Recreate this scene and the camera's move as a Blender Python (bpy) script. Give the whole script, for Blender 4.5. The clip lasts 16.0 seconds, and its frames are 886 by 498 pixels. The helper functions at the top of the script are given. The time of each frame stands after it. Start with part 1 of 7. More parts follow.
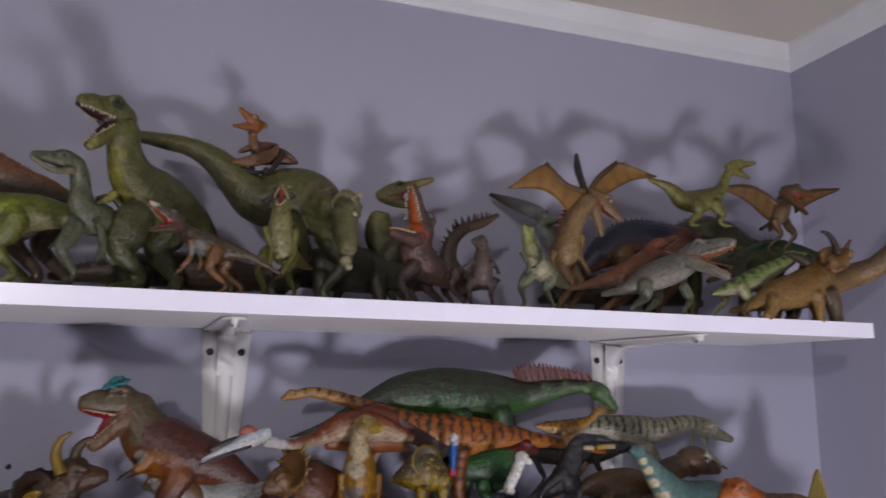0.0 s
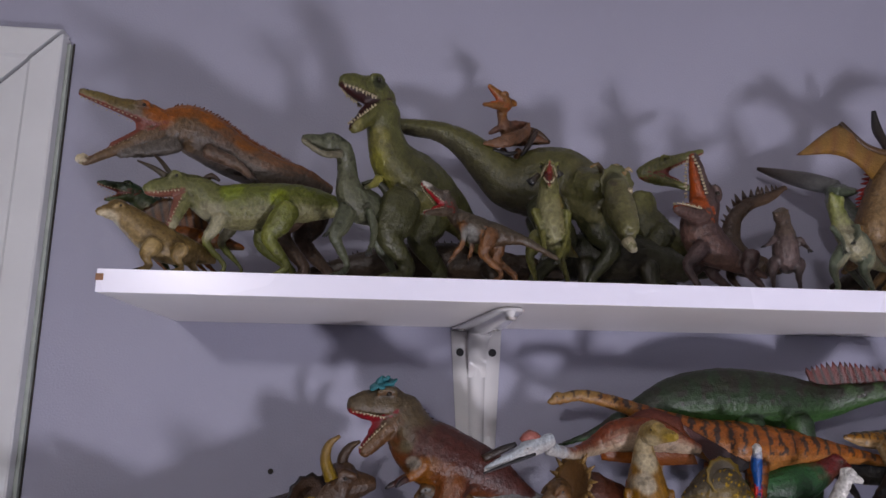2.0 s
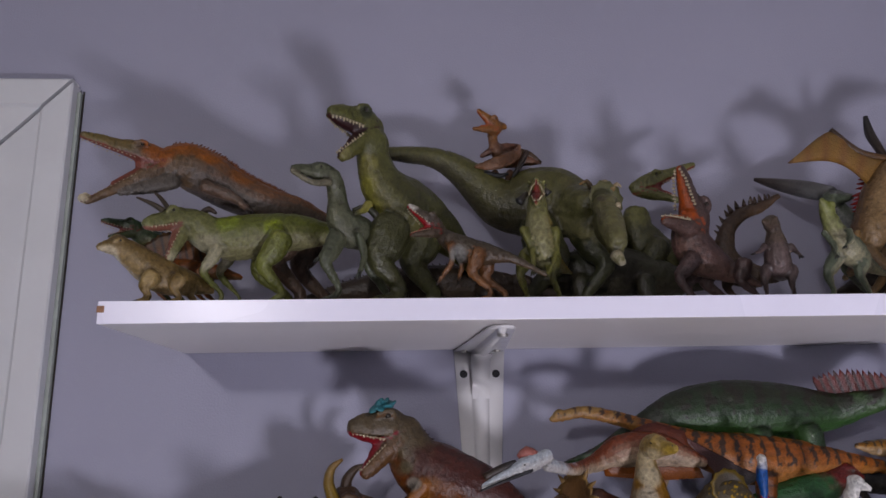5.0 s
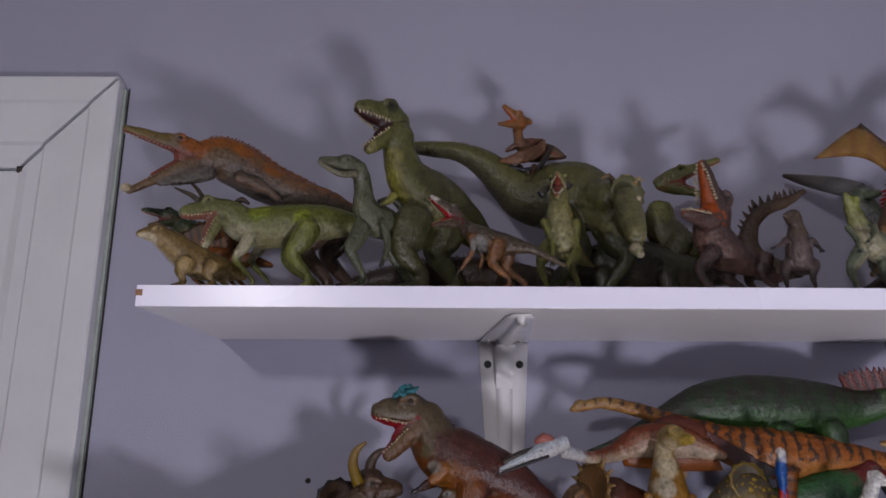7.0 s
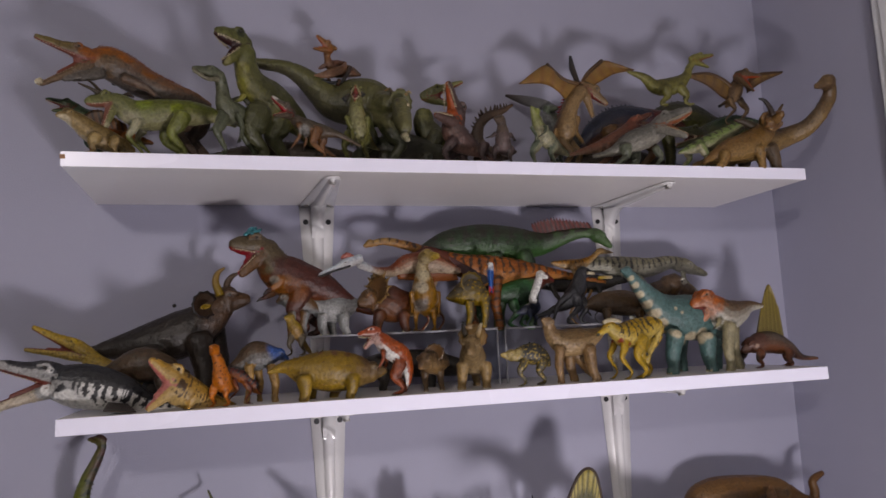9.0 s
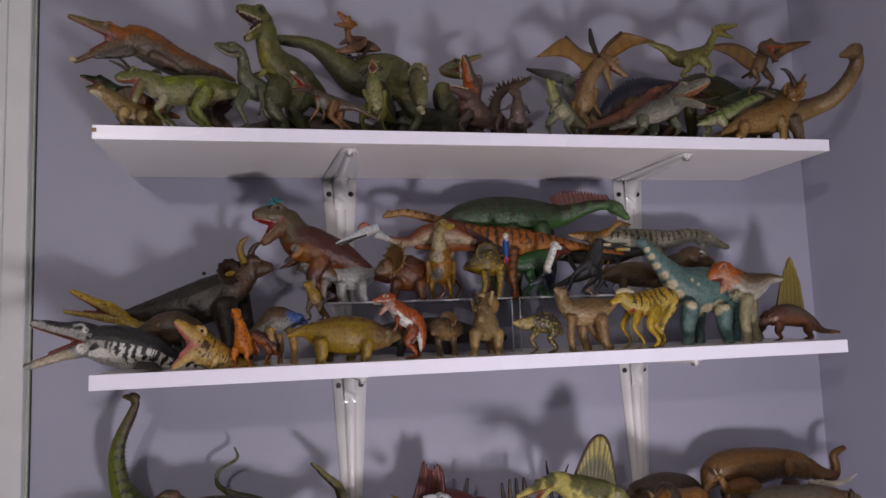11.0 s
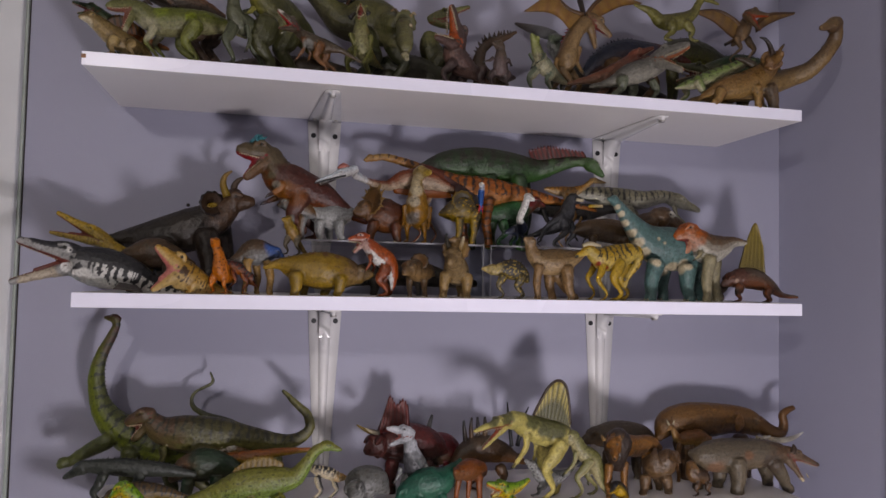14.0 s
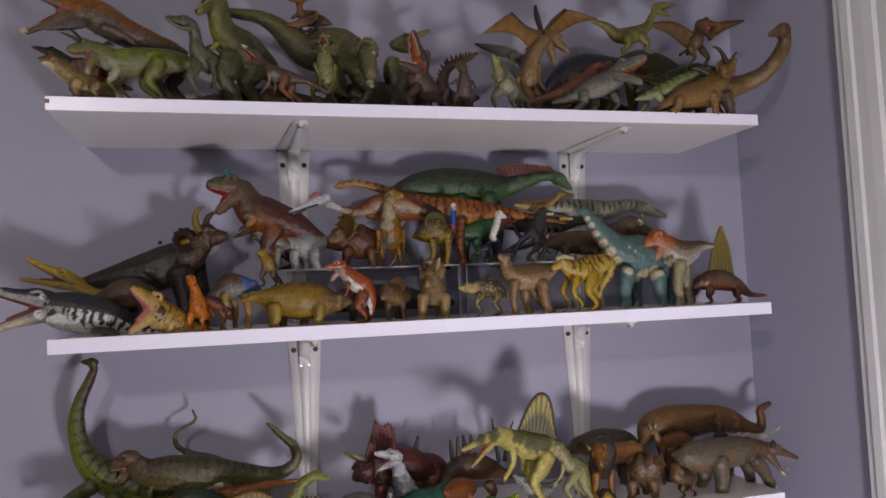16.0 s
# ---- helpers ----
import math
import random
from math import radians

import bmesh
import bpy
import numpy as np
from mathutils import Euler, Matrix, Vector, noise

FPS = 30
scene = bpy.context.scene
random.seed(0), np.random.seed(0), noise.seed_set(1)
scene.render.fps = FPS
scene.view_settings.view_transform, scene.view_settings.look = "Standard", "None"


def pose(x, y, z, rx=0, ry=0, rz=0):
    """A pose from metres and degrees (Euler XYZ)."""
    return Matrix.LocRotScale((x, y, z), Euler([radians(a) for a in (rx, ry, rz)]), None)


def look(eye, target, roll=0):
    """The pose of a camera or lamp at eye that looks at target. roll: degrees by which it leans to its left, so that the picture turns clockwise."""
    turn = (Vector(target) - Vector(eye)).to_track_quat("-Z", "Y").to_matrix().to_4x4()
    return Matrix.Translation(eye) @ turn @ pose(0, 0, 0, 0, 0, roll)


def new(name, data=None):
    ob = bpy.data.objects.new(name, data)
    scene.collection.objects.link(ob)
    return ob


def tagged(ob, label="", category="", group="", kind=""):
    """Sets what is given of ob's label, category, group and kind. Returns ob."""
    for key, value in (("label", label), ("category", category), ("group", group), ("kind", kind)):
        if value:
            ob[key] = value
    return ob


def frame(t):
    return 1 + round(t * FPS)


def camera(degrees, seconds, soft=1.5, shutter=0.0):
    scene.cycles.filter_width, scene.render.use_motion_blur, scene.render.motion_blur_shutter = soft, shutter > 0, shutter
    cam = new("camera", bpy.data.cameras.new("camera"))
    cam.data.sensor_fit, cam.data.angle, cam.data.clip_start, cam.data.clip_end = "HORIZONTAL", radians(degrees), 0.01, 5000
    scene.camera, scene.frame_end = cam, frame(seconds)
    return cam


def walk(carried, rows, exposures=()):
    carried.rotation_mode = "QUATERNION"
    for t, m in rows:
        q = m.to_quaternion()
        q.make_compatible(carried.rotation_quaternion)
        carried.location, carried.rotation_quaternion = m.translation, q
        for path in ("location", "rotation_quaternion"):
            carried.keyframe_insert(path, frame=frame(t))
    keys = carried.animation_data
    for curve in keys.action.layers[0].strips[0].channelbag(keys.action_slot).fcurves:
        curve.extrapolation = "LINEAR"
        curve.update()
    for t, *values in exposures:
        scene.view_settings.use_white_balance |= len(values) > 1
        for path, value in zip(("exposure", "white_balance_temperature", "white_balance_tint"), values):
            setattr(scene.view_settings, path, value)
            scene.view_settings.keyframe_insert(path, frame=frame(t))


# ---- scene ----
cam = camera(62.9, 16.0, soft=1.5, shutter=0.35)
PATH = [
    (0, (0.338, -1.036, 1.865), (0.952, 0.834, 2.220), 0.75),
    (0.5, (0.345, -1.026, 1.855), (1.103, 0.782, 2.248), 0.2),
    (1, (0.26, -0.974, 1.85), (0.679, 0.941, 2.247), 1.5),
    (1.5, (0.233, -0.906, 1.842), (0.495, 1.044, 2.201), 0.9),
    (2, (0.237, -0.911, 1.849), (0.428, 1.041, 2.236), 0.8),
    (2.5, (0.234, -0.927, 1.859), (0.41, 1.033, 2.214), 1.3),
    (3, (0.269, -0.94, 1.86), (0.461, 1.011, 2.254), 0.2),
    (5.5, (0.275, -0.924, 1.832), (0.356, 1.016, 2.309), -0.7),
    (6, (0.269, -0.932, 1.832), (0.304, 1.009, 2.312), 0.6),
    (6.5, (0.286, -0.936, 1.835), (0.279, 1.005, 2.316), 1.0),
    (7, (0.294, -0.945, 1.82), (0.287, 0.997, 2.296), 0.3),
    (7.5, (0.312, -1.066, 1.776), (0.551, 0.876, 2.194), -2.5),
    (8, (0.26, -1.219, 1.712), (0.771, 0.693, 1.999), -5.4),
    (8.5, (0.233, -1.332, 1.664), (1.05, 0.479, 1.899), -1.7),
    (9, (0.225, -1.32, 1.67), (0.777, 0.586, 1.924), -2.8),
    (11.5, (0.276, -1.379, 1.641), (0.696, 0.566, 1.842), -2.1),
    (12, (0.272, -1.391, 1.634), (0.717, 0.549, 1.836), -2.4),
    (12.5, (0.284, -1.386, 1.626), (0.737, 0.555, 1.791), -2.7),
    (13, (0.297, -1.401, 1.636), (0.724, 0.544, 1.821), -1.8),
    (13.5, (0.302, -1.41, 1.631), (0.717, 0.543, 1.753), 1.2),
    (14, (0.296, -1.41, 1.621), (0.73, 0.54, 1.712), 1.2),
    (14.5, (0.306, -1.42, 1.629), (0.746, 0.528, 1.74), 0.1),
    (15, (0.303, -1.416, 1.637), (0.784, 0.522, 1.747), -2.0),
    (15.5, (0.307, -1.415, 1.635), (0.832, 0.513, 1.713), -3.2),
    (16, (0.284, -1.42, 1.633), (0.799, 0.509, 1.762), -2.5),
]
walk(cam, [(t, look(eye, target, roll)) for t, eye, target, roll in PATH], exposures=[(0.0, -0.05, 6180, 14), (1.2, -0.06, 6080, 15), (7.0, -0.33, 5980, 16), (8.0, -0.03, 6280, 14), (8.6, -0.2, 6450, 14), (11.5, -0.32, 6430, 14), (16.0, -0.32, 6430, 14)])

# ---- light: a hanging bulb behind on one side, a low lamp in front, daylight in the window ----
world = bpy.data.worlds.new("world")
scene.world = world
world.use_nodes = True
wn = world.node_tree.nodes
sky = wn.new("ShaderNodeTexSky")
sky.sky_type, sky.sun_disc = "NISHITA", False
sky.sun_elevation, sky.sun_rotation = radians(40), radians(150)
world.node_tree.links.new(sky.outputs[0], wn["Background"].inputs[0])
wn["Background"].inputs[1].default_value = 0.08


def lamp(name, kind, m, energy, size, colour):
    data = bpy.data.lights.new(name, kind)
    data.energy, data.color = energy, colour
    if kind == "AREA":
        data.shape, data.size = "DISK", size
    elif kind == "POINT":
        data.shadow_soft_size = size
    ob = new(name, data)
    ob.matrix_world = m
    return ob


lamp("hanging_lamp", "POINT", pose(-0.43, -2.3, 2.312), 43, 0.06, (1.0, 0.94, 0.885))
lamp("low_lamp", "AREA", look((0.68, -1.6, 0.95), (1.05, 0, 1.6)), 17, 0.215, (1.0, 0.935, 0.955))
lamp("window_daylight", "AREA", look((-0.68, 0.16, 1.5), (-0.68, -1.0, 1.3)), 6, 0.8, (0.66, 0.80, 1.0))

# ---- materials ----


def material(name, colour, rough=0.5, metal=0.0, vary=0.12, scale=18.0, grain=160.0, bump=0.1, coat=0.0):
    """A painted or moulded surface with broad blotches, fine grain and relief."""
    mat = bpy.data.materials.new(name)
    mat.use_nodes = True
    nt = mat.node_tree
    n, link = nt.nodes, nt.links.new
    bsdf = n["Principled BSDF"]
    co = n.new("ShaderNodeTexCoord")
    broad, fine = n.new("ShaderNodeTexNoise"), n.new("ShaderNodeTexNoise")
    broad.inputs["Scale"].default_value, broad.inputs["Detail"].default_value = scale, 5
    fine.inputs["Scale"].default_value, fine.inputs["Detail"].default_value = grain, 3
    link(co.outputs["Object"], broad.inputs["Vector"])
    link(co.outputs["Object"], fine.inputs["Vector"])
    ramp = n.new("ShaderNodeMapRange")
    ramp.inputs["To Min"].default_value, ramp.inputs["To Max"].default_value = 1 - vary, 1 + vary
    ramp.inputs["From Min"].default_value, ramp.inputs["From Max"].default_value = 0.3, 0.7
    link(broad.outputs["Fac"], ramp.inputs["Value"])
    mul = n.new("ShaderNodeVectorMath")
    mul.operation = "SCALE"
    mul.inputs[0].default_value = colour
    link(ramp.outputs[0], mul.inputs["Scale"])
    link(mul.outputs[0], bsdf.inputs["Base Color"])
    rr = n.new("ShaderNodeMapRange")
    rr.inputs["To Min"].default_value, rr.inputs["To Max"].default_value = max(rough - 0.08, 0.02), min(rough + 0.1, 1)
    link(fine.outputs["Fac"], rr.inputs["Value"])
    link(rr.outputs[0], bsdf.inputs["Roughness"])
    bsdf.inputs["Metallic"].default_value = metal
    bsdf.inputs["Coat Weight"].default_value = coat
    b = n.new("ShaderNodeBump")
    b.inputs["Strength"].default_value, b.inputs["Distance"].default_value = bump, 0.002
    link(fine.outputs["Fac"], b.inputs["Height"])
    link(b.outputs[0], bsdf.inputs["Normal"])
    return mat


WALL = material("wall_paint", (0.335, 0.335, 0.43), 0.62, vary=0.035, scale=3.0, grain=420, bump=0.22)
# for the unseen walls: dark so that less light bounces onto the shelves
FARWALL = material("unseen_wall_dark", (0.13, 0.125, 0.145), 0.7, vary=0.05, scale=3.0, grain=300, bump=0.2)
CEIL = material("ceiling_paint", (0.62, 0.57, 0.50), 0.8, vary=0.03, scale=4, grain=260, bump=0.3)
TRIM = material("trim_paint", (0.66, 0.67, 0.69), 0.38, vary=0.05, scale=9, grain=120, bump=0.12)
CAULK = material("trim_edge_paint", (0.36, 0.40, 0.36), 0.6, vary=0.12, scale=30, grain=200, bump=0.3)
DARKGAP = material("dark_gap", (0.03, 0.025, 0.02), 0.9)
SHELF = material("shelf_laminate", (0.74, 0.71, 0.70), 0.34, vary=0.025, scale=6, grain=300, bump=0.05)
EDGE = material("shelf_edge_band", (0.84, 0.83, 0.97), 0.24, vary=0.02, scale=2, grain=2, bump=0.0)
CHIP = material("bare_chipboard", (0.30, 0.16, 0.09), 0.8, vary=0.3, scale=300, grain=700, bump=0.4)
STEEL = material("white_bracket_enamel", (0.72, 0.71, 0.71), 0.2, vary=0.03, scale=25, grain=90, bump=0.06, coat=0.3)
SCREW = material("black_screw", (0.02, 0.02, 0.022), 0.45, metal=0.3)
ZINC = material("zinc_screw", (0.45, 0.43, 0.40), 0.35, metal=0.9)
BRASS = material("aged_brass", (0.34, 0.25, 0.10), 0.42, metal=0.85, vary=0.45, scale=60, grain=300, bump=0.3)
# unseen floor, kept dark for the same weaker bounce
FLOORM = material("unseen_floor", (0.11, 0.07, 0.045), 0.5, vary=0.25, scale=5, grain=90)
BLIND = material("roller_blind_fabric", (0.50, 0.42, 0.28), 0.85, vary=0.08, scale=20, grain=500, bump=0.3)


def glass(name, rough, tint):
    mat = bpy.data.materials.new(name)
    mat.use_nodes = True
    b = mat.node_tree.nodes["Principled BSDF"]
    b.inputs["Base Color"].default_value = (*tint, 1)
    b.inputs["Transmission Weight"].default_value = 1
    b.inputs["Roughness"].default_value, b.inputs["IOR"].default_value = rough, 1.45
    return mat


PANE = glass("window_glass", 0.0, (0.97, 1, 1))
ACRYLIC = bpy.data.materials.new("clear_acrylic")
ACRYLIC.use_nodes = True
an = ACRYLIC.node_tree
tr, gl, mx = (an.nodes.new("ShaderNode" + k) for k in ("BsdfTransparent", "BsdfGlossy", "MixShader"))
tr.inputs[0].default_value = (0.94, 0.95, 0.96, 1)
gl.inputs["Roughness"].default_value = 0.06
mx.inputs[0].default_value = 0.05
an.links.new(tr.outputs[0], mx.inputs[1])
an.links.new(gl.outputs[0], mx.inputs[2])
an.links.new(mx.outputs[0], an.nodes["Material Output"].inputs[0])
FROST = material("frosted_acrylic_edge", (0.30, 0.30, 0.33), 0.3, vary=0.05)
FLOWER = material("teal_moulded_flower", (0.03, 0.16, 0.19), 0.5, vary=0.3, scale=200, grain=600, bump=0.3)
OUTSIDE = bpy.data.materials.new("bright_outdoors")
OUTSIDE.use_nodes = True
on = OUTSIDE.node_tree
noi, em = on.nodes.new("ShaderNodeTexNoise"), on.nodes.new("ShaderNodeEmission")
rmp = on.nodes.new("ShaderNodeValToRGB")
noi.inputs["Scale"].default_value = 9
rmp.color_ramp.elements[0].position, rmp.color_ramp.elements[0].color = 0.4, (0.16, 0.42, 0.45, 1)
rmp.color_ramp.elements[1].position, rmp.color_ramp.elements[1].color = 0.62, (0.55, 0.75, 0.9, 1)
on.links.new(noi.outputs["Fac"], rmp.inputs[0])
on.links.new(rmp.outputs[0], em.inputs[0])
em.inputs[1].default_value = 1.3
on.links.new(em.outputs[0], on.nodes["Material Output"].inputs[0])

# ---- mesh helpers ----


def link_mesh(name, bm, mat, parent=None, label="", smooth=False, move=None):
    me = bpy.data.meshes.new(name)
    bmesh.ops.recalc_face_normals(bm, faces=bm.faces)
    bm.to_mesh(me)
    bm.free()
    for m in (mat if isinstance(mat, (list, tuple)) else [mat]):
        me.materials.append(m)
    for p in me.polygons:
        p.use_smooth = smooth
    ob = new(name, me)
    if move is not None:
        ob.matrix_basis = move
    ob.parent = parent
    return tagged(ob, label)


part = link_mesh


def box(bm, x0, x1, y0, y1, z0, z1, bevel=0.0):
    r = bmesh.ops.create_cube(bm, size=1)
    for v in r["verts"]:
        v.co = Vector(((x0 + x1) / 2 + v.co.x * (x1 - x0), (y0 + y1) / 2 + v.co.y * (y1 - y0), (z0 + z1) / 2 + v.co.z * (z1 - z0)))
    if bevel:
        es = list({e for v in r["verts"] for e in v.link_edges})
        bmesh.ops.bevel(bm, geom=es, offset=bevel, segments=2, affect="EDGES", profile=0.5)


def boxes(*rows, bevel=0.0):
    bm = bmesh.new()
    for r in rows:
        box(bm, *r, bevel=bevel)
    return bm


def sweep(bm, profile, ends):
    """A straight moulding: profile points (a, b) carried from one end frame to the other; a frame is a function of (a, b)."""
    rings = [[bm.verts.new(f(a, b)) for a, b in profile] for f in ends]
    n = len(profile)
    for i in range(n):
        bm.faces.new((rings[0][i], rings[0][(i + 1) % n], rings[1][(i + 1) % n], rings[1][i]))
    bm.faces.new(rings[0])
    bm.faces.new(rings[1][::-1])


def disc(bm, centre, axis, r, depth, seg=14):
    m = Matrix.Translation(centre) @ Vector(axis).to_track_quat("Z", "Y").to_matrix().to_4x4()
    bmesh.ops.create_cone(bm, cap_ends=True, segments=seg, radius1=r, radius2=r * 0.86, depth=depth, matrix=m)


# ---- the room ----
FLOOR_Z, CEIL_Z, RIGHT, LEFT, BACK = 0.19, 2.495, 1.376, -2.3, -3.9
WX0, WX1, WZ0, WZ1 = -1.09, -0.289, 0.95, 2.159      # window opening
DY0, DY1, DZ = -1.225, -0.445, 2.226                  # door opening

T = 0.13
tagged(link_mesh("wall_north", boxes((LEFT - T, WX0, 0, T, FLOOR_Z, CEIL_Z), (WX1, RIGHT + T, 0, T, FLOOR_Z, CEIL_Z),
       (WX0, WX1, 0, T, FLOOR_Z, WZ0), (WX0, WX1, 0, T, WZ1, CEIL_Z)), WALL), "lavender grey painted wall behind the shelves", "wall", kind="structure")
tagged(link_mesh("wall_east", boxes((RIGHT, RIGHT + T, DY1, 0, FLOOR_Z, CEIL_Z), (RIGHT, RIGHT + T, BACK, DY0, FLOOR_Z, CEIL_Z),
       (RIGHT, RIGHT + T, DY0, DY1, DZ, CEIL_Z)), WALL), "lavender grey painted side wall with a white door", "wall", kind="structure")
# unseen west and south walls close the room and hold bounce light down
tagged(link_mesh("wall_west", boxes((LEFT - T, LEFT, BACK, 0, FLOOR_Z, CEIL_Z)), FARWALL), "unseen wall, darkened to cut bounce light", "wall", kind="structure")
tagged(link_mesh("wall_south", boxes((LEFT - T, RIGHT + T, BACK - T, BACK, FLOOR_Z, CEIL_Z)), FARWALL), "unseen wall, darkened to cut bounce light", "wall", kind="structure")
tagged(link_mesh("floor", boxes((LEFT - T, RIGHT + T, BACK - T, T, FLOOR_Z - 0.1, FLOOR_Z)), FLOORM), "unseen brown floor, kept dark to cut bounce light", "floor", kind="structure")
tagged(link_mesh("ceiling", boxes((LEFT - T, RIGHT + T, BACK - T, T, CEIL_Z, CEIL_Z + 0.1)), CEIL), "cream matt painted ceiling", "ceiling", kind="structure")

# crown moulding: small rounded white strip between wall and ceiling
CROWN = [(0, 0), (0.004, 0), (0.010, 0.006), (0.020, 0.014), (0.028, 0.026), (0.032, 0.036), (0.032, CEIL_Z - 2.453), (0, CEIL_Z - 2.453)]
bm = bmesh.new()
sweep(bm, CROWN, [lambda a, b: (LEFT, -a, 2.453 + b), lambda a, b: (RIGHT - a, -a, 2.453 + b)])
tagged(link_mesh("trim_crown_north", bm, TRIM), "white crown moulding under the ceiling", "moulding", kind="structure")
bm = bmesh.new()
sweep(bm, CROWN, [lambda a, b: (RIGHT - a, -a, 2.453 + b), lambda a, b: (RIGHT - a, BACK, 2.453 + b)])
tagged(link_mesh("trim_crown_east", bm, TRIM), "white crown moulding under the ceiling", "moulding", kind="structure")

# window: stepped casing with open mitre, sash, pane, blind
CASE = [(0, 0), (0, 0.010), (0.012, 0.013), (0.030, 0.014), (0.034, 0.018), (0.062, 0.019), (0.088, 0.0205), (0.092, 0.023), (0.125, 0.024), (0.127, 0.022), (0.127, 0)]
window = tagged(new("window_1"), "white window with stepped wooden casing and a cracked mitre", "window", kind="structure")
bm = bmesh.new()
sweep(bm, CASE, [lambda a, b: (WX1 + a, -b, WZ0 - 0.1), lambda a, b: (WX1 + a + 0.0012 * a / 0.127, -b, WZ1 + a * 1.03 - 0.0035)])
part("side_casing", bm, TRIM, window)
bm = bmesh.new()
sweep(bm, CASE, [lambda a, b: (WX0 - a, -b, WZ0 - 0.1), lambda a, b: (WX0 - a, -b, WZ1 + a * 1.03)])
part("side_casing", bm, TRIM, window)
bm = bmesh.new()
sweep(bm, CASE, [lambda a, b: (WX0 - a, -b, WZ1 + 0.002 + a * 1.03), lambda a, b: (WX1 + a - 0.0025 * (1 - a / 0.127), -b, WZ1 + 0.002 + a * 1.03)])
part("head_casing", bm, TRIM, window)
part("casing_edge", boxes((WX1 + 0.1272, WX1 + 0.1325, -0.008, -0.0005, WZ0 - 0.1, WZ1 + 0.12)), CAULK, window, "grey green unpainted casing edge")
part("stop_bead", boxes((WX1 - 0.045, WX1 - 0.0005, -0.006, 0.028, WZ0, WZ1 - 0.0005), bevel=0.0015), TRIM, window)
part("stop_bead", boxes((WX0 + 0.0125, WX1 - 0.0455, -0.006, 0.028, WZ1 - 0.045, WZ1 - 0.0005), bevel=0.0015), TRIM, window)
part("wall_gap", boxes((WX1 + 0.1327, WX1 + 0.1345, -0.002, -0.0006, WZ0 - 0.1, WZ1 + 0.124)), DARKGAP, window, "dark crack between casing and wall")
part("mitre_gap", boxes((WX1 - 0.004, WX1 + 0.012, -0.011, -0.004, WZ1 - 0.004, WZ1 + 0.004)), DARKGAP, window, "dark gap in the mitre")
part("sill", boxes((WX0 - 0.16, WX1 + 0.16, -0.06, 0.0, WZ0 - 0.13, WZ0 - 0.1), bevel=0.006), TRIM, window)
part("jamb", boxes((WX1 - 0.012, WX1, 0.002, T, WZ0, WZ1), (WX0, WX0 + 0.012, 0.002, T, WZ0, WZ1), (WX0, WX1, 0.002, T, WZ1 - 0.012, WZ1 - 0.0005),
                   (WX0, WX1, 0.002, T, WZ0, WZ0 + 0.012)), TRIM, window)
part("sash", boxes((WX1 - 0.05, WX1 - 0.0125, 0.05, 0.085, WZ0 + 0.012, WZ1 - 0.013), (WX0 + 0.0125, WX0 + 0.05, 0.05, 0.085, WZ0 + 0.012, WZ1 - 0.013),
                   (WX0 + 0.05, WX1 - 0.05, 0.05, 0.085, WZ1 - 0.05, WZ1 - 0.013), (WX0 + 0.05, WX1 - 0.05, 0.05, 0.085, WZ0 + 0.012, WZ0 + 0.07),
                   (WX0 + 0.05, WX1 - 0.05, 0.05, 0.085, 1.53, 1.57), bevel=0.002), TRIM, window)
pane = part("pane", boxes((WX0 + 0.05, WX1 - 0.05, 0.066, 0.070, WZ0 + 0.07, WZ1 - 0.05)), PANE, window)
pane.visible_shadow = False
part("blind", boxes((WX0 + 0.02, WX1 - 0.016, 0.030, 0.034, WZ1 - 0.062, WZ1 - 0.014)), BLIND, window, "tan roller blind rolled up")
tagged(link_mesh("backdrop", boxes((-3.2, 1.0, 1.2, 1.25, -0.5, 3.4)), OUTSIDE), "bright blue green daylight outdoors", "backdrop", kind="structure")

# door with casing and brass hinge
door = tagged(new("door_1"), "white panelled door with moulded casing and brass hinge", "door", kind="structure")
DCASE = [(0, 0), (0, 0.012), (0.010, 0.015), (0.030, 0.015), (0.036, 0.020), (0.056, 0.022), (0.078, 0.022), (0.083, 0.026), (0.100, 0.027), (0.105, 0.021), (0.119, 0.021), (0.124, 0.017), (0.124, 0)]
bm = bmesh.new()
sweep(bm, DCASE, [lambda a, b: (RIGHT - b, DY1 + a, FLOOR_Z), lambda a, b: (RIGHT - b, DY1 + a, DZ + a)])
part("side_casing", bm, TRIM, door)
bm = bmesh.new()
sweep(bm, DCASE, [lambda a, b: (RIGHT - b, DY1 + a, DZ + a), lambda a, b: (RIGHT - b, DY0 - a, DZ + a)])
part("head_casing", bm, TRIM, door)
bm = bmesh.new()
sweep(bm, DCASE, [lambda a, b: (RIGHT - b, DY0 - a, DZ + a), lambda a, b: (RIGHT - b, DY0 - a, FLOOR_Z)])
part("side_casing", bm, TRIM, door)
leaf = part("leaf", boxes((RIGHT + 0.001, RIGHT + 0.036, DY0 + 0.003, DY1 - 0.006, FLOOR_Z + 0.01, DZ - 0.005), bevel=0.002), TRIM, door)
for z0, z1 in ((1.30, 2.08), (0.42, 1.14)):
    for y0, y1 in ((DY0 + 0.11, -0.87), (-0.80, DY1 - 0.11)):
        part("panel", boxes((RIGHT - 0.004, RIGHT + 0.004, y0, y1, z0, z1), (RIGHT - 0.008, RIGHT - 0.003, y0 + 0.03, y1 - 0.03, z0 + 0.03, z1 - 0.03), bevel=0.0025), TRIM, leaf)
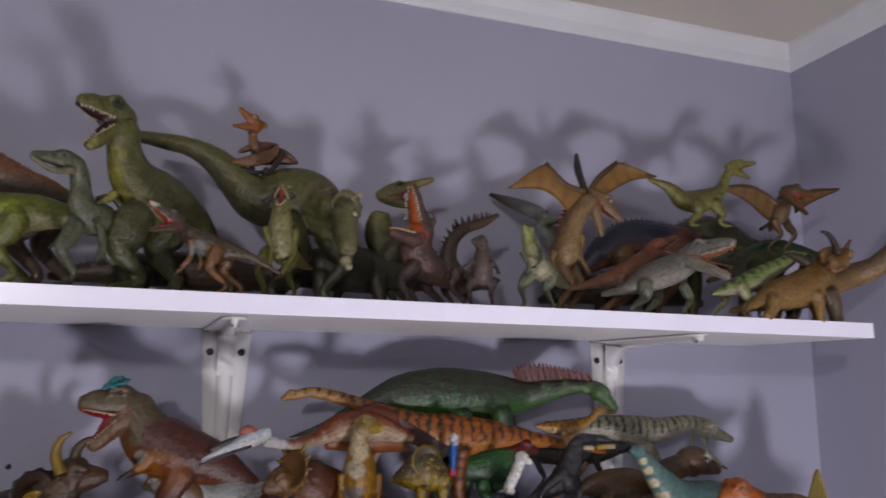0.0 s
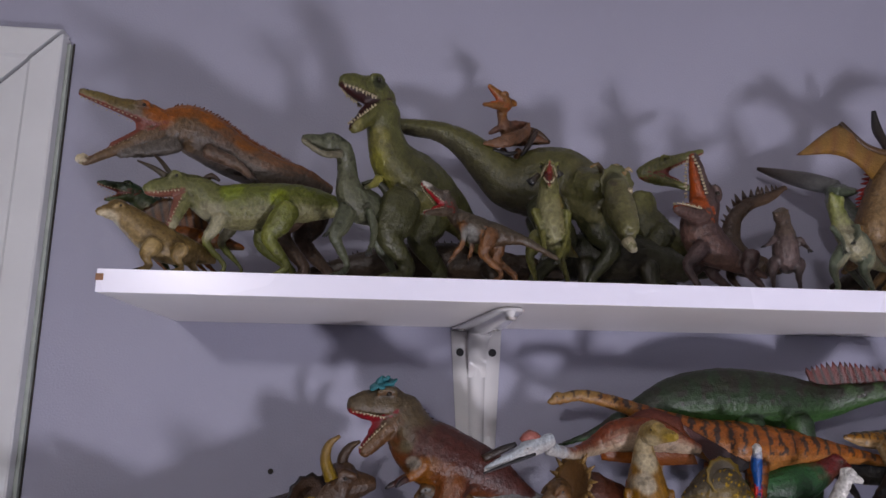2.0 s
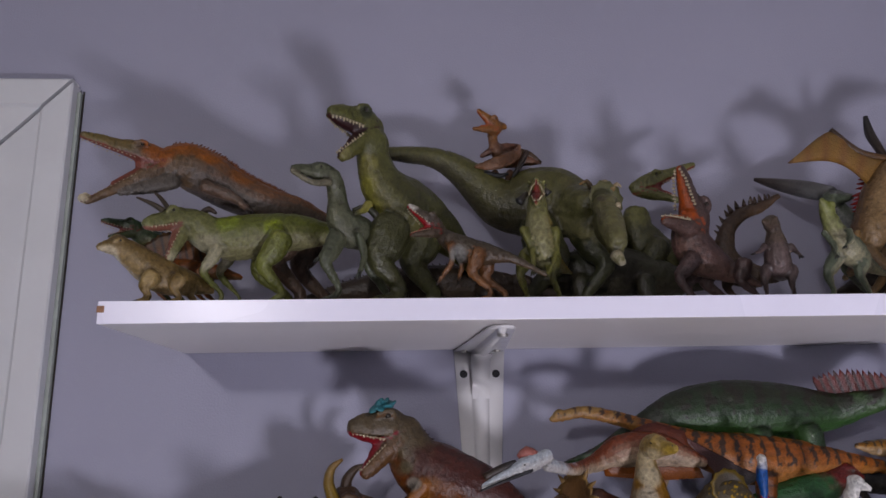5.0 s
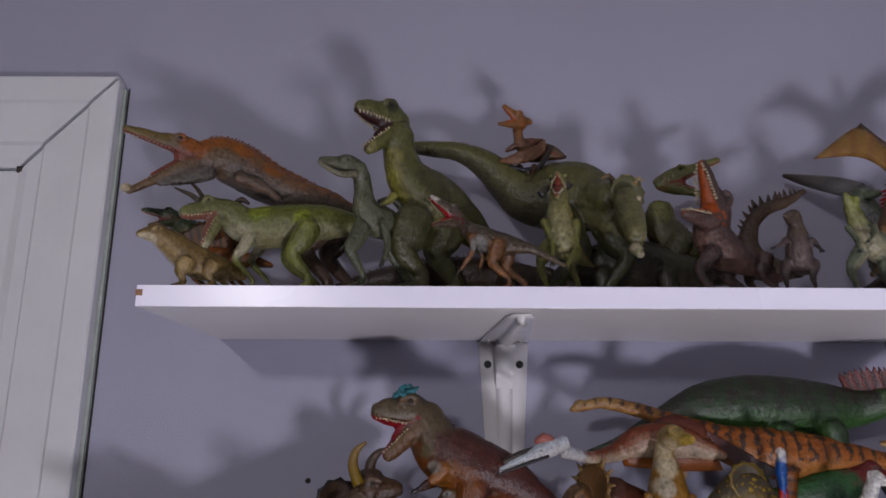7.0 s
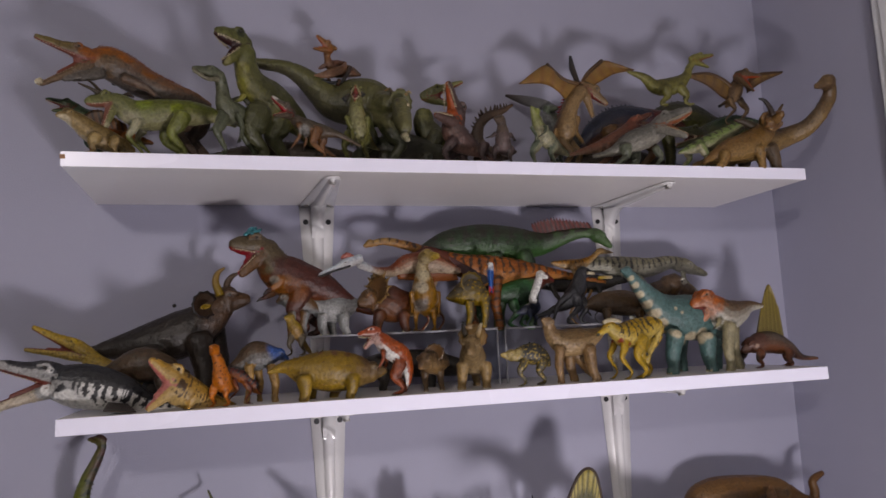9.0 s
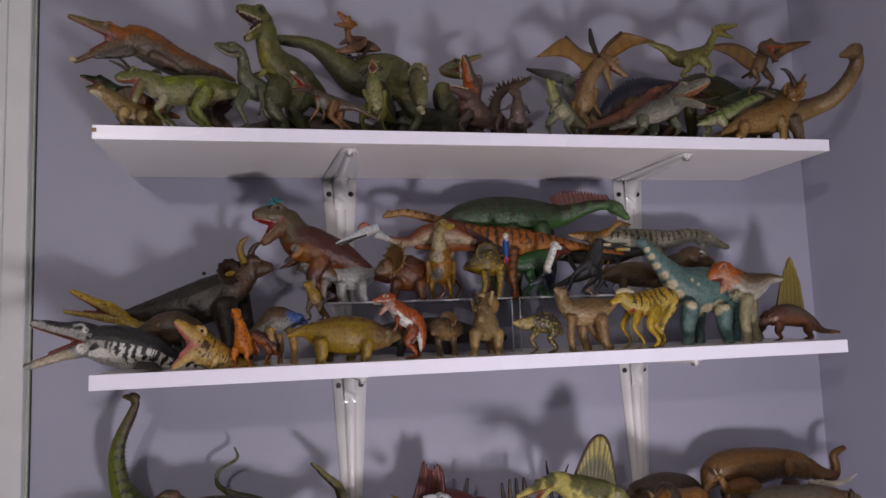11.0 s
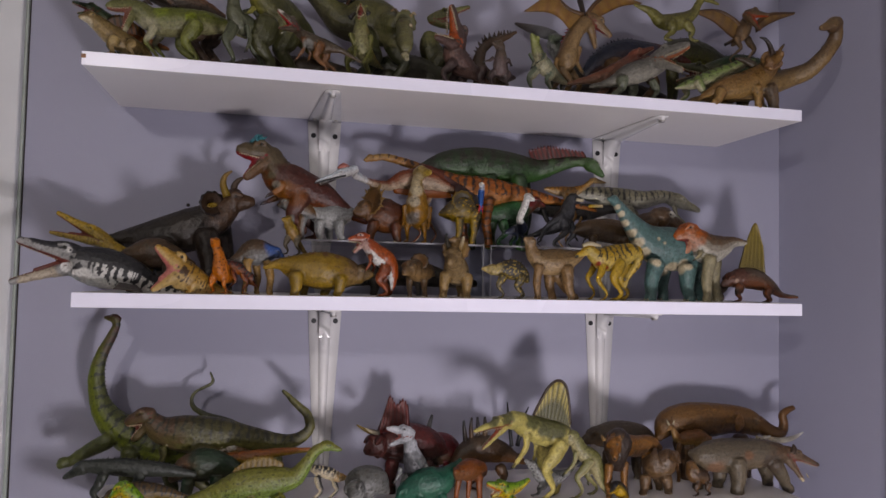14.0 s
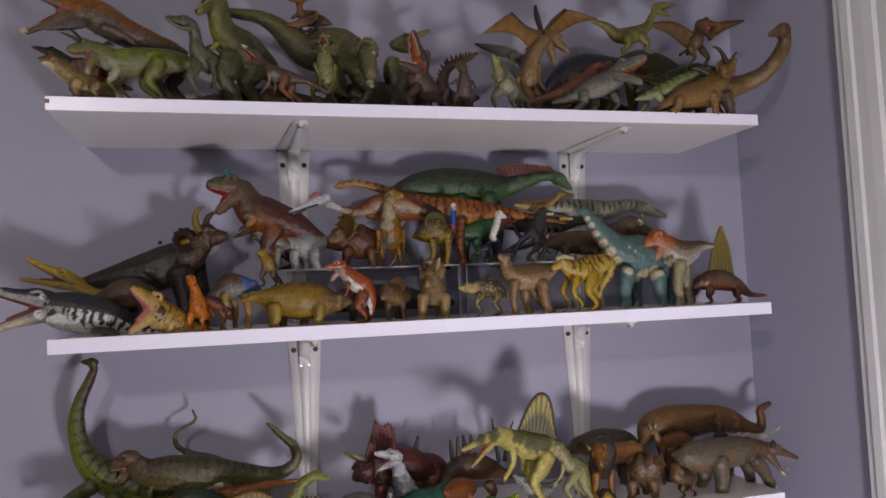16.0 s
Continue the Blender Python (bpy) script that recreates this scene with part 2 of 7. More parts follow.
part("stop", boxes((RIGHT + 0.04, RIGHT + T, DY1 - 0.012, DY1 - 0.0005, FLOOR_Z, DZ), (RIGHT + 0.04, RIGHT + T, DY0, DY0 + 0.012, FLOOR_Z, DZ), (RIGHT + 0.04, RIGHT + T, DY0, DY1, DZ - 0.004, DZ - 0.0005)), TRIM, door)
for z in (1.918, 0.45):
    bm = bmesh.new()
    for i in range(5):
        disc(bm, (RIGHT - 0.006, DY1 - 0.004, z - 0.072 + i * 0.036), (0, 0, 1), 0.0085, 0.0335, 12)
    disc(bm, (RIGHT - 0.006, DY1 - 0.004, z + 0.094), (0, 0, 1), 0.006, 0.008, 10)
    box(bm, RIGHT - 0.004, RIGHT - 0.001, DY1 - 0.024, DY1 - 0.004, z - 0.088, z + 0.088)
    part("hinge", bm, BRASS, door, "tarnished brass butt hinge")

# ---- shelves and brackets ----
SHELVES = {"top": (1.95, 1.929), "middle": (1.595, 1.573), "low": (1.247, 1.226)}
for key, (z1, z0) in SHELVES.items():
    sh = tagged(new("wall_shelf"), {"top": "white laminate wall shelf crowded with toy dinosaurs", "middle": "white laminate wall shelf with toy dinosaurs in rows",
                "low": "white laminate wall shelf with toy dinosaurs and mammals"}[key], "shelf", "white wall shelves")
    sh.location = (0, 0, z0)
    h = z1 - z0
    part("board", boxes((0.001, 1.219, -0.2655, -0.001, 0, h), bevel=0.0008), SHELF, sh)
    part("edge_band", boxes((0, 1.22, -0.2668, -0.2657, 0.0002, h - 0.0002), bevel=0.0003), EDGE, sh, "glossy white edge band")
    if key == "top":
        part("chip", boxes((-0.0006, 0.006, -0.2676, -0.2669, 0.0105, 0.0165), bevel=0.0003), CHIP, sh, "bare chipboard chip at the corner")


def bracket(x, z, label, drop=0.335):
    """Stamped steel shelf bracket: tapered wall leg and arm, each with a raised rib, screws."""
    b = tagged(new("shelf_bracket"), label, "bracket", "white shelf brackets")
    b.location = (x, 0, z)
    arm = 0.236

    def leg(f, length):
        bm = bmesh.new()
        prev = None
        steps = 14
        prof = [(-1, 0.0), (-1, 0.0025), (-0.42, 0.0025)] + [(-0.36 * math.cos(k * math.pi / 8), 0.004 + 0.0095 * math.sin(k * math.pi / 8)) for k in range(9)] + [(0.42, 0.0025), (1, 0.0025), (1, 0.0)]
        for i in range(steps + 1):
            s = i / steps
            w = (0.032 * (1 - s) + 0.0125 * s) * (1.0 if s < 0.97 else 0.7)
            ring = [bm.verts.new(f(a * w, bb * (1 - 0.35 * s) if bb > 0.003 else bb, s * length)) for a, bb in prof]
            if prev:
                for k in range(len(prof)):
                    bm.faces.new((prev[k], prev[(k + 1) % len(prof)], ring[(k + 1) % len(prof)], ring[k]))
            else:
                bm.faces.new(ring)
            prev = ring
        bm.faces.new(prev[::-1])
        return bm
    part("wall_leg", leg(lambda a, bb, s: (a, -0.0008 - bb, -0.003 - s), drop), STEEL, b, smooth=True)
    part("arm", leg(lambda a, bb, s: (a, -0.003 - s, -0.0008 - bb), arm), STEEL, b, smooth=True)
    bm = bmesh.new()
    arc = [(0.012 + 0.05 * (1 - math.sin(k * math.pi / 12)), 0.012 + 0.05 * (1 - math.cos(k * math.pi / 12))) for k in range(7)]
    outer = [[bm.verts.new((sx, -p, -q)) for p, q in arc] for sx in (-0.0105, 0.0105)]
    inner = [[bm.verts.new((sx, -0.006 - 0.002 * k, -0.006)) for k in range(7)] for sx in (-0.0125, 0.0125)]
    for k in range(6):
        bm.faces.new((outer[0][k], outer[0][k + 1], outer[1][k + 1], outer[1][k]))
        for s in (0, 1):
            bm.faces.new((outer[s][k], outer[s][k + 1], inner[s][k + 1], inner[s][k]))
    part("gusset", bm, STEEL, b, smooth=True)
    for sx in (-0.0205, 0.0205):
        bm = bmesh.new()
        disc(bm, (sx, -0.0042, -0.031), (0, -1, 0), 0.0052, 0.0028)
        disc(bm, (sx, -0.0058, -0.031), (0, -1, 0), 0.0022, 0.001, 6)
        part("screw", bm, SCREW, b, "black screw head")
        bm = bmesh.new()
        disc(bm, (sx, -0.022, -0.0042), (0, 0, -1), 0.0045, 0.0026)
        part("screw", bm, ZINC, b, "zinc screw head")
    bm = bmesh.new()
    disc(bm, (0, -arm + 0.006, -0.0105), (0, 0, -1), 0.006, 0.003)
    part("screw", bm, ZINC, b, "zinc screw head")
    return b


for x, z in ((0.3695, 1.929), (0.958, 1.929), (0.380, 1.573), (0.947, 1.573), (0.385, 1.226), (0.95, 1.226)):
    bracket(x, z, "white enamelled steel shelf bracket with black screws")

# clear acrylic risers on the middle shelf
for x0, x1 in ((0.325, 0.648), (0.660, 0.985)):
    riser = tagged(new("display_riser"), "clear acrylic display riser on the middle shelf", "riser", "acrylic risers")
    riser.location = (x0, 0, 1.595)
    w, h, t = x1 - x0, 0.094, 0.003
    part("top_plate", boxes((0, w, -0.165, -0.015, h - t, h), bevel=0.0008), ACRYLIC, riser)
    part("front_rim", boxes((0.0005, w - 0.0005, -0.1668, -0.1652, h - t, h), bevel=0.0004), FROST, riser, "pale edge of the acrylic")
    part("corner_rim", boxes((0, t * 0.7, -0.1668, -0.1652, 0.0005, h - t - 0.0002)), FROST, riser, "pale edge of the acrylic")
    part("corner_rim", boxes((w - t * 0.7, w, -0.1668, -0.1652, 0.0005, h - t - 0.0002)), FROST, riser, "pale edge of the acrylic")
    part("side_plate", boxes((0, t, -0.165, -0.015, 0.0005, h - t - 0.0002), bevel=0.0006), ACRYLIC, riser)
    part("side_plate", boxes((w - t, w, -0.165, -0.015, 0.0005, h - t - 0.0002), bevel=0.0006), ACRYLIC, riser)

# teal moulded flower that lies on a tyrannosaur's head
bm = bmesh.new()
for i in range(7):
    an_ = i * 2 * math.pi / 7
    m = Matrix.Translation((0.0085 * math.cos(an_), 0.0085 * math.sin(an_), 0.003)) @ Euler((0.5 * math.sin(an_), -0.5 * math.cos(an_), an_)).to_matrix().to_4x4() @ Matrix.Diagonal((0.008, 0.0055, 0.0022, 1))
    bmesh.ops.create_uvsphere(bm, u_segments=10, v_segments=6, radius=1, matrix=m)
for i in range(5):
    an_ = i * 2 * math.pi / 5 + 0.3
    m = Matrix.Translation((0.0045 * math.cos(an_), 0.0045 * math.sin(an_), 0.007)) @ Euler((0.9 * math.sin(an_), -0.9 * math.cos(an_), an_)).to_matrix().to_4x4() @ Matrix.Diagonal((0.005, 0.004, 0.002, 1))
    bmesh.ops.create_uvsphere(bm, u_segments=10, v_segments=6, radius=1, matrix=m)
bmesh.ops.create_uvsphere(bm, u_segments=8, v_segments=6, radius=0.003, matrix=Matrix.Translation((0, 0, 0.009)))
tagged(link_mesh("flower_ornament", bm, FLOWER, smooth=True, move=pose(0.252, -0.152, 1.853, 12, -8, 0)), "small teal moulded flower on a toy tyrannosaur", "ornament")
# old filled nail hole in the wall paint
bm = bmesh.new()
disc(bm, (0.124, -0.0006, 1.7535), (0, -1, 0), 0.0035, 0.0014, 9)
tagged(link_mesh("wall_plug", bm, DARKGAP), "small dark brown plug in the wall paint", "wall plug")

# ---- toy figurines: each one is a single moulded and painted mesh ----
OLIVE, OLIVE_D, GREEN_Y, PALE = (0.091, 0.091, 0.025), (0.040, 0.043, 0.017), (0.142, 0.171, 0.023), (0.293, 0.276, 0.180)
GREYG, RUST, BROWN, DBROWN, TAN = (0.092, 0.111, 0.074), (0.225, 0.066, 0.010), (0.117, 0.062, 0.025), (0.041, 0.023, 0.013), (0.248, 0.155, 0.059)
MAROON, YELLOW, ORANGE, CREAM = (0.074, 0.017, 0.012), (0.446, 0.284, 0.022), (0.416, 0.121, 0.009), (0.503, 0.436, 0.303)
BLACK, WHITE, TEAL, GREEN, DGREEN = (0.014, 0.014, 0.016), (0.646, 0.636, 0.605), (0.084, 0.205, 0.196), (0.039, 0.153, 0.034), (0.014, 0.038, 0.014)
RED, PINK, GREY, PURPLE, NAVY, BLUE = (0.310, 0.020, 0.015), (0.360, 0.138, 0.116), (0.178, 0.182, 0.178), (0.085, 0.051, 0.055), (0.013, 0.018, 0.041), (0.023, 0.075, 0.252)
UMBER, LIME, OCHRE, SALMON, MUD = (0.069, 0.041, 0.021), (0.132, 0.250, 0.010), (0.200, 0.134, 0.019), (0.250, 0.095, 0.054), (0.058, 0.046, 0.028)

SKIN = bpy.data.materials.new("painted_vinyl")
SKIN.use_nodes = True
sn = SKIN.node_tree.nodes
sl = SKIN.node_tree.links.new
s_b = sn["Principled BSDF"]
s_at = sn.new("ShaderNodeAttribute")
s_at.attribute_name = "paint"
s_rich = sn.new("ShaderNodeHueSaturation")
s_rich.inputs["Saturation"].default_value = 1.12
s_rich.inputs["Value"].default_value = 0.88
sl(s_at.outputs["Color"], s_rich.inputs["Color"])
s_co = sn.new("ShaderNodeTexCoord")
s_big, s_vor, s_fine = sn.new("ShaderNodeTexNoise"), sn.new("ShaderNodeTexVoronoi"), sn.new("ShaderNodeTexNoise")
s_big.inputs["Scale"].default_value, s_big.inputs["Detail"].default_value = 110, 6
s_big.inputs["Roughness"].default_value = 0.65
s_vor.inputs["Scale"].default_value = 520
s_fine.inputs["Scale"].default_value, s_fine.inputs["Detail"].default_value = 190, 5
for nd in (s_big, s_vor, s_fine):
    sl(s_co.outputs["Object"], nd.inputs["Vector"])
s_mr = sn.new("ShaderNodeMapRange")
s_mr.inputs["From Min"].default_value, s_mr.inputs["From Max"].default_value = 0.28, 0.72
s_mr.inputs["To Min"].default_value, s_mr.inputs["To Max"].default_value = 0.88, 1.10
sl(s_big.outputs["Fac"], s_mr.inputs["Value"])
s_mr2 = sn.new("ShaderNodeMapRange")
s_mr2.inputs["From Max"].default_value = 0.6
s_mr2.inputs["To Min"].default_value, s_mr2.inputs["To Max"].default_value = 1.07, 0.82
sl(s_vor.outputs["Distance"], s_mr2.inputs["Value"])
s_m1 = sn.new("ShaderNodeMath")
s_m1.operation = "MULTIPLY"
sl(s_mr.outputs[0], s_m1.inputs[0])
sl(s_mr2.outputs[0], s_m1.inputs[1])
s_sc = sn.new("ShaderNodeVectorMath")
s_sc.operation = "SCALE"
sl(s_rich.outputs["Color"], s_sc.inputs[0])
sl(s_m1.outputs[0], s_sc.inputs["Scale"])
sl(s_sc.outputs[0], s_b.inputs["Base Color"])
s_b.inputs["Roughness"].default_value = 0.42
s_ad = sn.new("ShaderNodeMath")
s_ad.operation = "MULTIPLY_ADD"
s_ad.inputs[1].default_value = -0.55
sl(s_vor.outputs["Distance"], s_ad.inputs[0])
sl(s_fine.outputs["Fac"], s_ad.inputs[2])
s_bp = sn.new("ShaderNodeBump")
s_bp.inputs["Strength"].default_value, s_bp.inputs["Distance"].default_value = 0.5, 0.0012
sl(s_ad.outputs[0], s_bp.inputs["Height"])
sl(s_bp.outputs[0], s_b.inputs["Normal"])

BODY, LEG, SKULL, JAW, MOUTH = range(5)
CM = 0.01


def glide(rows, step):
    """Points with radius on a smooth curve through rows (x, y, z, r); returns the rows and how far along each lies."""
    p = np.array(rows, float)
    if len(p) == 2:
        p = np.array([p[0], (p[0] + p[1]) / 2, p[1]])
    q = np.vstack([2 * p[0] - p[1], p, 2 * p[-1] - p[-2]])
    out = []
    for i in range(1, len(q) - 2):
        a, b, c, d = q[i - 1:i + 3]
        n = max(2, int(np.linalg.norm(c[:3] - b[:3]) / step))
        for t in np.arange(n) / n:
            out.append(0.5 * (2 * b + (c - a) * t + (2 * a - 5 * b + 4 * c - d) * t * t + (3 * b - a - 3 * c + d) * t ** 3))
    out.append(p[-1])
    out = np.array(out)
    out[:, 3] = np.maximum(out[:, 3], 0.05)
    s = np.concatenate([[0], np.cumsum(np.linalg.norm(np.diff(out[:, :3], axis=0), axis=1))])
    return out, s / s[-1]


class Clay:
    """Collects tubes of clay (in centimetres) with what is needed to paint them."""

    def __init__(self, lateral):
        self.v, self.f, self.tag, self.u, self.a, self.lat = [], [], [], [], [], Vector(lateral)
        self.own = []

    def tube(self, rows, tag=BODY, width=0.85, sides=12, step=0.25, inner=None, own=(-1, -1, -1)):
        pts, us = glide(rows, step)
        pre, post = pts[0].copy(), pts[-1].copy()
        d0, d1 = pts[0, :3] - pts[1, :3], pts[-1, :3] - pts[-2, :3]
        d0, d1 = d0 / max(np.linalg.norm(d0), 1e-6), d1 / max(np.linalg.norm(d1), 1e-6)
        caps0 = [np.append(pre[:3] + d0 * pre[3] * 0.6, pre[3] * 0.62), np.append(pre[:3] + d0 * pre[3] * 0.35, pre[3] * 0.88)]
        caps1 = [np.append(post[:3] + d1 * post[3] * 0.35, post[3] * 0.88), np.append(post[:3] + d1 * post[3] * 0.6, post[3] * 0.62)]
        pts = np.vstack([caps0, pts, caps1])
        us = np.concatenate([[0, 0], us, [1, 1]])
        base = len(self.v)
        n = len(pts)
        for i in range(n):
            t = Vector(pts[min(i + 1, n - 1), :3] - pts[max(i - 1, 0), :3])
            t = t.normalized() if t.length > 1e-6 else Vector((0, 0, 1))
            side = self.lat - t * self.lat.dot(t)
            if side.length < 0.15:
                side = Vector((1, 0, 0)) - t * t.x
            side.normalize()
            up = t.cross(side)
            r = pts[i, 3]
            for k in range(sides):
                an = 2 * math.pi * k / sides
                rad = side * (math.cos(an) * width) + up * math.sin(an)
                self.v.append(Vector(pts[i, :3]) + rad * r)
                self.tag.append(MOUTH if inner is not None and rad.dot(inner) > 0.72 else tag)
                self.u.append(us[i])
                self.a.append(math.sin(an))
                self.own.append(own)
        for i in range(n - 1):
            for k in range(sides):
                k2 = (k + 1) % sides
                self.f.append((base + i * sides + k, base + i * sides + k2, base + (i + 1) * sides + k2, base + (i + 1) * sides + k))
        self.f.append([base + k for k in range(sides)][::-1])
        self.f.append([base + (n - 1) * sides + k for k in range(sides)])


class Trim:
    """Hard little extras added after moulding: teeth, claws, horns, fins, eyes. Centimetres."""

    def __init__(self):
        self.v, self.f, self.c = [], [], []

    def spike(self, foot, tip, r, colour, tipc=None, sides=6, flat=None):
        foot, tip = Vector(foot), Vector(tip)
        ax = (tip - foot)
        q = ax.to_track_quat("Z", "Y")
        b = len(self.v)
        for s, rr in ((0, 1.0), (0.5, 0.62), (0.92, 0.16)):
            for k in range(sides):
                an = 2 * math.pi * k / sides
                o = q @ Vector((math.cos(an) * r * rr, math.sin(an) * r * rr, 0))
                if flat is not None:
                    o = o - Vector(flat) * o.dot(Vector(flat)) * 0.65
                self.v.append(foot + ax * s + o)
                self.c.append(tipc if tipc and s > 0.4 else colour)
        for ring in range(2):
            for k in range(sides):
                k2 = (k + 1) % sides
                self.f.append((b + ring * sides + k, b + ring * sides + k2, b + (ring + 1) * sides + k2, b + (ring + 1) * sides + k))
        self.f.append([b + 2 * sides + k for k in range(sides)])
        self.f.append([b + k for k in range(sides)][::-1])

    def horn(self, rows, colour, tipc=None):
        """A curved horn, claw or whip through rows (x, y, z, r)."""
        pts, us = glide(rows, 0.35)
        b, sides = len(self.v), 8
        q = last = None
        for i, p in enumerate(pts):
            t = Vector(pts[min(i + 1, len(pts) - 1), :3] - pts[max(i - 1, 0), :3]).normalized()
            q = t.to_track_quat("Z", "Y") if q is None else last.rotation_difference(t) @ q
            last = t
            for k in range(sides):
                an = 2 * math.pi * k / sides
                self.v.append(Vector(p[:3]) + q @ Vector((math.cos(an) * p[3], math.sin(an) * p[3], 0)))
                self.c.append(tuple(np.array(colour) * (1 - us[i]) + np.array(tipc or colour) * us[i]))
        for i in range(len(pts) - 1):
            for k in range(sides):
                k2 = (k + 1) % sides
                self.f.append((b + i * sides + k, b + i * sides + k2, b + (i + 1) * sides + k2, b + (i + 1) * sides + k))
        self.f.append([b + k for k in range(sides)][::-1])
        self.f.append([b + (len(pts) - 1) * sides + k for k in range(sides)])

    def ball(self, c, r, colour):
        b, rings, seg = len(self.v), 5, 8
        for i in range(1, rings):
            th = math.pi * i / rings
            for k in range(seg):
                ph = 2 * math.pi * k / seg
                self.v.append(Vector(c) + Vector((math.sin(th) * math.cos(ph), math.sin(th) * math.sin(ph), math.cos(th))) * r)
                self.c.append(colour)
        for i in range(rings - 2):
            for k in range(seg):
                k2 = (k + 1) % seg
                self.f.append((b + i * seg + k, b + (i + 1) * seg + k, b + (i + 1) * seg + k2, b + i * seg + k2))
        self.f.append([b + k for k in range(seg)])
        self.f.append([b + (rings - 2) * seg + k for k in range(seg)][::-1])

    def fin(self, foot, edge, low, high, thick=0.12, ribs=0, ribc=None, ragged=0.0, bow=0.0, split=0.0):
        """A thin sail, crest or wing skin between a foot line and an outer edge line, rows (x, y, z)."""
        n = max(14, ribs * 3)
        fa, _ = glide([(*p, 1) for p in foot], 0.3)
        ea, _ = glide([(*p, 1) for p in edge], 0.3)
        pick = lambda arr, s: Vector([np.interp(s * (len(arr) - 1), np.arange(len(arr)), arr[:, k]) for k in range(3)])
        ax = (pick(fa, 1) - pick(fa, 0)).cross(pick(ea, 0.5) - pick(fa, 0.5))
        ax = ax.normalized() if ax.length > 1e-6 else Vector((0, 1, 0))
        b, rows = len(self.v), 6
        for sgn in (1, -1):
            for i in range(n + 1):
                s = i / n
                p, q = pick(fa, s), pick(ea, s)
                if ragged:
                    q = q + (q - p) * (ragged * (0.5 if i % 2 else -0.5))
                for j in range(rows + 1):
                    w = j / rows
                    rib = 1.0 if ribs and i % 3 == 0 else 0.0
                    th = thick * (1 - 0.75 * w) * (1 + rib * 0.9)
                    self.v.append(p.lerp(q, w) + ax * (sgn * th / 2 + bow * math.sin(math.pi * w) * math.sin(math.pi * s)))
                    m = min(max((w - split) / 0.2, 0), 1) if split else w
                    c = np.array(low) * (1 - m) + np.array(high) * m
                    if rib and ribc:
                        c = np.array(ribc)
                    self.c.append(tuple(c))
        side = (n + 1) * (rows + 1)
        at = lambda s, i, j: b + s * side + i * (rows + 1) + j
        for i in range(n):
            for j in range(rows):
                self.f.append((at(0, i, j), at(0, i + 1, j), at(0, i + 1, j + 1), at(0, i, j + 1)))
                self.f.append((at(1, i, j), at(1, i, j + 1), at(1, i + 1, j + 1), at(1, i + 1, j)))
            for j in (0, rows):
                self.f.append((at(0, i, j), at(1, i, j), at(1, i + 1, j), at(0, i + 1, j)))
        for i in (0, n):
            for j in range(rows):
                self.f.append((at(0, i, j), at(0, i, j + 1), at(1, i, j + 1), at(1, i, j)))

    def frill(self, c, facing, up, rx, ry, colour, rim, points=0, pointc=None, cup=0.25):
        """A shield behind a horned head: a cupped disc with a rim, and spikes round it."""
        facing, up = Vector(facing).normalized(), Vector(up).normalized()
        right = up.cross(facing).normalized()
        b, seg = len(self.v), 22
        for sgn in (0, 1):
            for rr in (0.05, 0.4, 0.75, 1.0):
                for k in range(seg):
                    an = 2 * math.pi * k / seg
                    sc = 1 + (0.06 * math.cos(11 * an) if rr == 1 else 0)
                    self.v.append(Vector(c) + (right * math.cos(an) * rx + up * math.sin(an) * ry) * rr * sc + facing * (cup * rx * rr * rr - sgn * 0.22))
                    self.c.append(rim if rr == 1 else colour)
        for sgn in (0, 1):
            for i in range(3):
                for k in range(seg):
                    k2 = (k + 1) % seg
                    q = [b + sgn * 4 * seg + i * seg + k, b + sgn * 4 * seg + i * seg + k2, b + sgn * 4 * seg + (i + 1) * seg + k2, b + sgn * 4 * seg + (i + 1) * seg + k]
                    self.f.append(q if sgn == 0 else q[::-1])
        for k in range(seg):
            k2 = (k + 1) % seg
            self.f.append((b + 3 * seg + k, b + 3 * seg + k2, b + 7 * seg + k2, b + 7 * seg + k))
        for k in range(points):
            an = math.pi * (-0.1 + 1.2 * k / max(points - 1, 1))
            d = right * math.cos(an) * rx + up * math.sin(an) * ry
            self.spike(Vector(c) + d * 0.9 + facing * cup * rx * 0.8, Vector(c) + d * 1.4 + facing * cup * rx * 0.9, rx * 0.13, pointc or rim)


FIGURES = []


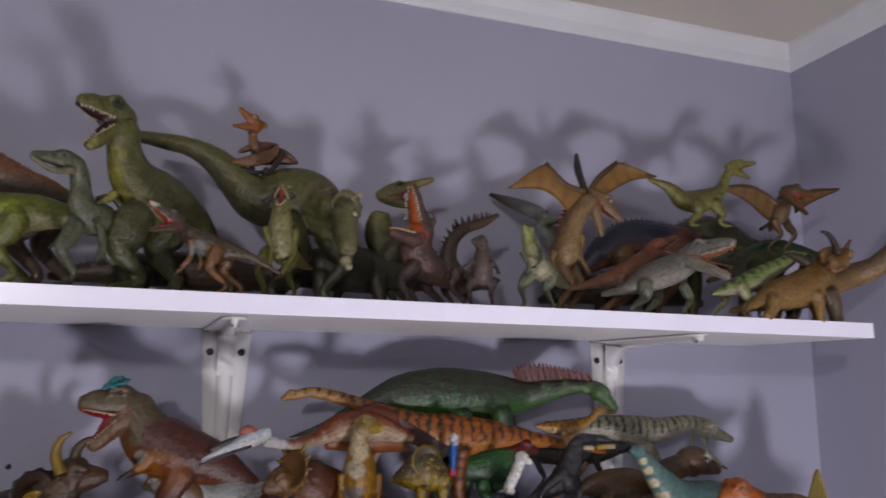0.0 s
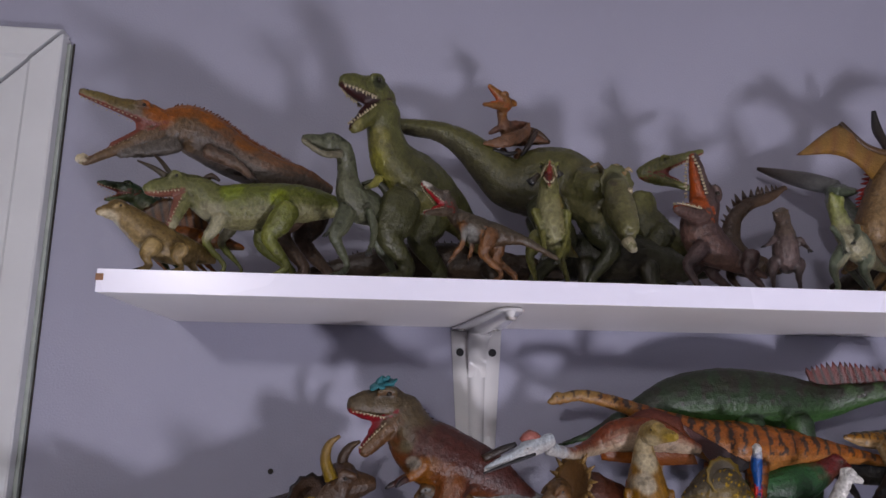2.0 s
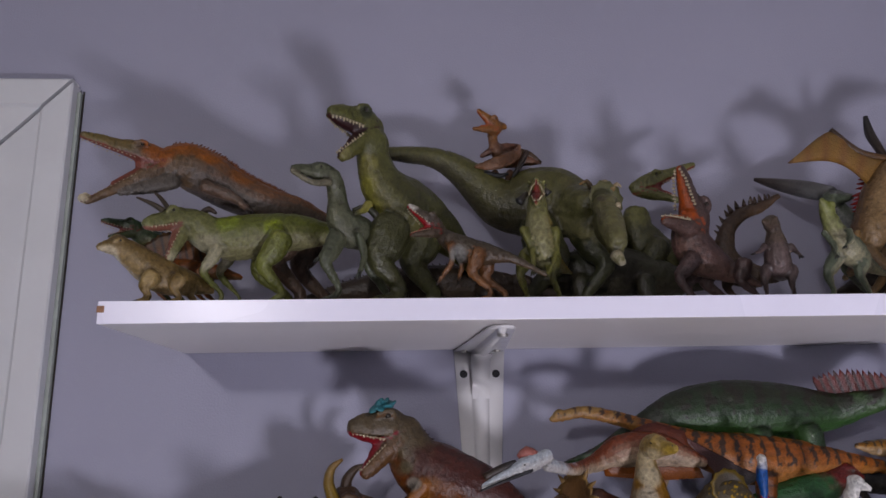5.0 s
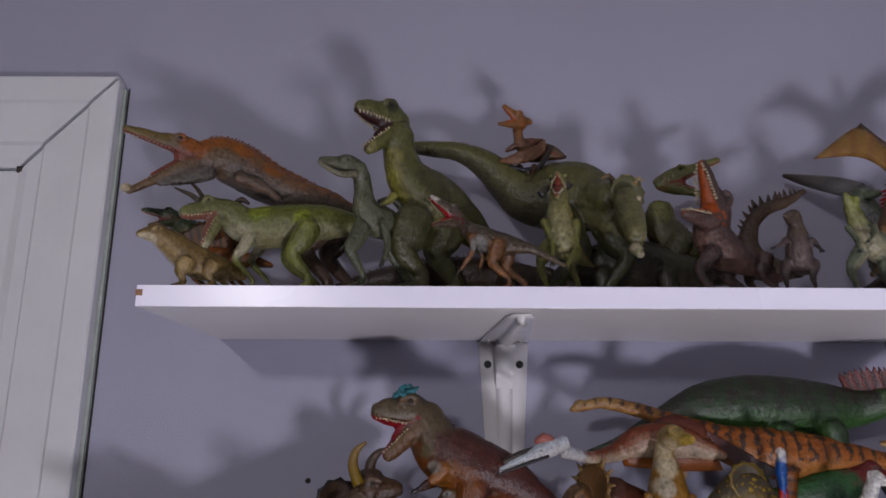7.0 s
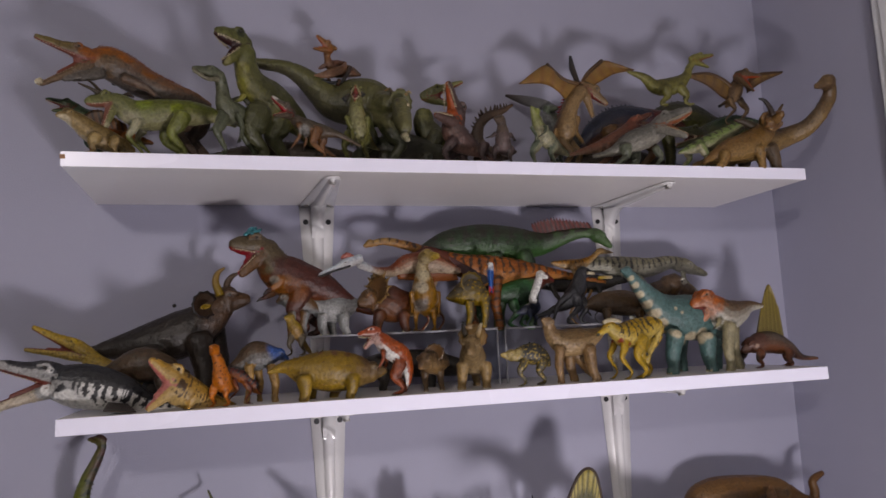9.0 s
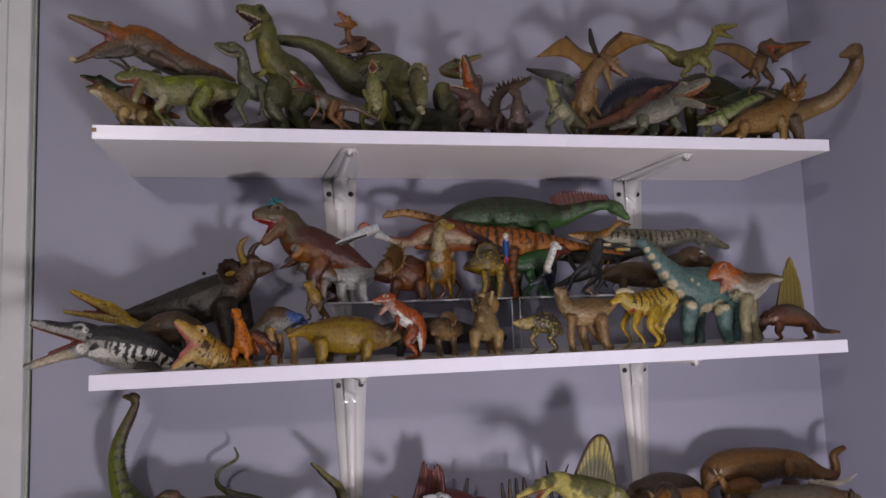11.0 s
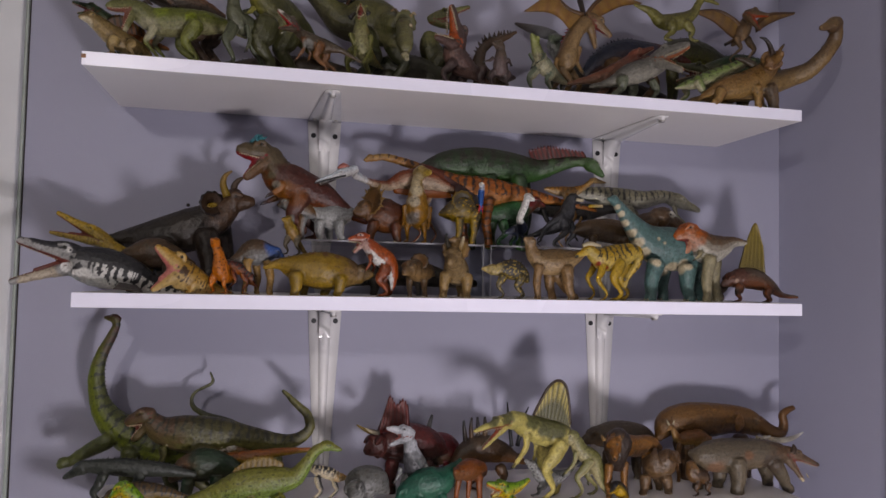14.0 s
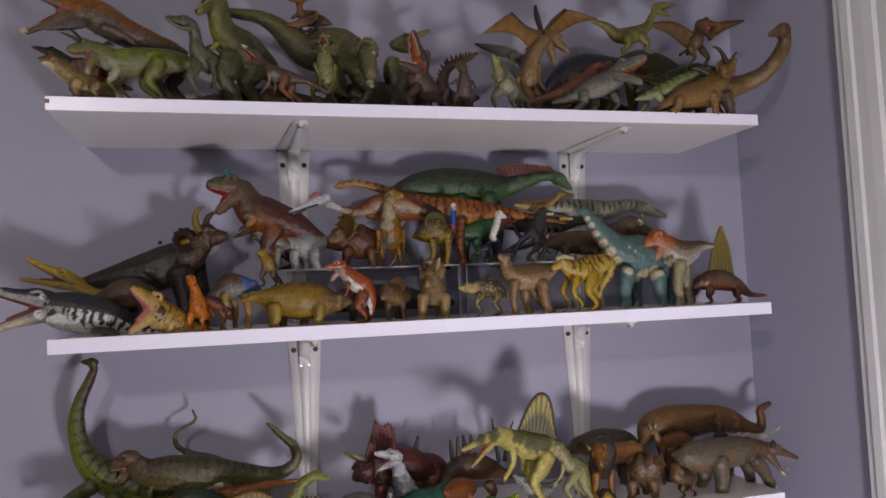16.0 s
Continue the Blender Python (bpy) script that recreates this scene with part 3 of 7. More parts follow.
def figure(name, label, at, spine, head=None, legs=(), arms=(), horns=(), fins=(), frills=(), spikes=(), paint=None, category="toy dinosaur", voxel=0.17, width=0.85, teeth=True, group="", leg_style="bent", deep=False, masses=(), patches=(), fang=1.0):
    """spine: rows (x, y, z, r) from tail to neck, in cm from the base. head: back, snout tip, lower jaw tip or None, radius.
    legs: (hip x, y, z, r, foot x, y, z). arms: (shoulder x, y, z, r, hand x, y, z). masses: (rows, colour or None, width) of more clay.
    patches: (x, y, z, r, colour) dabs of paint with an uneven edge."""
    sp = np.array(spine, float)
    run = Vector((sp[-1, 0] - sp[0, 0], sp[-1, 1] - sp[0, 1], 0))
    if head and run.length < 3:
        run = Vector((head[1][0] - sp[0, 0], head[1][1] - sp[0, 1], 0))
    heading = run.normalized() if run.length > 0.8 else Vector((0, -1, 0))
    lateral = Vector((0, 0, 1)).cross(heading)
    clay, trim = Clay(lateral), Trim()
    clay.tube(spine, BODY, width, sides=16)
    pal = dict(back=OLIVE, belly=PALE, head=None, mouth=(0.17, 0.04, 0.032), hard=False, rings=False, stripe=None, spots=None, claw=BLACK, eye=(0.02, 0.015, 0.01), leg=None, line=0.05)
    pal.update(paint or {})
    if head:
        hb, tip, jaw, r = Vector(head[0]), Vector(head[1]), (Vector(head[2]) if head[2] else None), head[3]
        ax = (tip - hb)
        ln = ax.length
        axn = ax.normalized()
        up = axn.cross(lateral - axn * lateral.dot(axn))
        up.normalize()
        if jaw is not None:
            jx = jaw - hb
            inner = (jx.normalized() - axn * jx.normalized().dot(axn)).normalized()
            up = -inner
        else:
            inner = None
        lat = axn.cross(up).normalized()
        prof = ((-0.12, 0.80, 0.0), (0.10, 1.0, 0.06), (0.30, 0.94, 0.10), (0.52, 0.66, 0.02), (0.78, 0.50, 0.0), (0.98, 0.34, -0.03))
        if deep:
            prof = ((-0.12, 0.82, 0.0), (0.10, 1.04, 0.05), (0.30, 1.0, 0.08), (0.52, 0.86, 0.0), (0.78, 0.74, -0.02), (0.96, 0.52, -0.06))
        lift = 0.28 if jaw is not None else 0.0
        clay.tube([(*(hb + ax * s + up * (r * (o + lift * (1 - 0.5 * s)))), r * q * (0.80 if jaw is not None else 1)) for s, q, o in prof], SKULL, 0.78, 14, 0.18, inner)
        for sg in (-1, 1):
            e = hb + ax * 0.30 + lat * (sg * r * 0.62) + up * (r * (0.42 + lift))
            clay.tube([(*(e - axn * r * 0.30 + up * r * 0.10), r * 0.16), (*(e + up * r * 0.20), r * 0.2), (*(e + axn * r * 0.45), r * 0.12)], SKULL, 1, 8, 0.15)
            trim.ball(e + lat * (sg * r * 0.03), r * 0.13, pal["eye"])
            trim.ball(hb + ax * 0.93 + lat * (sg * r * 0.2) + up * (r * (0.20 + lift * 0.5)), r * 0.05, BLACK)
        if jaw is not None:
            jn = jx.normalized()
            out = (axn - jn * axn.dot(jn)).normalized()
            clay.tube([(*(hb + jx * s - out * (r * 0.18)), r * q) for s, q in ((-0.08, 0.60), (0.2, 0.58), (0.5, 0.45 if deep else 0.38), (0.8, 0.38 if deep else 0.30), (0.97, 0.28 if deep else 0.22))], JAW, 0.95, 12, 0.18, out)
            mid = (axn + jn).normalized()
            clay.tube([(*(hb - mid * r * 0.2), r * 0.62), (*(hb + mid * ln * 0.22), r * 0.52), (*(hb + mid * ln * 0.30), r * 0.2)], MOUTH, 0.85, 10, 0.18)
            clay.tube([(*(hb + jx * 0.25 + out * r * 0.28), r * 0.2), (*(hb + jx * 0.62 + out * r * 0.20), r * 0.14)], MOUTH, 1.2, 8, 0.2)
            if teeth:
                n = int(5 + ln * 1.1)
                for sg in (-1, 1):
                    for i in range(n):
                        s = 0.34 + 0.62 * i / (n - 1)
                        w = np.interp(s, (0.3, 0.52, 0.78, 0.98), (0.62, 0.50, 0.38, 0.12)) * r
                        h = fang * r * (0.25 + 0.09 * math.sin(i * 2.3)) * (0.75 if s > 0.9 else 1)
                        p = hb + ax * s + lat * (sg * w) + inner * (r * np.interp(s, (0.3, 1), (0.28, 0.16)))
                        trim.spike(p, p + inner * h, r * 0.085, CREAM)
                        wj = np.interp(s, (0.3, 0.5, 0.8, 0.97), (0.44, 0.34, 0.26, 0.10)) * r
                        p = hb + jx * s + lat * (sg * wj) + out * (r * 0.06)
                        trim.spike(p, p + out * h * 0.8, r * 0.075, CREAM)
    for hx, hy, hz, r, fx, fy, fz in legs:
        hip, foot = Vector((hx, hy, hz)), Vector((fx, fy, fz))
        d = foot - hip
        if leg_style == "bent":
            knee = hip + d * 0.42 + heading * (abs(d.z) * 0.20)
            ank = hip + d * 0.78 - heading * (abs(d.z) * 0.10)
            clay.tube([(*hip, r), (*(hip + (knee - hip) * 0.5), r * 0.95), (*knee, r * 0.62), (*ank, r * 0.36), (*(foot + Vector((0, 0, r * 0.34))), r * 0.34)], LEG, 0.8, 10)
            for k in (-1, 0, 1):
                dirn = (heading + lateral * 0.55 * k).normalized()
                end = foot + dirn * r * 1.05 + Vector((0, 0, r * 0.16))
                clay.tube([(*(foot + Vector((0, 0, r * 0.30))), r * 0.26), (*(foot + dirn * r * 0.6 + Vector((0, 0, r * 0.24))), r * 0.22), (*end, r * 0.16)], LEG, 1, 8, 0.15)
                trim.spike(end, end + dirn * r * 0.38 - Vector((0, 0, r * 0.10)), r * 0.10, pal["claw"])
        else:
            knee = hip + d * 0.5 + heading * (abs(d.z) * 0.05)
            clay.tube([(*hip, r), (*knee, r * 0.78), (*(hip + d * 0.82), r * 0.62), (*(foot + Vector((0, 0, r * 0.35))), r * 0.68), (*(foot + Vector((0, 0, r * 0.1))), r * 0.66)], LEG, 0.95, 12)
            for k in (-1, 0, 1):
                dirn = (heading + lateral * 0.6 * k).normalized()
                trim.ball(foot + dirn * r * 0.55 + Vector((0, 0, r * 0.13)), r * 0.15, pal["claw"] if pal["claw"] != BLACK else CREAM)
    for hx, hy, hz, r, fx, fy, fz in arms:
        a, h = Vector((hx, hy, hz)), Vector((fx, fy, fz))
        d = h - a
        el = a + d * 0.5 - heading * d.length * 0.16
        clay.tube([(*a, r), (*el, r * 0.75), (*h, r * 0.5)], LEG, 0.9, 9)
        for k in (-1, 0, 1):
            e = h + (d.normalized() + lateral * 0.45 * k + heading * 0.3).normalized() * r * 1.6
            trim.horn([(*h, r * 0.34), (*((h + e) / 2 + heading * r * 0.15), r * 0.28), (*e, r * 0.06)], pal["leg"] or pal["back"], pal["claw"])
    for rows, colour, wide in masses:
        clay.tube(rows, LEG if colour is None else BODY, wide, 12, 0.2, None, colour or (-1, -1, -1))
    for rows, colour, tipc in horns:
        trim.horn(rows, colour, tipc)
    for foot, edge, low, high, opts in fins:
        trim.fin(foot, edge, low, high, **opts)
    for c, facing, up_, rx, ry, colour, rim, pts, pc in frills:
        trim.frill(c, facing, up_, rx, ry, colour, rim, pts, pc)
    body, us = glide(spine, 0.25)
    for u0, u1, n, h, colour in spikes:
        for i in range(n):
            u = u0 + (u1 - u0) * i / max(n - 1, 1)
            k = min(np.searchsorted(us, u), len(us) - 2)
            t = Vector(body[k + 1, :3] - body[k, :3]).normalized()
            sd = (lateral - t * lateral.dot(t)).normalized()
            nr = t.cross(sd)
            p = Vector(body[k, :3]) + nr * body[k, 3] * 0.93
            hh = h * (0.7 + 0.5 * math.sin(math.pi * i / max(n - 1, 1))) * (0.85 + 0.3 * ((i * 7) % 5) / 5)
            trim.spike(p, p + nr * hh - t * hh * 0.35, hh * 0.36, colour, flat=sd)
    me = bpy.data.meshes.new(name)
    me.from_pydata([v * CM for v in clay.v], [], clay.f)
    raw = new(name, me)
    mod = raw.modifiers.new("mould", "REMESH")
    mod.mode, mod.voxel_size = "VOXEL", voxel * CM
    sm = raw.modifiers.new("soften", "SMOOTH")
    sm.factor, sm.iterations = 0.5, 3
    FIGURES.append((raw, clay, trim, pal, at, patches))
    return tagged(raw, label, category, group)


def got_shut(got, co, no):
    """How far each point lies in a crease: dark toy-paint wash, plus hollow shade put into the colour."""
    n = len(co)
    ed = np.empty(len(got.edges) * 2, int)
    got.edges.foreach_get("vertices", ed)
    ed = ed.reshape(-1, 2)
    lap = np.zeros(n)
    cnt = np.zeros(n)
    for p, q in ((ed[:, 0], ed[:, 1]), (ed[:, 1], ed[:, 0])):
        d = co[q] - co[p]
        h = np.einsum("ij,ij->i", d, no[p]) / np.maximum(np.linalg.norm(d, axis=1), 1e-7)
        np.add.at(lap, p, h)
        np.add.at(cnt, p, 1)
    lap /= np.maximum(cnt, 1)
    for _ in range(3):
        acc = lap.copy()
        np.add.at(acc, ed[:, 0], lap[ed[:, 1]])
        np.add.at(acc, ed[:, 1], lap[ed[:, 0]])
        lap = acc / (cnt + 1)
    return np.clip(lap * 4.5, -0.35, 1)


def mould_all():
    """Turn the clay into one mesh a figurine, paint it and add its hard details."""
    from mathutils import kdtree
    dg = bpy.context.evaluated_depsgraph_get()
    for raw, clay, trim, pal, at, patches in FIGURES:
        got = bpy.data.meshes.new_from_object(raw.evaluated_get(dg))
        raw.modifiers.clear()
        n = len(got.vertices)
        co = np.empty(n * 3)
        got.vertices.foreach_get("co", co)
        co = co.reshape(-1, 3)
        no = np.empty(n * 3)
        got.vertices.foreach_get("normal", no)
        no = no.reshape(-1, 3)
        tree = kdtree.KDTree(len(clay.v))
        for i, v in enumerate(clay.v):
            tree.insert(v * CM, i)
        tree.balance()
        near = np.fromiter((tree.find(c)[1] for c in co), int, n)
        tag, u, a = np.array(clay.tag)[near], np.array(clay.u)[near], np.array(clay.a)[near]
        seed = Vector((at[0] * 31, at[1] * 17, at[2] * 7))
        rough = np.fromiter((noise.noise(Vector(c) * 95 + seed) for c in co), float, n)
        cell = np.fromiter((noise.noise(Vector(c) * 310 + seed) for c in co), float, n)
        fold = np.abs(np.fromiter((noise.noise(Vector((c[0] * 300, c[1] * 300, c[2] * 190)) + seed) for c in co), float, n))
        skin = (tag != MOUTH)[:, None]
        big = min(1.0, max(v.z for v in clay.v) / 9)
        co = co + no * ((rough * 0.0006 + (0.22 - fold) * 0.0013 + cell * 0.0004)[:, None]) * skin * big
        mixv = np.clip((a + pal["line"] + rough * 0.22) / 1.25 + 0.5, 0, 1)[:, None]
        mixv = mixv * mixv * (3 - 2 * mixv)
        if pal["hard"]:
            mixv = np.clip((mixv - 0.5) * 5 + 0.5, 0, 1)
        mixv = np.where((tag == JAW)[:, None], mixv * 0.35, mixv)
        # dark bellies on some toys hold the shade beneath the body
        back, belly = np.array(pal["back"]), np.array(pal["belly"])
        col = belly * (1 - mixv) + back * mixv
        if pal["head"]:
            hc = np.array(pal["head"])
            blend = np.where((tag == SKULL) | (tag == JAW), 1.0, np.where(tag == BODY, np.clip((u - 0.80 + rough * 0.1) / 0.12, 0, 1), 0))[:, None]
            low = (hc * 0.6 + belly * 0.4)
            col = col * (1 - blend) + (low * (1 - mixv) + hc * mixv) * blend
        # leg colours: many set darker, with the shade under the body put in
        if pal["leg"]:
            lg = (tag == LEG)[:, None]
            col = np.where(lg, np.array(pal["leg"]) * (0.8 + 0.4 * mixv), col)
        if pal["stripe"]:
            sc, count, wide, reach = pal["stripe"]
            ph = (u * count + rough * 0.35 + np.abs(a) * 0.0) % 1.0
            on = (ph < wide * np.clip((a - reach) * 1.6, 0, 1)) & (tag == BODY)
            if pal["rings"]:
                on |= (np.mod(co[:, 2] * 260 + rough * 1.2, 3.2) < 0.9) & (tag == LEG)
            col = np.where(on[:, None], np.array(sc), col)
        if pal["spots"]:
            sc, thr = pal["spots"]
            sp = np.fromiter((noise.noise(Vector(c) * 300 + seed * 2) for c in co), float, n)
            col = np.where(((sp > thr) & (tag != MOUTH))[:, None], np.array(sc), col)
        own = np.array(clay.own, float)[near]
        col = np.where(own[:, :1] >= 0, own * (0.78 + 0.3 * mixv), col)
        soft = 6 if pal["hard"] else 2.5
        for px, _, pz, pr, pc in patches:
            far = np.hypot(co[:, 0] - px * CM, co[:, 2] - pz * CM) / (pr * CM) + rough * 0.25
            dab = np.clip((1.0 - far) * soft + 0.3, 0, 1)[:, None]
            col = col * (1 - dab) + np.array(pc) * dab
        col = np.where(skin, col, np.array(pal["mouth"]))
        col = col * np.clip(1 + 0.16 * rough + 0.55 * (0.2 - fold) + 0.12 * cell, 0.6, 1.3)[:, None]
        # hollows darkened in the vertex colour: paint wash and crease shade together
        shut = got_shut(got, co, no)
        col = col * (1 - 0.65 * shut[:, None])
        faces = [tuple(p.vertices) for p in got.polygons]
        bpy.data.meshes.remove(got)
        allv = np.vstack([co] + ([np.array([tuple(v * CM) for v in trim.v])] if trim.v else []))
        allc = np.vstack([col] + ([np.array(trim.c)] if trim.v else []))
        faces += [tuple(i + n for i in f) for f in trim.f]
        old = raw.data
        me = bpy.data.meshes.new(raw.name)
        me.from_pydata(allv.tolist(), [], faces)
        me.polygons.foreach_set("use_smooth", [True] * len(me.polygons))
        at_ = me.color_attributes.new("paint", "FLOAT_COLOR", "POINT")
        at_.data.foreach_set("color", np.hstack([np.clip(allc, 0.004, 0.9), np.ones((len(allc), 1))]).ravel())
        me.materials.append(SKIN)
        raw.data = me
        bpy.data.meshes.remove(old)
        raw.location = at

# ---- the figurines, shelf by shelf (cm from each base) ----
figure("spinosaur_figurine", "rust and grey long-snouted toy dinosaur, jaws wide open", (0.14, -0.17, 1.95),
       spine=[(4.7,2,11.0,0.7),(2.0,1,11.7,1.39),(-1.3,0,12.1,1.93),(-4.8,0,13.5,2.27),(-7.3,-1,14.9,2.53),(-9.3,-2,15.7,2.5),(-10.6,-3,15.5,2.0)],
       head=((-11.4,-4,15.2),(-17.9,-8,16.6),(-17.5,-7,10.3),1.51),
       legs=[(2,-1.6,8.9,1.7,2,-1.8,0),(3.6,1.6,8.6,1.6,4.5,1.8,0)],
       arms=[(-7.0,-3,13.1,0.79,-2.7,-3,10.7),(-7.0,2,13.9,0.71,-8.4,2,13.9)],
       spikes=[(0.25,0.98,56,0.6,(0.20,0.06,0.01))],
       paint=dict(back=(0.17,0.07,0.025),belly=(0.095,0.075,0.06),head=(0.13,0.075,0.03),leg=(0.10,0.065,0.045),mouth=(0.17,0.05,0.035),line=-0.3),
       voxel=0.16,
       masses=[([(-12.8,-4.3,16.6,0.52),(-13.5,-4.6,16.9,0.65),(-13.9,-5,16.3,0.45)],None,1.0),([(-17.3,-6.8,10.9,0.37),(-17.5,-7,10.5,0.53)],CREAM, 1.0),([(-10.2,-3.5,13.6,0.99),(-12.0,-4.5,12.6,0.78),(-14.5,-5.5,11.7,0.48)],(0.1,0.085,0.07),0.8)],
       patches=[(-11.2,-4,16.4,1.52,(0.24,0.075,0.015)),(-9.6,-2,18.3,2.04,(0.26,0.08,0.012)),(-6.8,-1,16.9,1.37,(0.25,0.08,0.012)),(-3.5,0,15.0,1.39,(0.2,0.075,0.02)),(-16.5,-7,16.7,1.26,(0.13,0.1,0.035)),(-14.7,-6,16.6,1.41,(0.12,0.085,0.03))],
       fang=0.25)
figure("carnosaur_figurine", "bright olive green toy dinosaur with pale belly, mouth open", (0.144, -0.205, 1.95),
       spine=[(8.4,2,6.8,0.33),(5.8,1.5,8.0,1.0),(2.5,1,8.2,1.85),(-0.6,0,7.8,2.14),(-3.8,0,7.4,2.33),(-6.0,-0.5,7.5,1.99),(-7.5,-1,8.3,1.66),(-8.6,-1,8.8,1.54)],
       head=((-8.7,-1.5,8.7),(-11.6,-4,7.6),(-9.7,-3.5,4.2),1.46),
       legs=[(1.0,-2.2,6.7,1.26,0.4,-2.2,0),(-1.5,1.8,6.7,1.19,1.3,1.8,0),(-5.3,-1.6,5.9,0.69,-5.2,-1.6,0),(-4.3,1.2,6.6,0.66,-4.2,1.2,0)],
       horns=[([(-10.0,-2,9.7,0.28),(-11.2,-1.5,11.2,0.22),(-12.2,-1,12.1,0.1)],MUD, DBROWN),([(-10.3,-3,9.4,0.31),(-11.4,-3,10.1,0.25),(-13.0,-3,10.8,0.09)],MUD, DBROWN),([(-7.4,0,10.0,0.39),(-6.8,0,10.5,0.33),(-6.0,0,10.0,0.13)],DBROWN, DBROWN)],
       spikes=[(0.3,0.98,30,0.26,OLIVE)],
       paint=dict(back=(0.10,0.115,0.022),belly=(0.21,0.20,0.10),head=(0.12,0.125,0.045),leg=(0.115,0.125,0.03),line=0.2,mouth=(0.20,0.085,0.06)),
       voxel=0.16,
       deep=True,
       patches=[(-6.3,-2,5.5,1.88,PALE),(-9.6,-4,4.4,1.21,PALE),(-10.7,-4,7.0,0.67,(0.24,0.22,0.12)),(0.1,-2,8.1,0.95,(0.2,0.24,0.03)),(-4.4,-1.5,8.9,1.27,(0.17,0.21,0.03))],
       fang=0.5)
figure("crocodile_figurine", "dark green toy crocodile head raised, mouth open", (0.032, -0.17, 1.95),
       spine=[(1.7,3,4.7,0.69),(-0.6,2,6.6,1.45),(-2.0,0,7.7,1.42),(-3.4,0,8.8,1.15)],
       head=((-3.5,-0.5,9.0),(-6.9,-2,9.7),(-6.1,-2,8.2),1.01),
       legs=[(-0.6,-1,5.9,0.73,0.0,-1,0),(0.5,1,5.7,0.75,1.0,1,0)],
       spikes=[(0.3,0.95,12,0.5,BLACK)],
       paint=dict(back=DGREEN,belly=OLIVE,head=DGREEN),
       voxel=0.16,
       fang=0.5)
figure("lizard_figurine", "tan sandy toy reptile with blunt head", (0.047, -0.235, 1.95),
       spine=[(3.7,3,2.0,0.38),(2.1,2,2.5,1.13),(0.2,0,2.7,1.65),(-1.5,-0.5,3.7,1.58),(-2.7,-1,4.6,1.33),(-3.7,-1,5.3,1.15)],
       head=((-3.8,-1,5.5),(-5.2,-3,5.1),None,1.15),
       legs=[(1.9,-2,2.2,0.71,1.9,-2,0),(-0.5,-2,2.5,0.83,-1.0,-2,0),(2.2,1.5,2.4,0.68,2.6,1.5,0)],
       paint=dict(back=(0.15,0.10,0.035),belly=(0.30,0.22,0.11),line=0.2),
       voxel=0.16,
       leg_style="bent",
       patches=[(-4.5,-3,4.5,0.88,CREAM),(-0.6,-2,2.3,0.89,(0.3,0.22,0.1))])
figure("dimetrodon_figurine", "red-brown striped sail-backed toy reptile", (0.066, -0.185, 1.95),
       spine=[(4.1,0,3.7,0.3),(1.6,0,4.3,0.8),(-1.5,0,4.6,1.1),(-4.2,0,4.9,0.9)],
       head=((-4.2,0,4.9),(-5.9,0,4.6),None,0.7),
       legs=[(0.1,-0.7,4.3,0.5,0.7,-0.8,0),(-3.3,-0.7,4.3,0.5,-3.2,-0.8,0),(1,0.7,4.2,0.5,1.4,0.8,0)],
       fins=[([(-4.9,0,4.9),(-2.1,0,5.1),(1,0,4.6)],[(-5.9,0,7.3),(-3.3,0,8.6),(0.5,0,6.5)],RUST,BROWN,{'thick':0.2,'ribs':8,'ribc':(0.03,0.015,0.01),'ragged':0.04})],
       paint=dict(back=RUST,belly=BROWN),
       voxel=0.13)
figure("raptor_figurine", "grey green long-necked toy raptor with closed jaws", (0.24, -0.235, 1.95),
       spine=[(2.1,5,5.7,0.4),(0.7,3,6.9,1.11),(-0.7,1,7.2,1.71),(-2.1,0,7.6,1.82),(-2.8,-0.5,8.8,1.43),(-3.0,-0.5,10.2,1.07),(-3.2,-1,11.6,0.97),(-3.5,-1.5,12.4,0.97)],
       head=((-3.9,-1.5,12.6),(-7.0,-4,12.4),None,1.06),
       legs=[(-2.9,-1.8,6.0,1.03,-3.1,-1.8,0),(0.6,1.5,6.6,1.15,1.4,1.5,0)],
       arms=[(-3.2,-2,6.7,0.46,-4.4,-3,3.9),(-0.8,-2,6.3,0.52,-0.6,-3,2.5)],
       paint=dict(back=(0.062,0.07,0.042),belly=(0.10,0.105,0.065),stripe=(OLIVE_D,14,0.25,0.4)),
       voxel=0.16,
       masses=[([(-7.0,-4.2,12.1,0.27),(-5.2,-3.6,11.1,0.33),(-3.7,-2.4,11.5,0.4)],(0.13,0.12,0.08),0.8)])
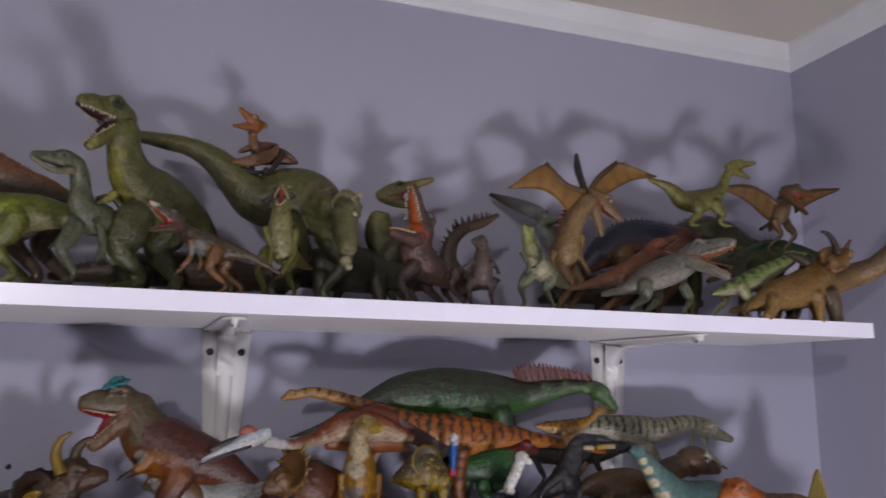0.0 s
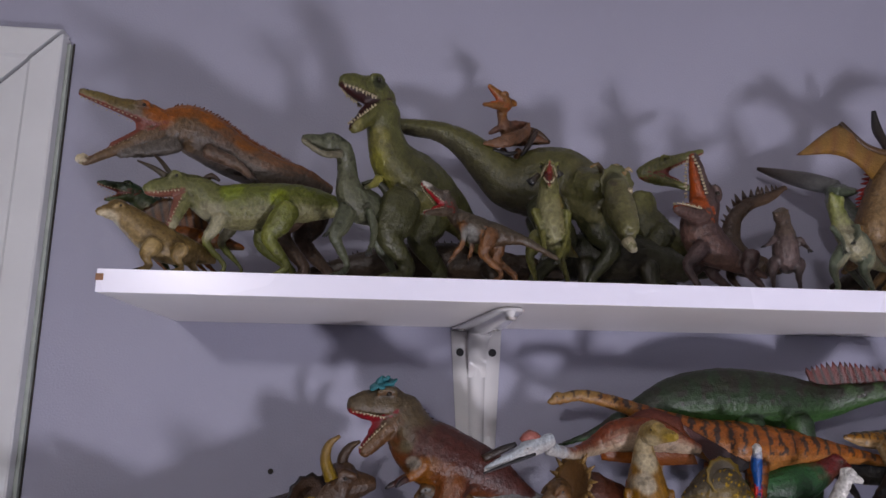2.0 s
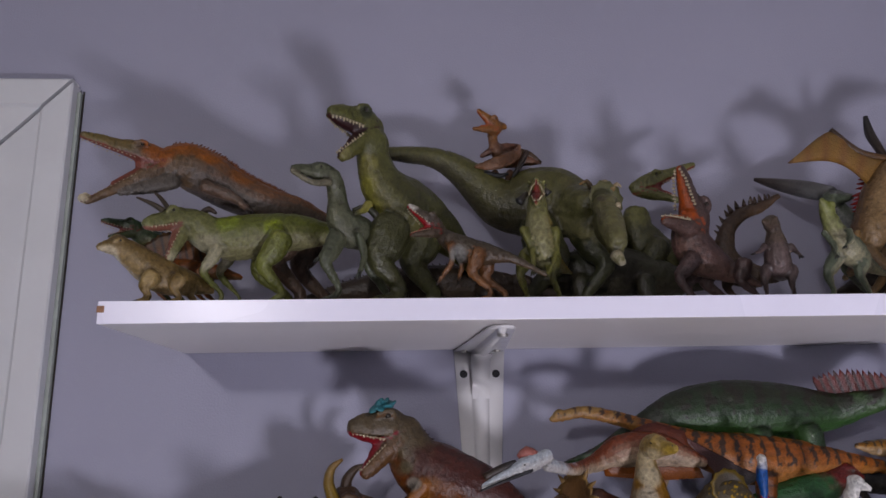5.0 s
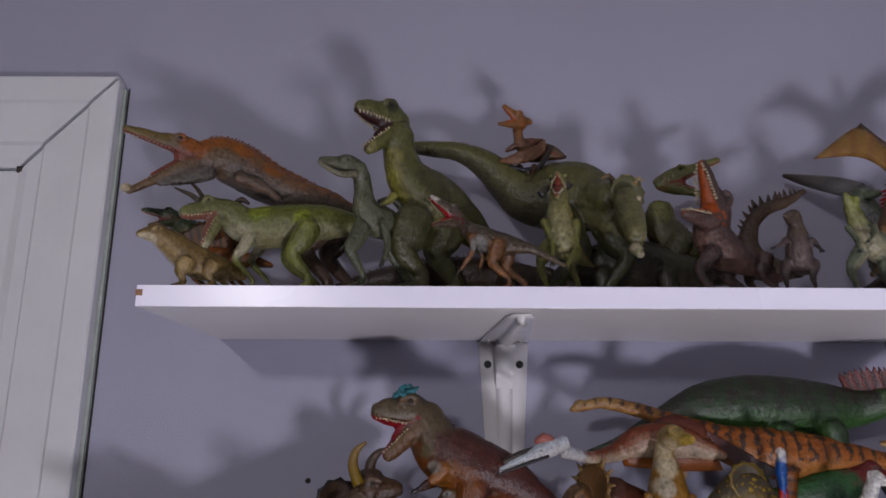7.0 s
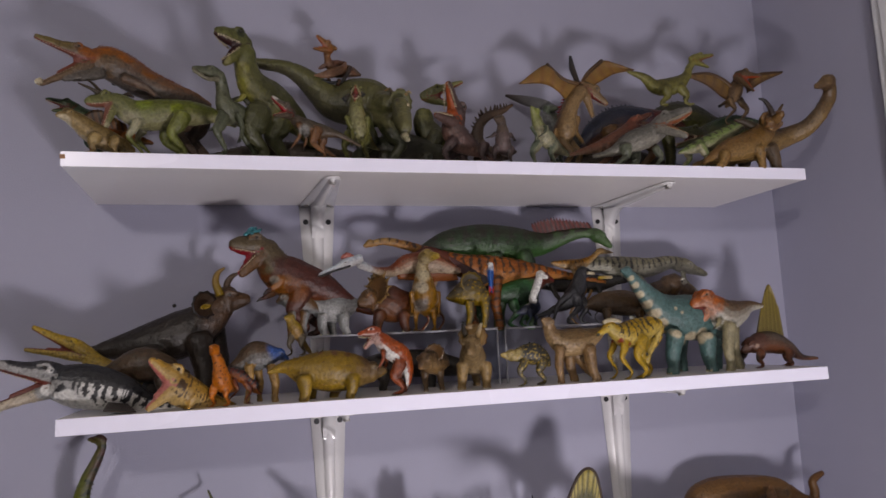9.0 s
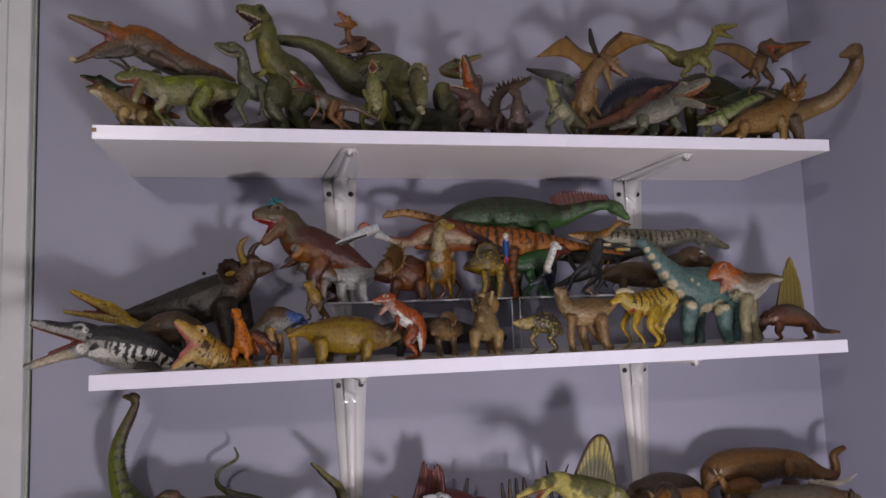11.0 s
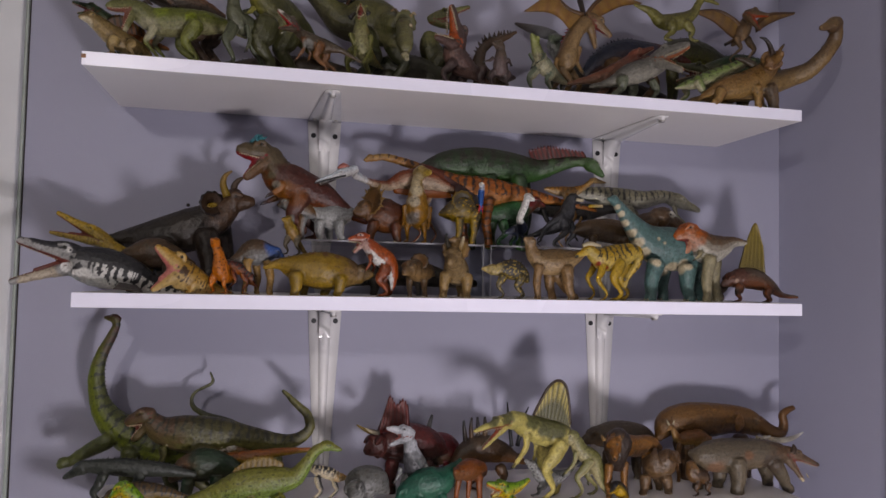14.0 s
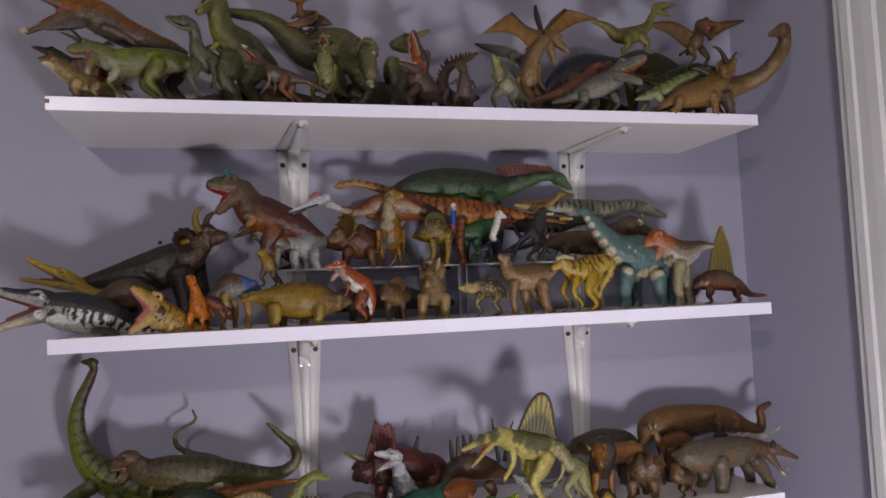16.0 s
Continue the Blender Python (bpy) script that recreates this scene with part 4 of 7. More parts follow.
figure("tyrannosaur_figurine", "large olive green roaring toy tyrannosaur", (0.301, -0.2, 1.95),
       spine=[(5.0,5,5.1,0.7),(2.2,4,8.5,2.09),(-0.8,2,10.2,3.13),(-3.1,0,11.2,3.26),(-4.9,-1,13.2,2.38),(-5.7,-1.5,15.6,1.85),(-5.8,-2,17.3,1.78)],
       head=((-6.1,-2,18.4),(-9.9,-5,19.1),(-9.0,-5,14.7),1.99),
       legs=[(-3.8,-2.5,7.7,2.23,-3.6,-2.5,0),(-0.4,2.2,8.7,2.31,0.0,2.2,0)],
       arms=[(-6.1,-3,10.2,0.54,-7.5,-4,8.8),(-4.9,2,11.1,0.48,-5.7,2,9.3)],
       horns=[([(-7.7,-3,9.5,0.25),(-6.3,-3,9.8,0.32),(-4.9,-3,8.4,0.41),(-4.1,-3,6.7,0.16)],OLIVE_D, BLACK)],
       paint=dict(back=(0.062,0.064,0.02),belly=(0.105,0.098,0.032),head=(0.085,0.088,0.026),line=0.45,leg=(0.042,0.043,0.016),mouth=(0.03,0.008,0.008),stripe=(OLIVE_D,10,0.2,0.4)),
       voxel=0.2,
       deep=True,
       patches=[(-6.5,-3,12.2,1.41,(0.19,0.18,0.045)),(-6.0,-3,9.9,1.4,(0.18,0.17,0.045)),(-6.3,-3,14.5,1.16,(0.15,0.14,0.04)),(-8.6,-5,14.9,0.94,(0.16,0.15,0.06)),(-6.4,-3.5,19.8,0.72,(0.03,0.035,0.015))],
       fang=0.8)
figure("iguanodon_figurine", "big mossy green toy dinosaur with long tail and bowed head", (0.392, -0.115, 1.95),
       spine=[(-14.6,2,20.9,0.77),(-11.6,1,20.3,1.0),(-8.2,0,19.5,1.21),(-5.2,0,18.0,1.74),(-2.6,0,15.7,2.33),(0.0,0,13.7,3.06),(3.0,0,13.7,4.19),(6.0,0,13.9,4.2),(8.1,-2,12.1,3.36),(9.2,-4,10.4,2.55)],
       head=((9.9,-7,9.2),(9.4,-13,3.8),None,1.5),
       legs=[(3.4,-2.7,10.2,2.2,3.1,-3,0),(8.4,-2.7,9.5,1.7,9.6,-3,0),(4.4,2.7,10.2,2.2,4.7,3,0),(10.4,2.7,9.5,1.6,12.5,3,0)],
       spikes=[(0.05,0.5,44,0.24,OLIVE),(0.55,0.85,12,0.34,OLIVE_D)],
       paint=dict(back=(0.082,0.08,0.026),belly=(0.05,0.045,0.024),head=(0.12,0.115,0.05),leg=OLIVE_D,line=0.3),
       voxel=0.2,
       frills=[((10.0,-7,11.9),(0.25,-1,-0.15),(-0.15,-0.1,1),1.99,2.13,(0.1,0.1,0.04),(0.13,0.125,0.06),0,TAN)],
       horns=[([(9.0,-6,13.6,0.35),(8.5,-6,14.5,0.25),(7.7,-6,14.1,0.1)],MUD, TAN),([(9.9,-7,13.3,0.35),(10.1,-7,14.1,0.24),(10.6,-7,14.1,0.1)],TAN, CREAM),([(10.9,-7,13.1,0.35),(11.6,-7,13.8,0.24),(12.0,-7,13.4,0.1)],TAN, CREAM),([(10.7,-9,10.3,0.4),(10.6,-10,10.6,0.26)],TAN, CREAM)],
       masses=[([(9.8,-8,11.2,1.42),(9.6,-10,8.3,1.5),(9.5,-12,6.0,1.14)],(0.12,0.115,0.05),0.9),([(9.2,-12.5,4.5,0.69),(9.6,-13,3.6,0.46)],(0.26,0.235,0.16),0.8),([(7.6,-3,12.9,2.17),(8.8,-5,11.9,2.11)],(0.085,0.083,0.03),0.9)],
       patches=[(8.6,-13,3.5,0.28,BLACK),(9.1,-8,11.4,0.41,MUD)])
figure("pterosaur_figurine", "small rust red toy pterosaur perched with beak open", (0.4, -0.11, 2.065),
       spine=[(4.1,0,7.5,0.19),(2.0,0,7.9,0.76),(-0.3,0,8.2,1.22),(-1.5,-1,8.9,0.79),(-1.8,-1,10.1,0.57),(-1.8,-1,11.1,0.69)],
       head=((-1.6,-1.5,11.3),(-3.8,-3,12.9),(-4.4,-3,10.9),1.02),
       legs=[(0.1,-0.9,6,0.5,0.4,-1,3.4),(-1.6,-0.9,6,0.5,-2,-1,3.4)],
       paint=dict(back=(0.10,0.045,0.025),belly=(0.16,0.085,0.05),head=(0.20,0.085,0.022),mouth=(0.30,0.09,0.04)),
       voxel=0.16,
       teeth=False,
       masses=[([(-4.3,-2,6.3,0.22),(-2.0,-2.5,6.5,0.81),(0.5,-2,7.7,0.75),(1.4,-1,9.5,0.23)],(0.15,0.075,0.04),0.4),([(-1.2,-1,12.0,0.61),(-0.3,-1,11.8,0.38)],(0.16,0.07,0.02),0.7),([(-3.3,-1,8.0,0.3),(-1.4,-1,9.0,0.53),(1.2,-0.5,9.6,0.31)],(0.12,0.055,0.035),0.6)],
       horns=[([(2.2,-1,8.6,0.3),(1.2,-2,6.6,0.33),(0.2,-2,5.0,0.22)],DBROWN, BLACK),([(0.7,0,9.2,0.46),(2.6,0,8.6,0.46),(4.1,0,7.6,0.15)],BROWN, DBROWN),([(-3.1,-2,5.6,0.22),(-1.3,-2,5.2,0.3),(-0.3,-2,5.5,0.15)],BLACK, BLACK)])
figure("raptor_figurine", "small brown feathered toy raptor, red mouth open", (0.352, -0.24, 1.95),
       spine=[(6.1,0,2.6,0.2),(2.8,0,4.3,0.5),(0.2,0,4.8,1.1),(-1.7,0,5.2,1.3),(-3.4,0,6.2,0.9),(-4.3,0,7,0.7)],
       head=((-4.7,-2,6.7),(-7.3,-4,8.4),(-7.1,-4,5.8),1),
       legs=[(-0.6,-0.8,4.6,0.8,0.2,-0.9,0),(0.5,0.8,4.3,0.8,2.1,0.9,0)],
       arms=[(-3.2,-0.8,5.5,0.4,-4.3,-0.9,2),(-2.6,0.8,5.2,0.4,-2.3,0.9,2.6)],
       paint=dict(back=(0.045,0.035,0.022),belly=(0.07,0.045,0.025),head=(0.05,0.038,0.026),leg=(0.13,0.06,0.025),mouth=(0.24,0.012,0.016)),
       voxel=0.13,
       fang=0.5,
       patches=[(-2.5,-1.2,4.6,0.9,(0.17,0.165,0.15)),(-6.8,-4,8.6,0.6,(0.36,0.34,0.30))])
figure("dilophosaur_figurine", "yellow green toy dinosaur standing upright, mouth open", (0.428, -0.205, 1.95),
       spine=[(3.3,6,4.7,0.2),(1.4,4,5.2,0.8),(-0.8,0,5.7,1.7),(-1.2,0,7.7,1.8),(-1.3,0,9.9,1.3),(-1.3,0,11.5,1)],
       head=((-1.3,0,11.8),(-1.7,-2,12.8),(-2,-3,10.2),1.3),
       legs=[(-2.7,0,5.5,0.9,-3.2,0,0),(0.2,0,5.2,0.9,0.3,0,0)],
       arms=[(-3.1,-1,7.9,0.5,-2.6,-3,3.2),(0.3,-1,7.9,0.5,-1.2,-3,2.7)],
       horns=[([(-2.3,0,12.1,0.25),(-3.3,0,11.1,0.45)],MUD,BLACK),([(-0.6,0,12.7,0.25),(0,0,12,0.45)],MUD,BLACK)],
       paint=dict(back=OCHRE,belly=(0.21,0.20,0.10),head=(0.14,0.14,0.04),leg=OLIVE),
       voxel=0.16)
figure("crocodile_figurine", "green toy crocodile-headed dinosaur looking up", (0.582, -0.1, 1.95),
       spine=[(5,0,5.8,0.5),(1.8,0,7.2,1.6),(-1.2,0,8.6,2.3),(-2.7,0,10.7,2.1),(-2.7,0,12.8,1.6)],
       head=((-2.0,-1,15.7),(4.3,-2,18.4),(3.2,-1.5,14.1),1.37),
       legs=[(-0.8,-1.5,8.6,1.4,-2.1,-1.6,0),(1.2,1.5,7.9,1.4,1.2,1.6,0)],
       spikes=[(0.5,1.0,10,0.4,OLIVE_D)],
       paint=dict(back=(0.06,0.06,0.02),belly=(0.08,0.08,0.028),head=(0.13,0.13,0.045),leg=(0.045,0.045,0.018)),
       voxel=0.16,
       width=0.7,
       fang=0.4)
figure("baryonyx_figurine", "purple brown toy dinosaur roaring upward, red open mouth", (0.608, -0.19, 1.95),
       spine=[(4.4,0,2.3,0.3),(2.4,0,3.2,0.8),(0.1,0,4.4,1.6),(-1.9,0,5.7,2.2),(-2.8,0,7.5,2),(-2.4,0,9.1,1.6)],
       head=((-2.7,-1,8.6),(-4,-2,14.8),(-7,-4,8.7),2),
       legs=[(-3.2,-1.4,5,0.9,-4.9,-1.6,0),(-0.5,1.4,4.7,1.1,1.1,1.6,0),(2.2,-1.4,4.4,0.9,2.8,-1.6,0),(-1.7,1.4,4.4,0.8,-2.8,1.6,0)],
       spikes=[(0.2,0.8,10,0.4,DBROWN)],
       paint=dict(back=(0.06,0.036,0.034),belly=(0.13,0.075,0.06),head=(0.06,0.038,0.034),mouth=(0.30,0.075,0.03),leg=(0.05,0.03,0.028)),
       voxel=0.16,
       fang=0.8)
figure("stegosaur_figurine", "dark brown spiny toy dinosaur with raised tail", (0.663, -0.15, 1.95),
       spine=[(4.3,0,13.5,0.3),(2.1,0,12.2,0.6),(-0.5,0,11.2,0.8),(-2.2,0,9.3,0.9),(-2.7,0,6.7,1.3),(-1.6,0,4.7,1.6),(0.6,0,4.1,1.3)],
       head=((0.9,0,3.9),(3,0,3.6),None,0.8),
       legs=[(-2.2,-1,4.7,0.8,-3,-1.1,0),(0.3,-1,4.1,0.6,0,-1.1,0)],
       spikes=[(0.05,0.55,12,0.9,DBROWN)],
       paint=dict(back=DBROWN,belly=UMBER),
       voxel=0.16)
figure("spiny_lizard_figurine", "small mauve grey upright toy reptile with back spines", (0.667, -0.225, 1.95),
       spine=[(3,5,4.2,0.3),(0.8,3,3.7,1),(-1.2,0,3.9,1.5),(-1.2,0,5.7,1.3),(-1.2,0,7.3,0.9)],
       head=((-1.2,0,7.9),(-3.2,-2,7.8),None,1),
       legs=[(-2.6,0,3.3,0.7,-2.9,0,0),(0.2,0,3.3,0.7,-0.1,0,0)],
       arms=[(-2.9,-1,5.5,0.4,-4.5,-2,4.5),(-0.2,-1,5.5,0.4,0,-2,4.3)],
       spikes=[(0.2,0.95,9,1.0,GREY)],
       paint=dict(back=(0.06,0.042,0.04),belly=(0.11,0.08,0.075),head=(0.07,0.05,0.03)),
       voxel=0.16)
figure("pteranodon_figurine", "grey brown toy reptile with long pointed crest", (0.83, -0.11, 1.95),
       spine=[(5.8,0,6.7,0.3),(2.1,0,8.1,1),(-1.1,0,10.4,1.7),(-3.2,0,12.7,1.5),(-3.5,0,14.3,1.2)],
       head=((-3.5,0,14.5),(-3.1,-3,13.7),None,1.3),
       legs=[(-1.6,-1.1,9.5,0.8,-2.6,-1.2,0),(0.7,1.1,8.9,0.8,0.5,1.2,0)],
       horns=[([(-3.4,0,15,0.95),(-4.7,3,16.6,1.1),(-6.6,6,18.3,0.8),(-8.7,8,19.7,0.25)],GREY,DBROWN)],
       paint=dict(back=GREYG,belly=GREY),
       voxel=0.16)
figure("raptor_figurine", "grey green upright toy raptor with clawed hands", (0.753, -0.215, 1.95),
       spine=[(4.8,4,3.7,0.3),(2.2,3,4.6,0.9),(-1.3,0,5.4,1.6),(-2.6,0,7.4,1.2),(-3.2,0,9.2,0.9)],
       head=((-3.2,0,9.6),(-4.3,-1,10.7),None,1),
       legs=[(-2.9,0,4.9,0.9,-4.4,0,0),(-0.1,0,4.7,0.9,-0.3,0,0)],
       arms=[(-4.5,-1,7.1,0.4,-4.8,-3,4.3),(-1.8,-1,7.3,0.4,-3.7,-3,5.2)],
       paint=dict(back=GREYG,belly=PALE,head=GREEN_Y),
       voxel=0.16)
figure("dragon_figurine", "tan toy pterosaur standing with spread tan wings", (0.809, -0.16, 1.95),
       spine=[(-1.4,5,4.5,0.3),(-1.5,2,5.7,0.9),(-0.9,0,8.6,2),(-0.1,0,11.4,1.7),(1.1,0,14.2,1.5),(2.9,0,16.3,1.4)],
       head=((3.9,0,16.6),(8.1,0,14),(5.3,0,11.6),1.6),
       legs=[(-1.6,0,6.9,1,-0.9,0,0),(0.7,1.3,7.1,0.9,1.7,1.4,0)],
       arms=[(-3,-1,8.6,0.5,-2.7,-2,5.4),(1.4,-1,10.9,0.6,1.6,-2,6.1)],
       horns=[([(3,0,16.3,0.5),(2.7,1,19.3,0.5),(2.6,2,21.6,0.55),(2.4,2,23.9,0.25)],DBROWN,BLACK),([(2.5,0,17.7,0.45),(-0.6,0,18.6,0.4),(-3.5,0,21.3,0.3)],BROWN,DBROWN),([(3.2,0,17.8,0.4),(4.9,0,20.1,0.4),(7.8,0,22.6,0.35)],BROWN,DBROWN)],
       fins=[([(2.7,0,17.6),(-0.6,0,18.5),(-3.5,0,21.1),(-9.2,0,17.2)],[(0.2,0,14.1),(-2,0,16.4),(-4.6,0,17.4),(-9,0,17.1)],(0.20,0.125,0.05),(0.27,0.15,0.045),{'thick':0.14,'ribs':5,'ribc':(0.2,0.1,0.04),'bow':0.4}),([(3.2,0,17.7),(5.1,0,20),(7.8,0,22.6),(14.5,0,21.2)],[(4.8,0,17),(7.6,0,18.7),(10.5,0,20.2),(14.3,0,21)],(0.20,0.125,0.05),(0.27,0.15,0.045),{'thick':0.14,'ribs':5,'ribc':(0.2,0.1,0.04),'bow':0.4})],
       spikes=[(0.62,1.0,12,0.9,RED)],
       paint=dict(back=(0.12,0.07,0.03),belly=(0.24,0.16,0.08),head=(0.17,0.11,0.055),leg=(0.14,0.085,0.035)),
       voxel=0.16,
       fang=0.6)
figure("spinosaur_figurine", "dark blue backed toy dinosaur with orange sides", (0.94, -0.11, 1.95),
       spine=[(-9,0,6.5,0.6),(-5.1,0,10.1,2.3),(-0.1,0,12.2,3.3),(5,0,12.6,2.9),(9.2,0,13,2.2)],
       head=((9.7,0,13),(14.6,0,12.3),None,1.8),
       legs=[(-3.2,-2.1,9.8,1.8,-3.9,-2.4,0),(3.8,-2.1,10.3,1.5,3.4,-2.4,0)],
       spikes=[(0.2,0.98,22,0.6,NAVY)],
       paint=dict(back=NAVY,belly=(0.14,0.06,0.03),head=MAROON,leg=BROWN,line=0.3),
       voxel=0.2)
figure("ceratosaur_figurine", "salmon red toy dinosaur striding", (0.863, -0.19, 1.95),
       spine=[(-7,0,3.5,0.3),(-3.1,0,4.5,0.8),(0.4,0,5.4,1.6),(3.7,0,7.4,1.5),(5.9,0,9.1,1.2)],
       head=((5.9,0,9.4),(10,0,11.6),(9.1,0,9.1),1.2),
       legs=[(0,-1,5,1.1,-2.4,-1.1,0),(2.2,1,5.2,1,-0.2,1.1,0)],
       paint=dict(back=(0.14,0.055,0.032),belly=(0.20,0.12,0.08),head=(0.16,0.05,0.03),leg=(0.12,0.055,0.032)),
       voxel=0.16,
       fang=0.5)
figure("allosaur_figurine", "pale grey toy dinosaur with jaws agape", (0.897, -0.215, 1.95),
       spine=[(-7.2,0,2.6,0.3),(-3.7,0,3.5,0.8),(0.3,0,5.3,1.9),(4,0,6.7,2),(6.5,0,8.1,1.7)],
       head=((5.1,-2,7.9),(8.1,-7,9.2),(7.2,-7,5),1.7),
       legs=[(-1.5,-1.3,4,1.1,-3.8,-1.5,0),(1.6,1.3,4.2,1.2,0.5,1.5,0),(4.4,-1.3,4,0.8,4.6,-1.5,0)],
       spikes=[(0.4,0.95,14,0.35,NAVY)],
       paint=dict(back=(0.10,0.097,0.085),belly=(0.27,0.255,0.215),head=(0.14,0.135,0.12),leg=(0.10,0.11,0.075),mouth=(0.24,0.09,0.045)),
       voxel=0.16,
       deep=True,
       fang=0.6)
figure("therizinosaur_figurine", "olive yellow toy dinosaur perched with small raised head", (1.017, -0.17, 2.085),
       spine=[(-8.3,0,6.8,0.3),(-5.1,0,5.9,0.8),(-2.7,0,4.2,1.4),(0.9,0,4.5,1.7),(3.9,0,6.3,1),(5.1,0,8.4,0.7),(6,0,9.6,0.7)],
       head=((6.3,0,9.9),(10.8,0,11.2),(9.6,0,8.9),1.1),
       legs=[(-1.2,-1.1,3.4,1.1,-2.4,-1.2,0),(1.9,-1.1,3.8,1,3.3,-1.2,0.4)],
       arms=[(3.1,-1.1,5,0.5,2.4,-1.2,2.3),(3.6,1.1,5.5,0.4,4.5,1.2,3)],
       paint=dict(back=(0.10,0.092,0.026),belly=(0.16,0.15,0.045),stripe=(OLIVE_D,18,0.3,0.3),head=(0.17,0.16,0.05),mouth=(0.2,0.08,0.03)),
       voxel=0.16,
       teeth=False)
figure("ankylosaur_figurine", "dark mossy toy ankylosaur with knobbly back", (1.081, -0.09, 1.95),
       spine=[(-7.8,0,12.2,0.8),(-4.5,0,13.4,2.4),(0,0,14.5,3.3),(4.5,0,14.1,3.1),(7.9,0,13.4,2.2)],
       head=((8.5,0,13.5),(11.6,0,12.6),None,1.7),
       legs=[(-3.5,-2.1,11.6,1.4,-4.3,-2.4,0),(5.5,-2.1,11.8,1.4,5.2,-2.4,0)],
       spikes=[(0.1,0.95,14,0.5,MUD)],
       paint=dict(back=OLIVE_D,belly=OLIVE,spots=(MUD,0.3)),
       voxel=0.2,
       leg_style="column")
figure("pterosaur_figurine", "brown toy pterosaur with long beak and raised wing", (1.168, -0.17, 2.055),
       spine=[(-2.7,0,3.8,0.25),(-1.6,0,5.1,0.91),(-0.5,0,6.7,1.47),(0.5,0,8.5,1.27),(0.4,-1,9.3,1.11)],
       head=((-0.2,-1.5,9.6),(1.7,-5,8.4),(0.2,-5,5.6),1.3),
       legs=[(-2.1,-0.8,5.1,0.6,-3.2,-0.8,0),(1.1,0.8,6.1,0.71,1.8,0.8,0)],
       horns=[([(-0.7,0,7.8,0.46),(-2.9,0,9.4,0.4),(-6.2,0,10.4,0.35),(-11.3,0,9.8,0.15)],BROWN, DBROWN),([(2.2,0,8.4,0.46),(4.8,-1,10.4,0.36),(10.6,-1,11.4,0.15)],BROWN, DBROWN),([(-2.2,0,5.1,0.3),(-4.2,0,3.9,0.3)],BROWN, BLACK)],
       fins=[([(-0.6,0,8.0),(-2.9,0,9.5),(-6.2,0,10.4),(-11.3,0,9.9)],[(-1.7,0,4.9),(-3.5,0,5.9),(-6.9,0,8.2),(-11.2,0,9.6)],TAN, BROWN, {'thick': 0.12,'ribs': 5,'ribc': (0.12,0.07,0.035),'bow': 0.3}),([(2.3,0,8.5),(4.8,-1,10.4),(10.6,-1,11.5)],[(2.6,0,6.9),(5.3,-1,8.8),(10.6,-1,11.1)],TAN, BROWN, {'thick': 0.12,'ribs': 4,'ribc': (0.12,0.07,0.035),'bow': 0.3})],
       paint=dict(back=(0.09,0.055,0.03),belly=(0.20,0.13,0.07),head=(0.075,0.045,0.025),mouth=(0.26,0.06,0.03)),
       voxel=0.16,
       teeth=False)
figure("crocodile_figurine", "dark green toy crocodile with open toothed jaws", (1.179, -0.14, 1.95),
       spine=[(8.8,0,11.5,0.7),(4,0,11.9,1.5),(-0.6,0,11.9,1.9),(-4.7,0,10.5,1.9),(-7.6,0,9.4,1.6)],
       head=((-8.4,-1,8.8),(-17.1,-4,9),(-16.3,-4,6.1),1.7),
       legs=[(0.4,-1.2,10.4,1,-1.1,-1.4,0),(5.1,-1.2,10.7,1,4.1,-1.4,0)],
       spikes=[(0.1,0.9,14,0.45,DGREEN)],
       paint=dict(back=DGREEN,belly=OLIVE,head=OLIVE_D),
       voxel=0.16)
figure("lizard_figurine", "light green striped toy reptile reaching forward", (1.055, -0.225, 1.95),
       spine=[(-6.6,0,3.4,0.3),(-3.6,0,4.3,1),(-0.1,0,5.5,1.5),(3.6,0,7.3,1.2),(6.9,0,8.9,0.9)],
       head=((6.7,0,9.1),(9.7,0,9.9),None,1),
       legs=[(-2.7,-1,4.4,0.9,-2,-1.1,0),(-4.1,1,4.3,0.8,-5.4,1.1,0),(1.9,1,5.4,0.8,2.5,1.1,0)],
       spikes=[(0.2,0.9,10,0.3,OLIVE)],
       paint=dict(back=(0.16,0.22,0.07),belly=PALE,stripe=(OLIVE_D,9,0.35,0.2)),
       voxel=0.16)
figure("styracosaur_figurine", "ochre brown horned toy dinosaur walking", (1.096, -0.245, 1.95),
       spine=[(-7.3,0,1,0.3),(-5.2,0,2.3,0.9),(-2.1,0,3.4,2),(2,0,4.5,2.4),(5.4,0,6.5,2.1),(7.4,0,8.4,1.7)],
       head=((5.7,-2,8.6),(5.2,-6,8.6),None,2),
       legs=[(-3.7,-1.5,2.3,1.1,-5.1,-1.7,0),(3.5,-1.5,3.5,1,3.7,-1.7,0),(-1.2,1.5,2.5,1,-1.7,1.7,0),(5.7,1.5,4,1,6.8,1.7,0)],
       horns=[([(4.2,-5,8.7,0.55),(3.5,-5,10.4,0.4),(2.6,-5,11.4,0.3),(1.6,-5,11.6,0.15)],DBROWN,BLACK),([(5.2,-5,8.9,0.4),(5.8,-5,9.9,0.3),(6.5,-5,10.8,0.15)],TAN,DBROWN),([(4,0,8.2,0.76),(2,0,9,0.6),(0.1,0,9.2,0.2)],MUD,DBROWN)],
       paint=dict(back=(0.17,0.095,0.035),belly=(0.24,0.15,0.06),head=(0.15,0.08,0.035)),
       voxel=0.16,
       leg_style="column")
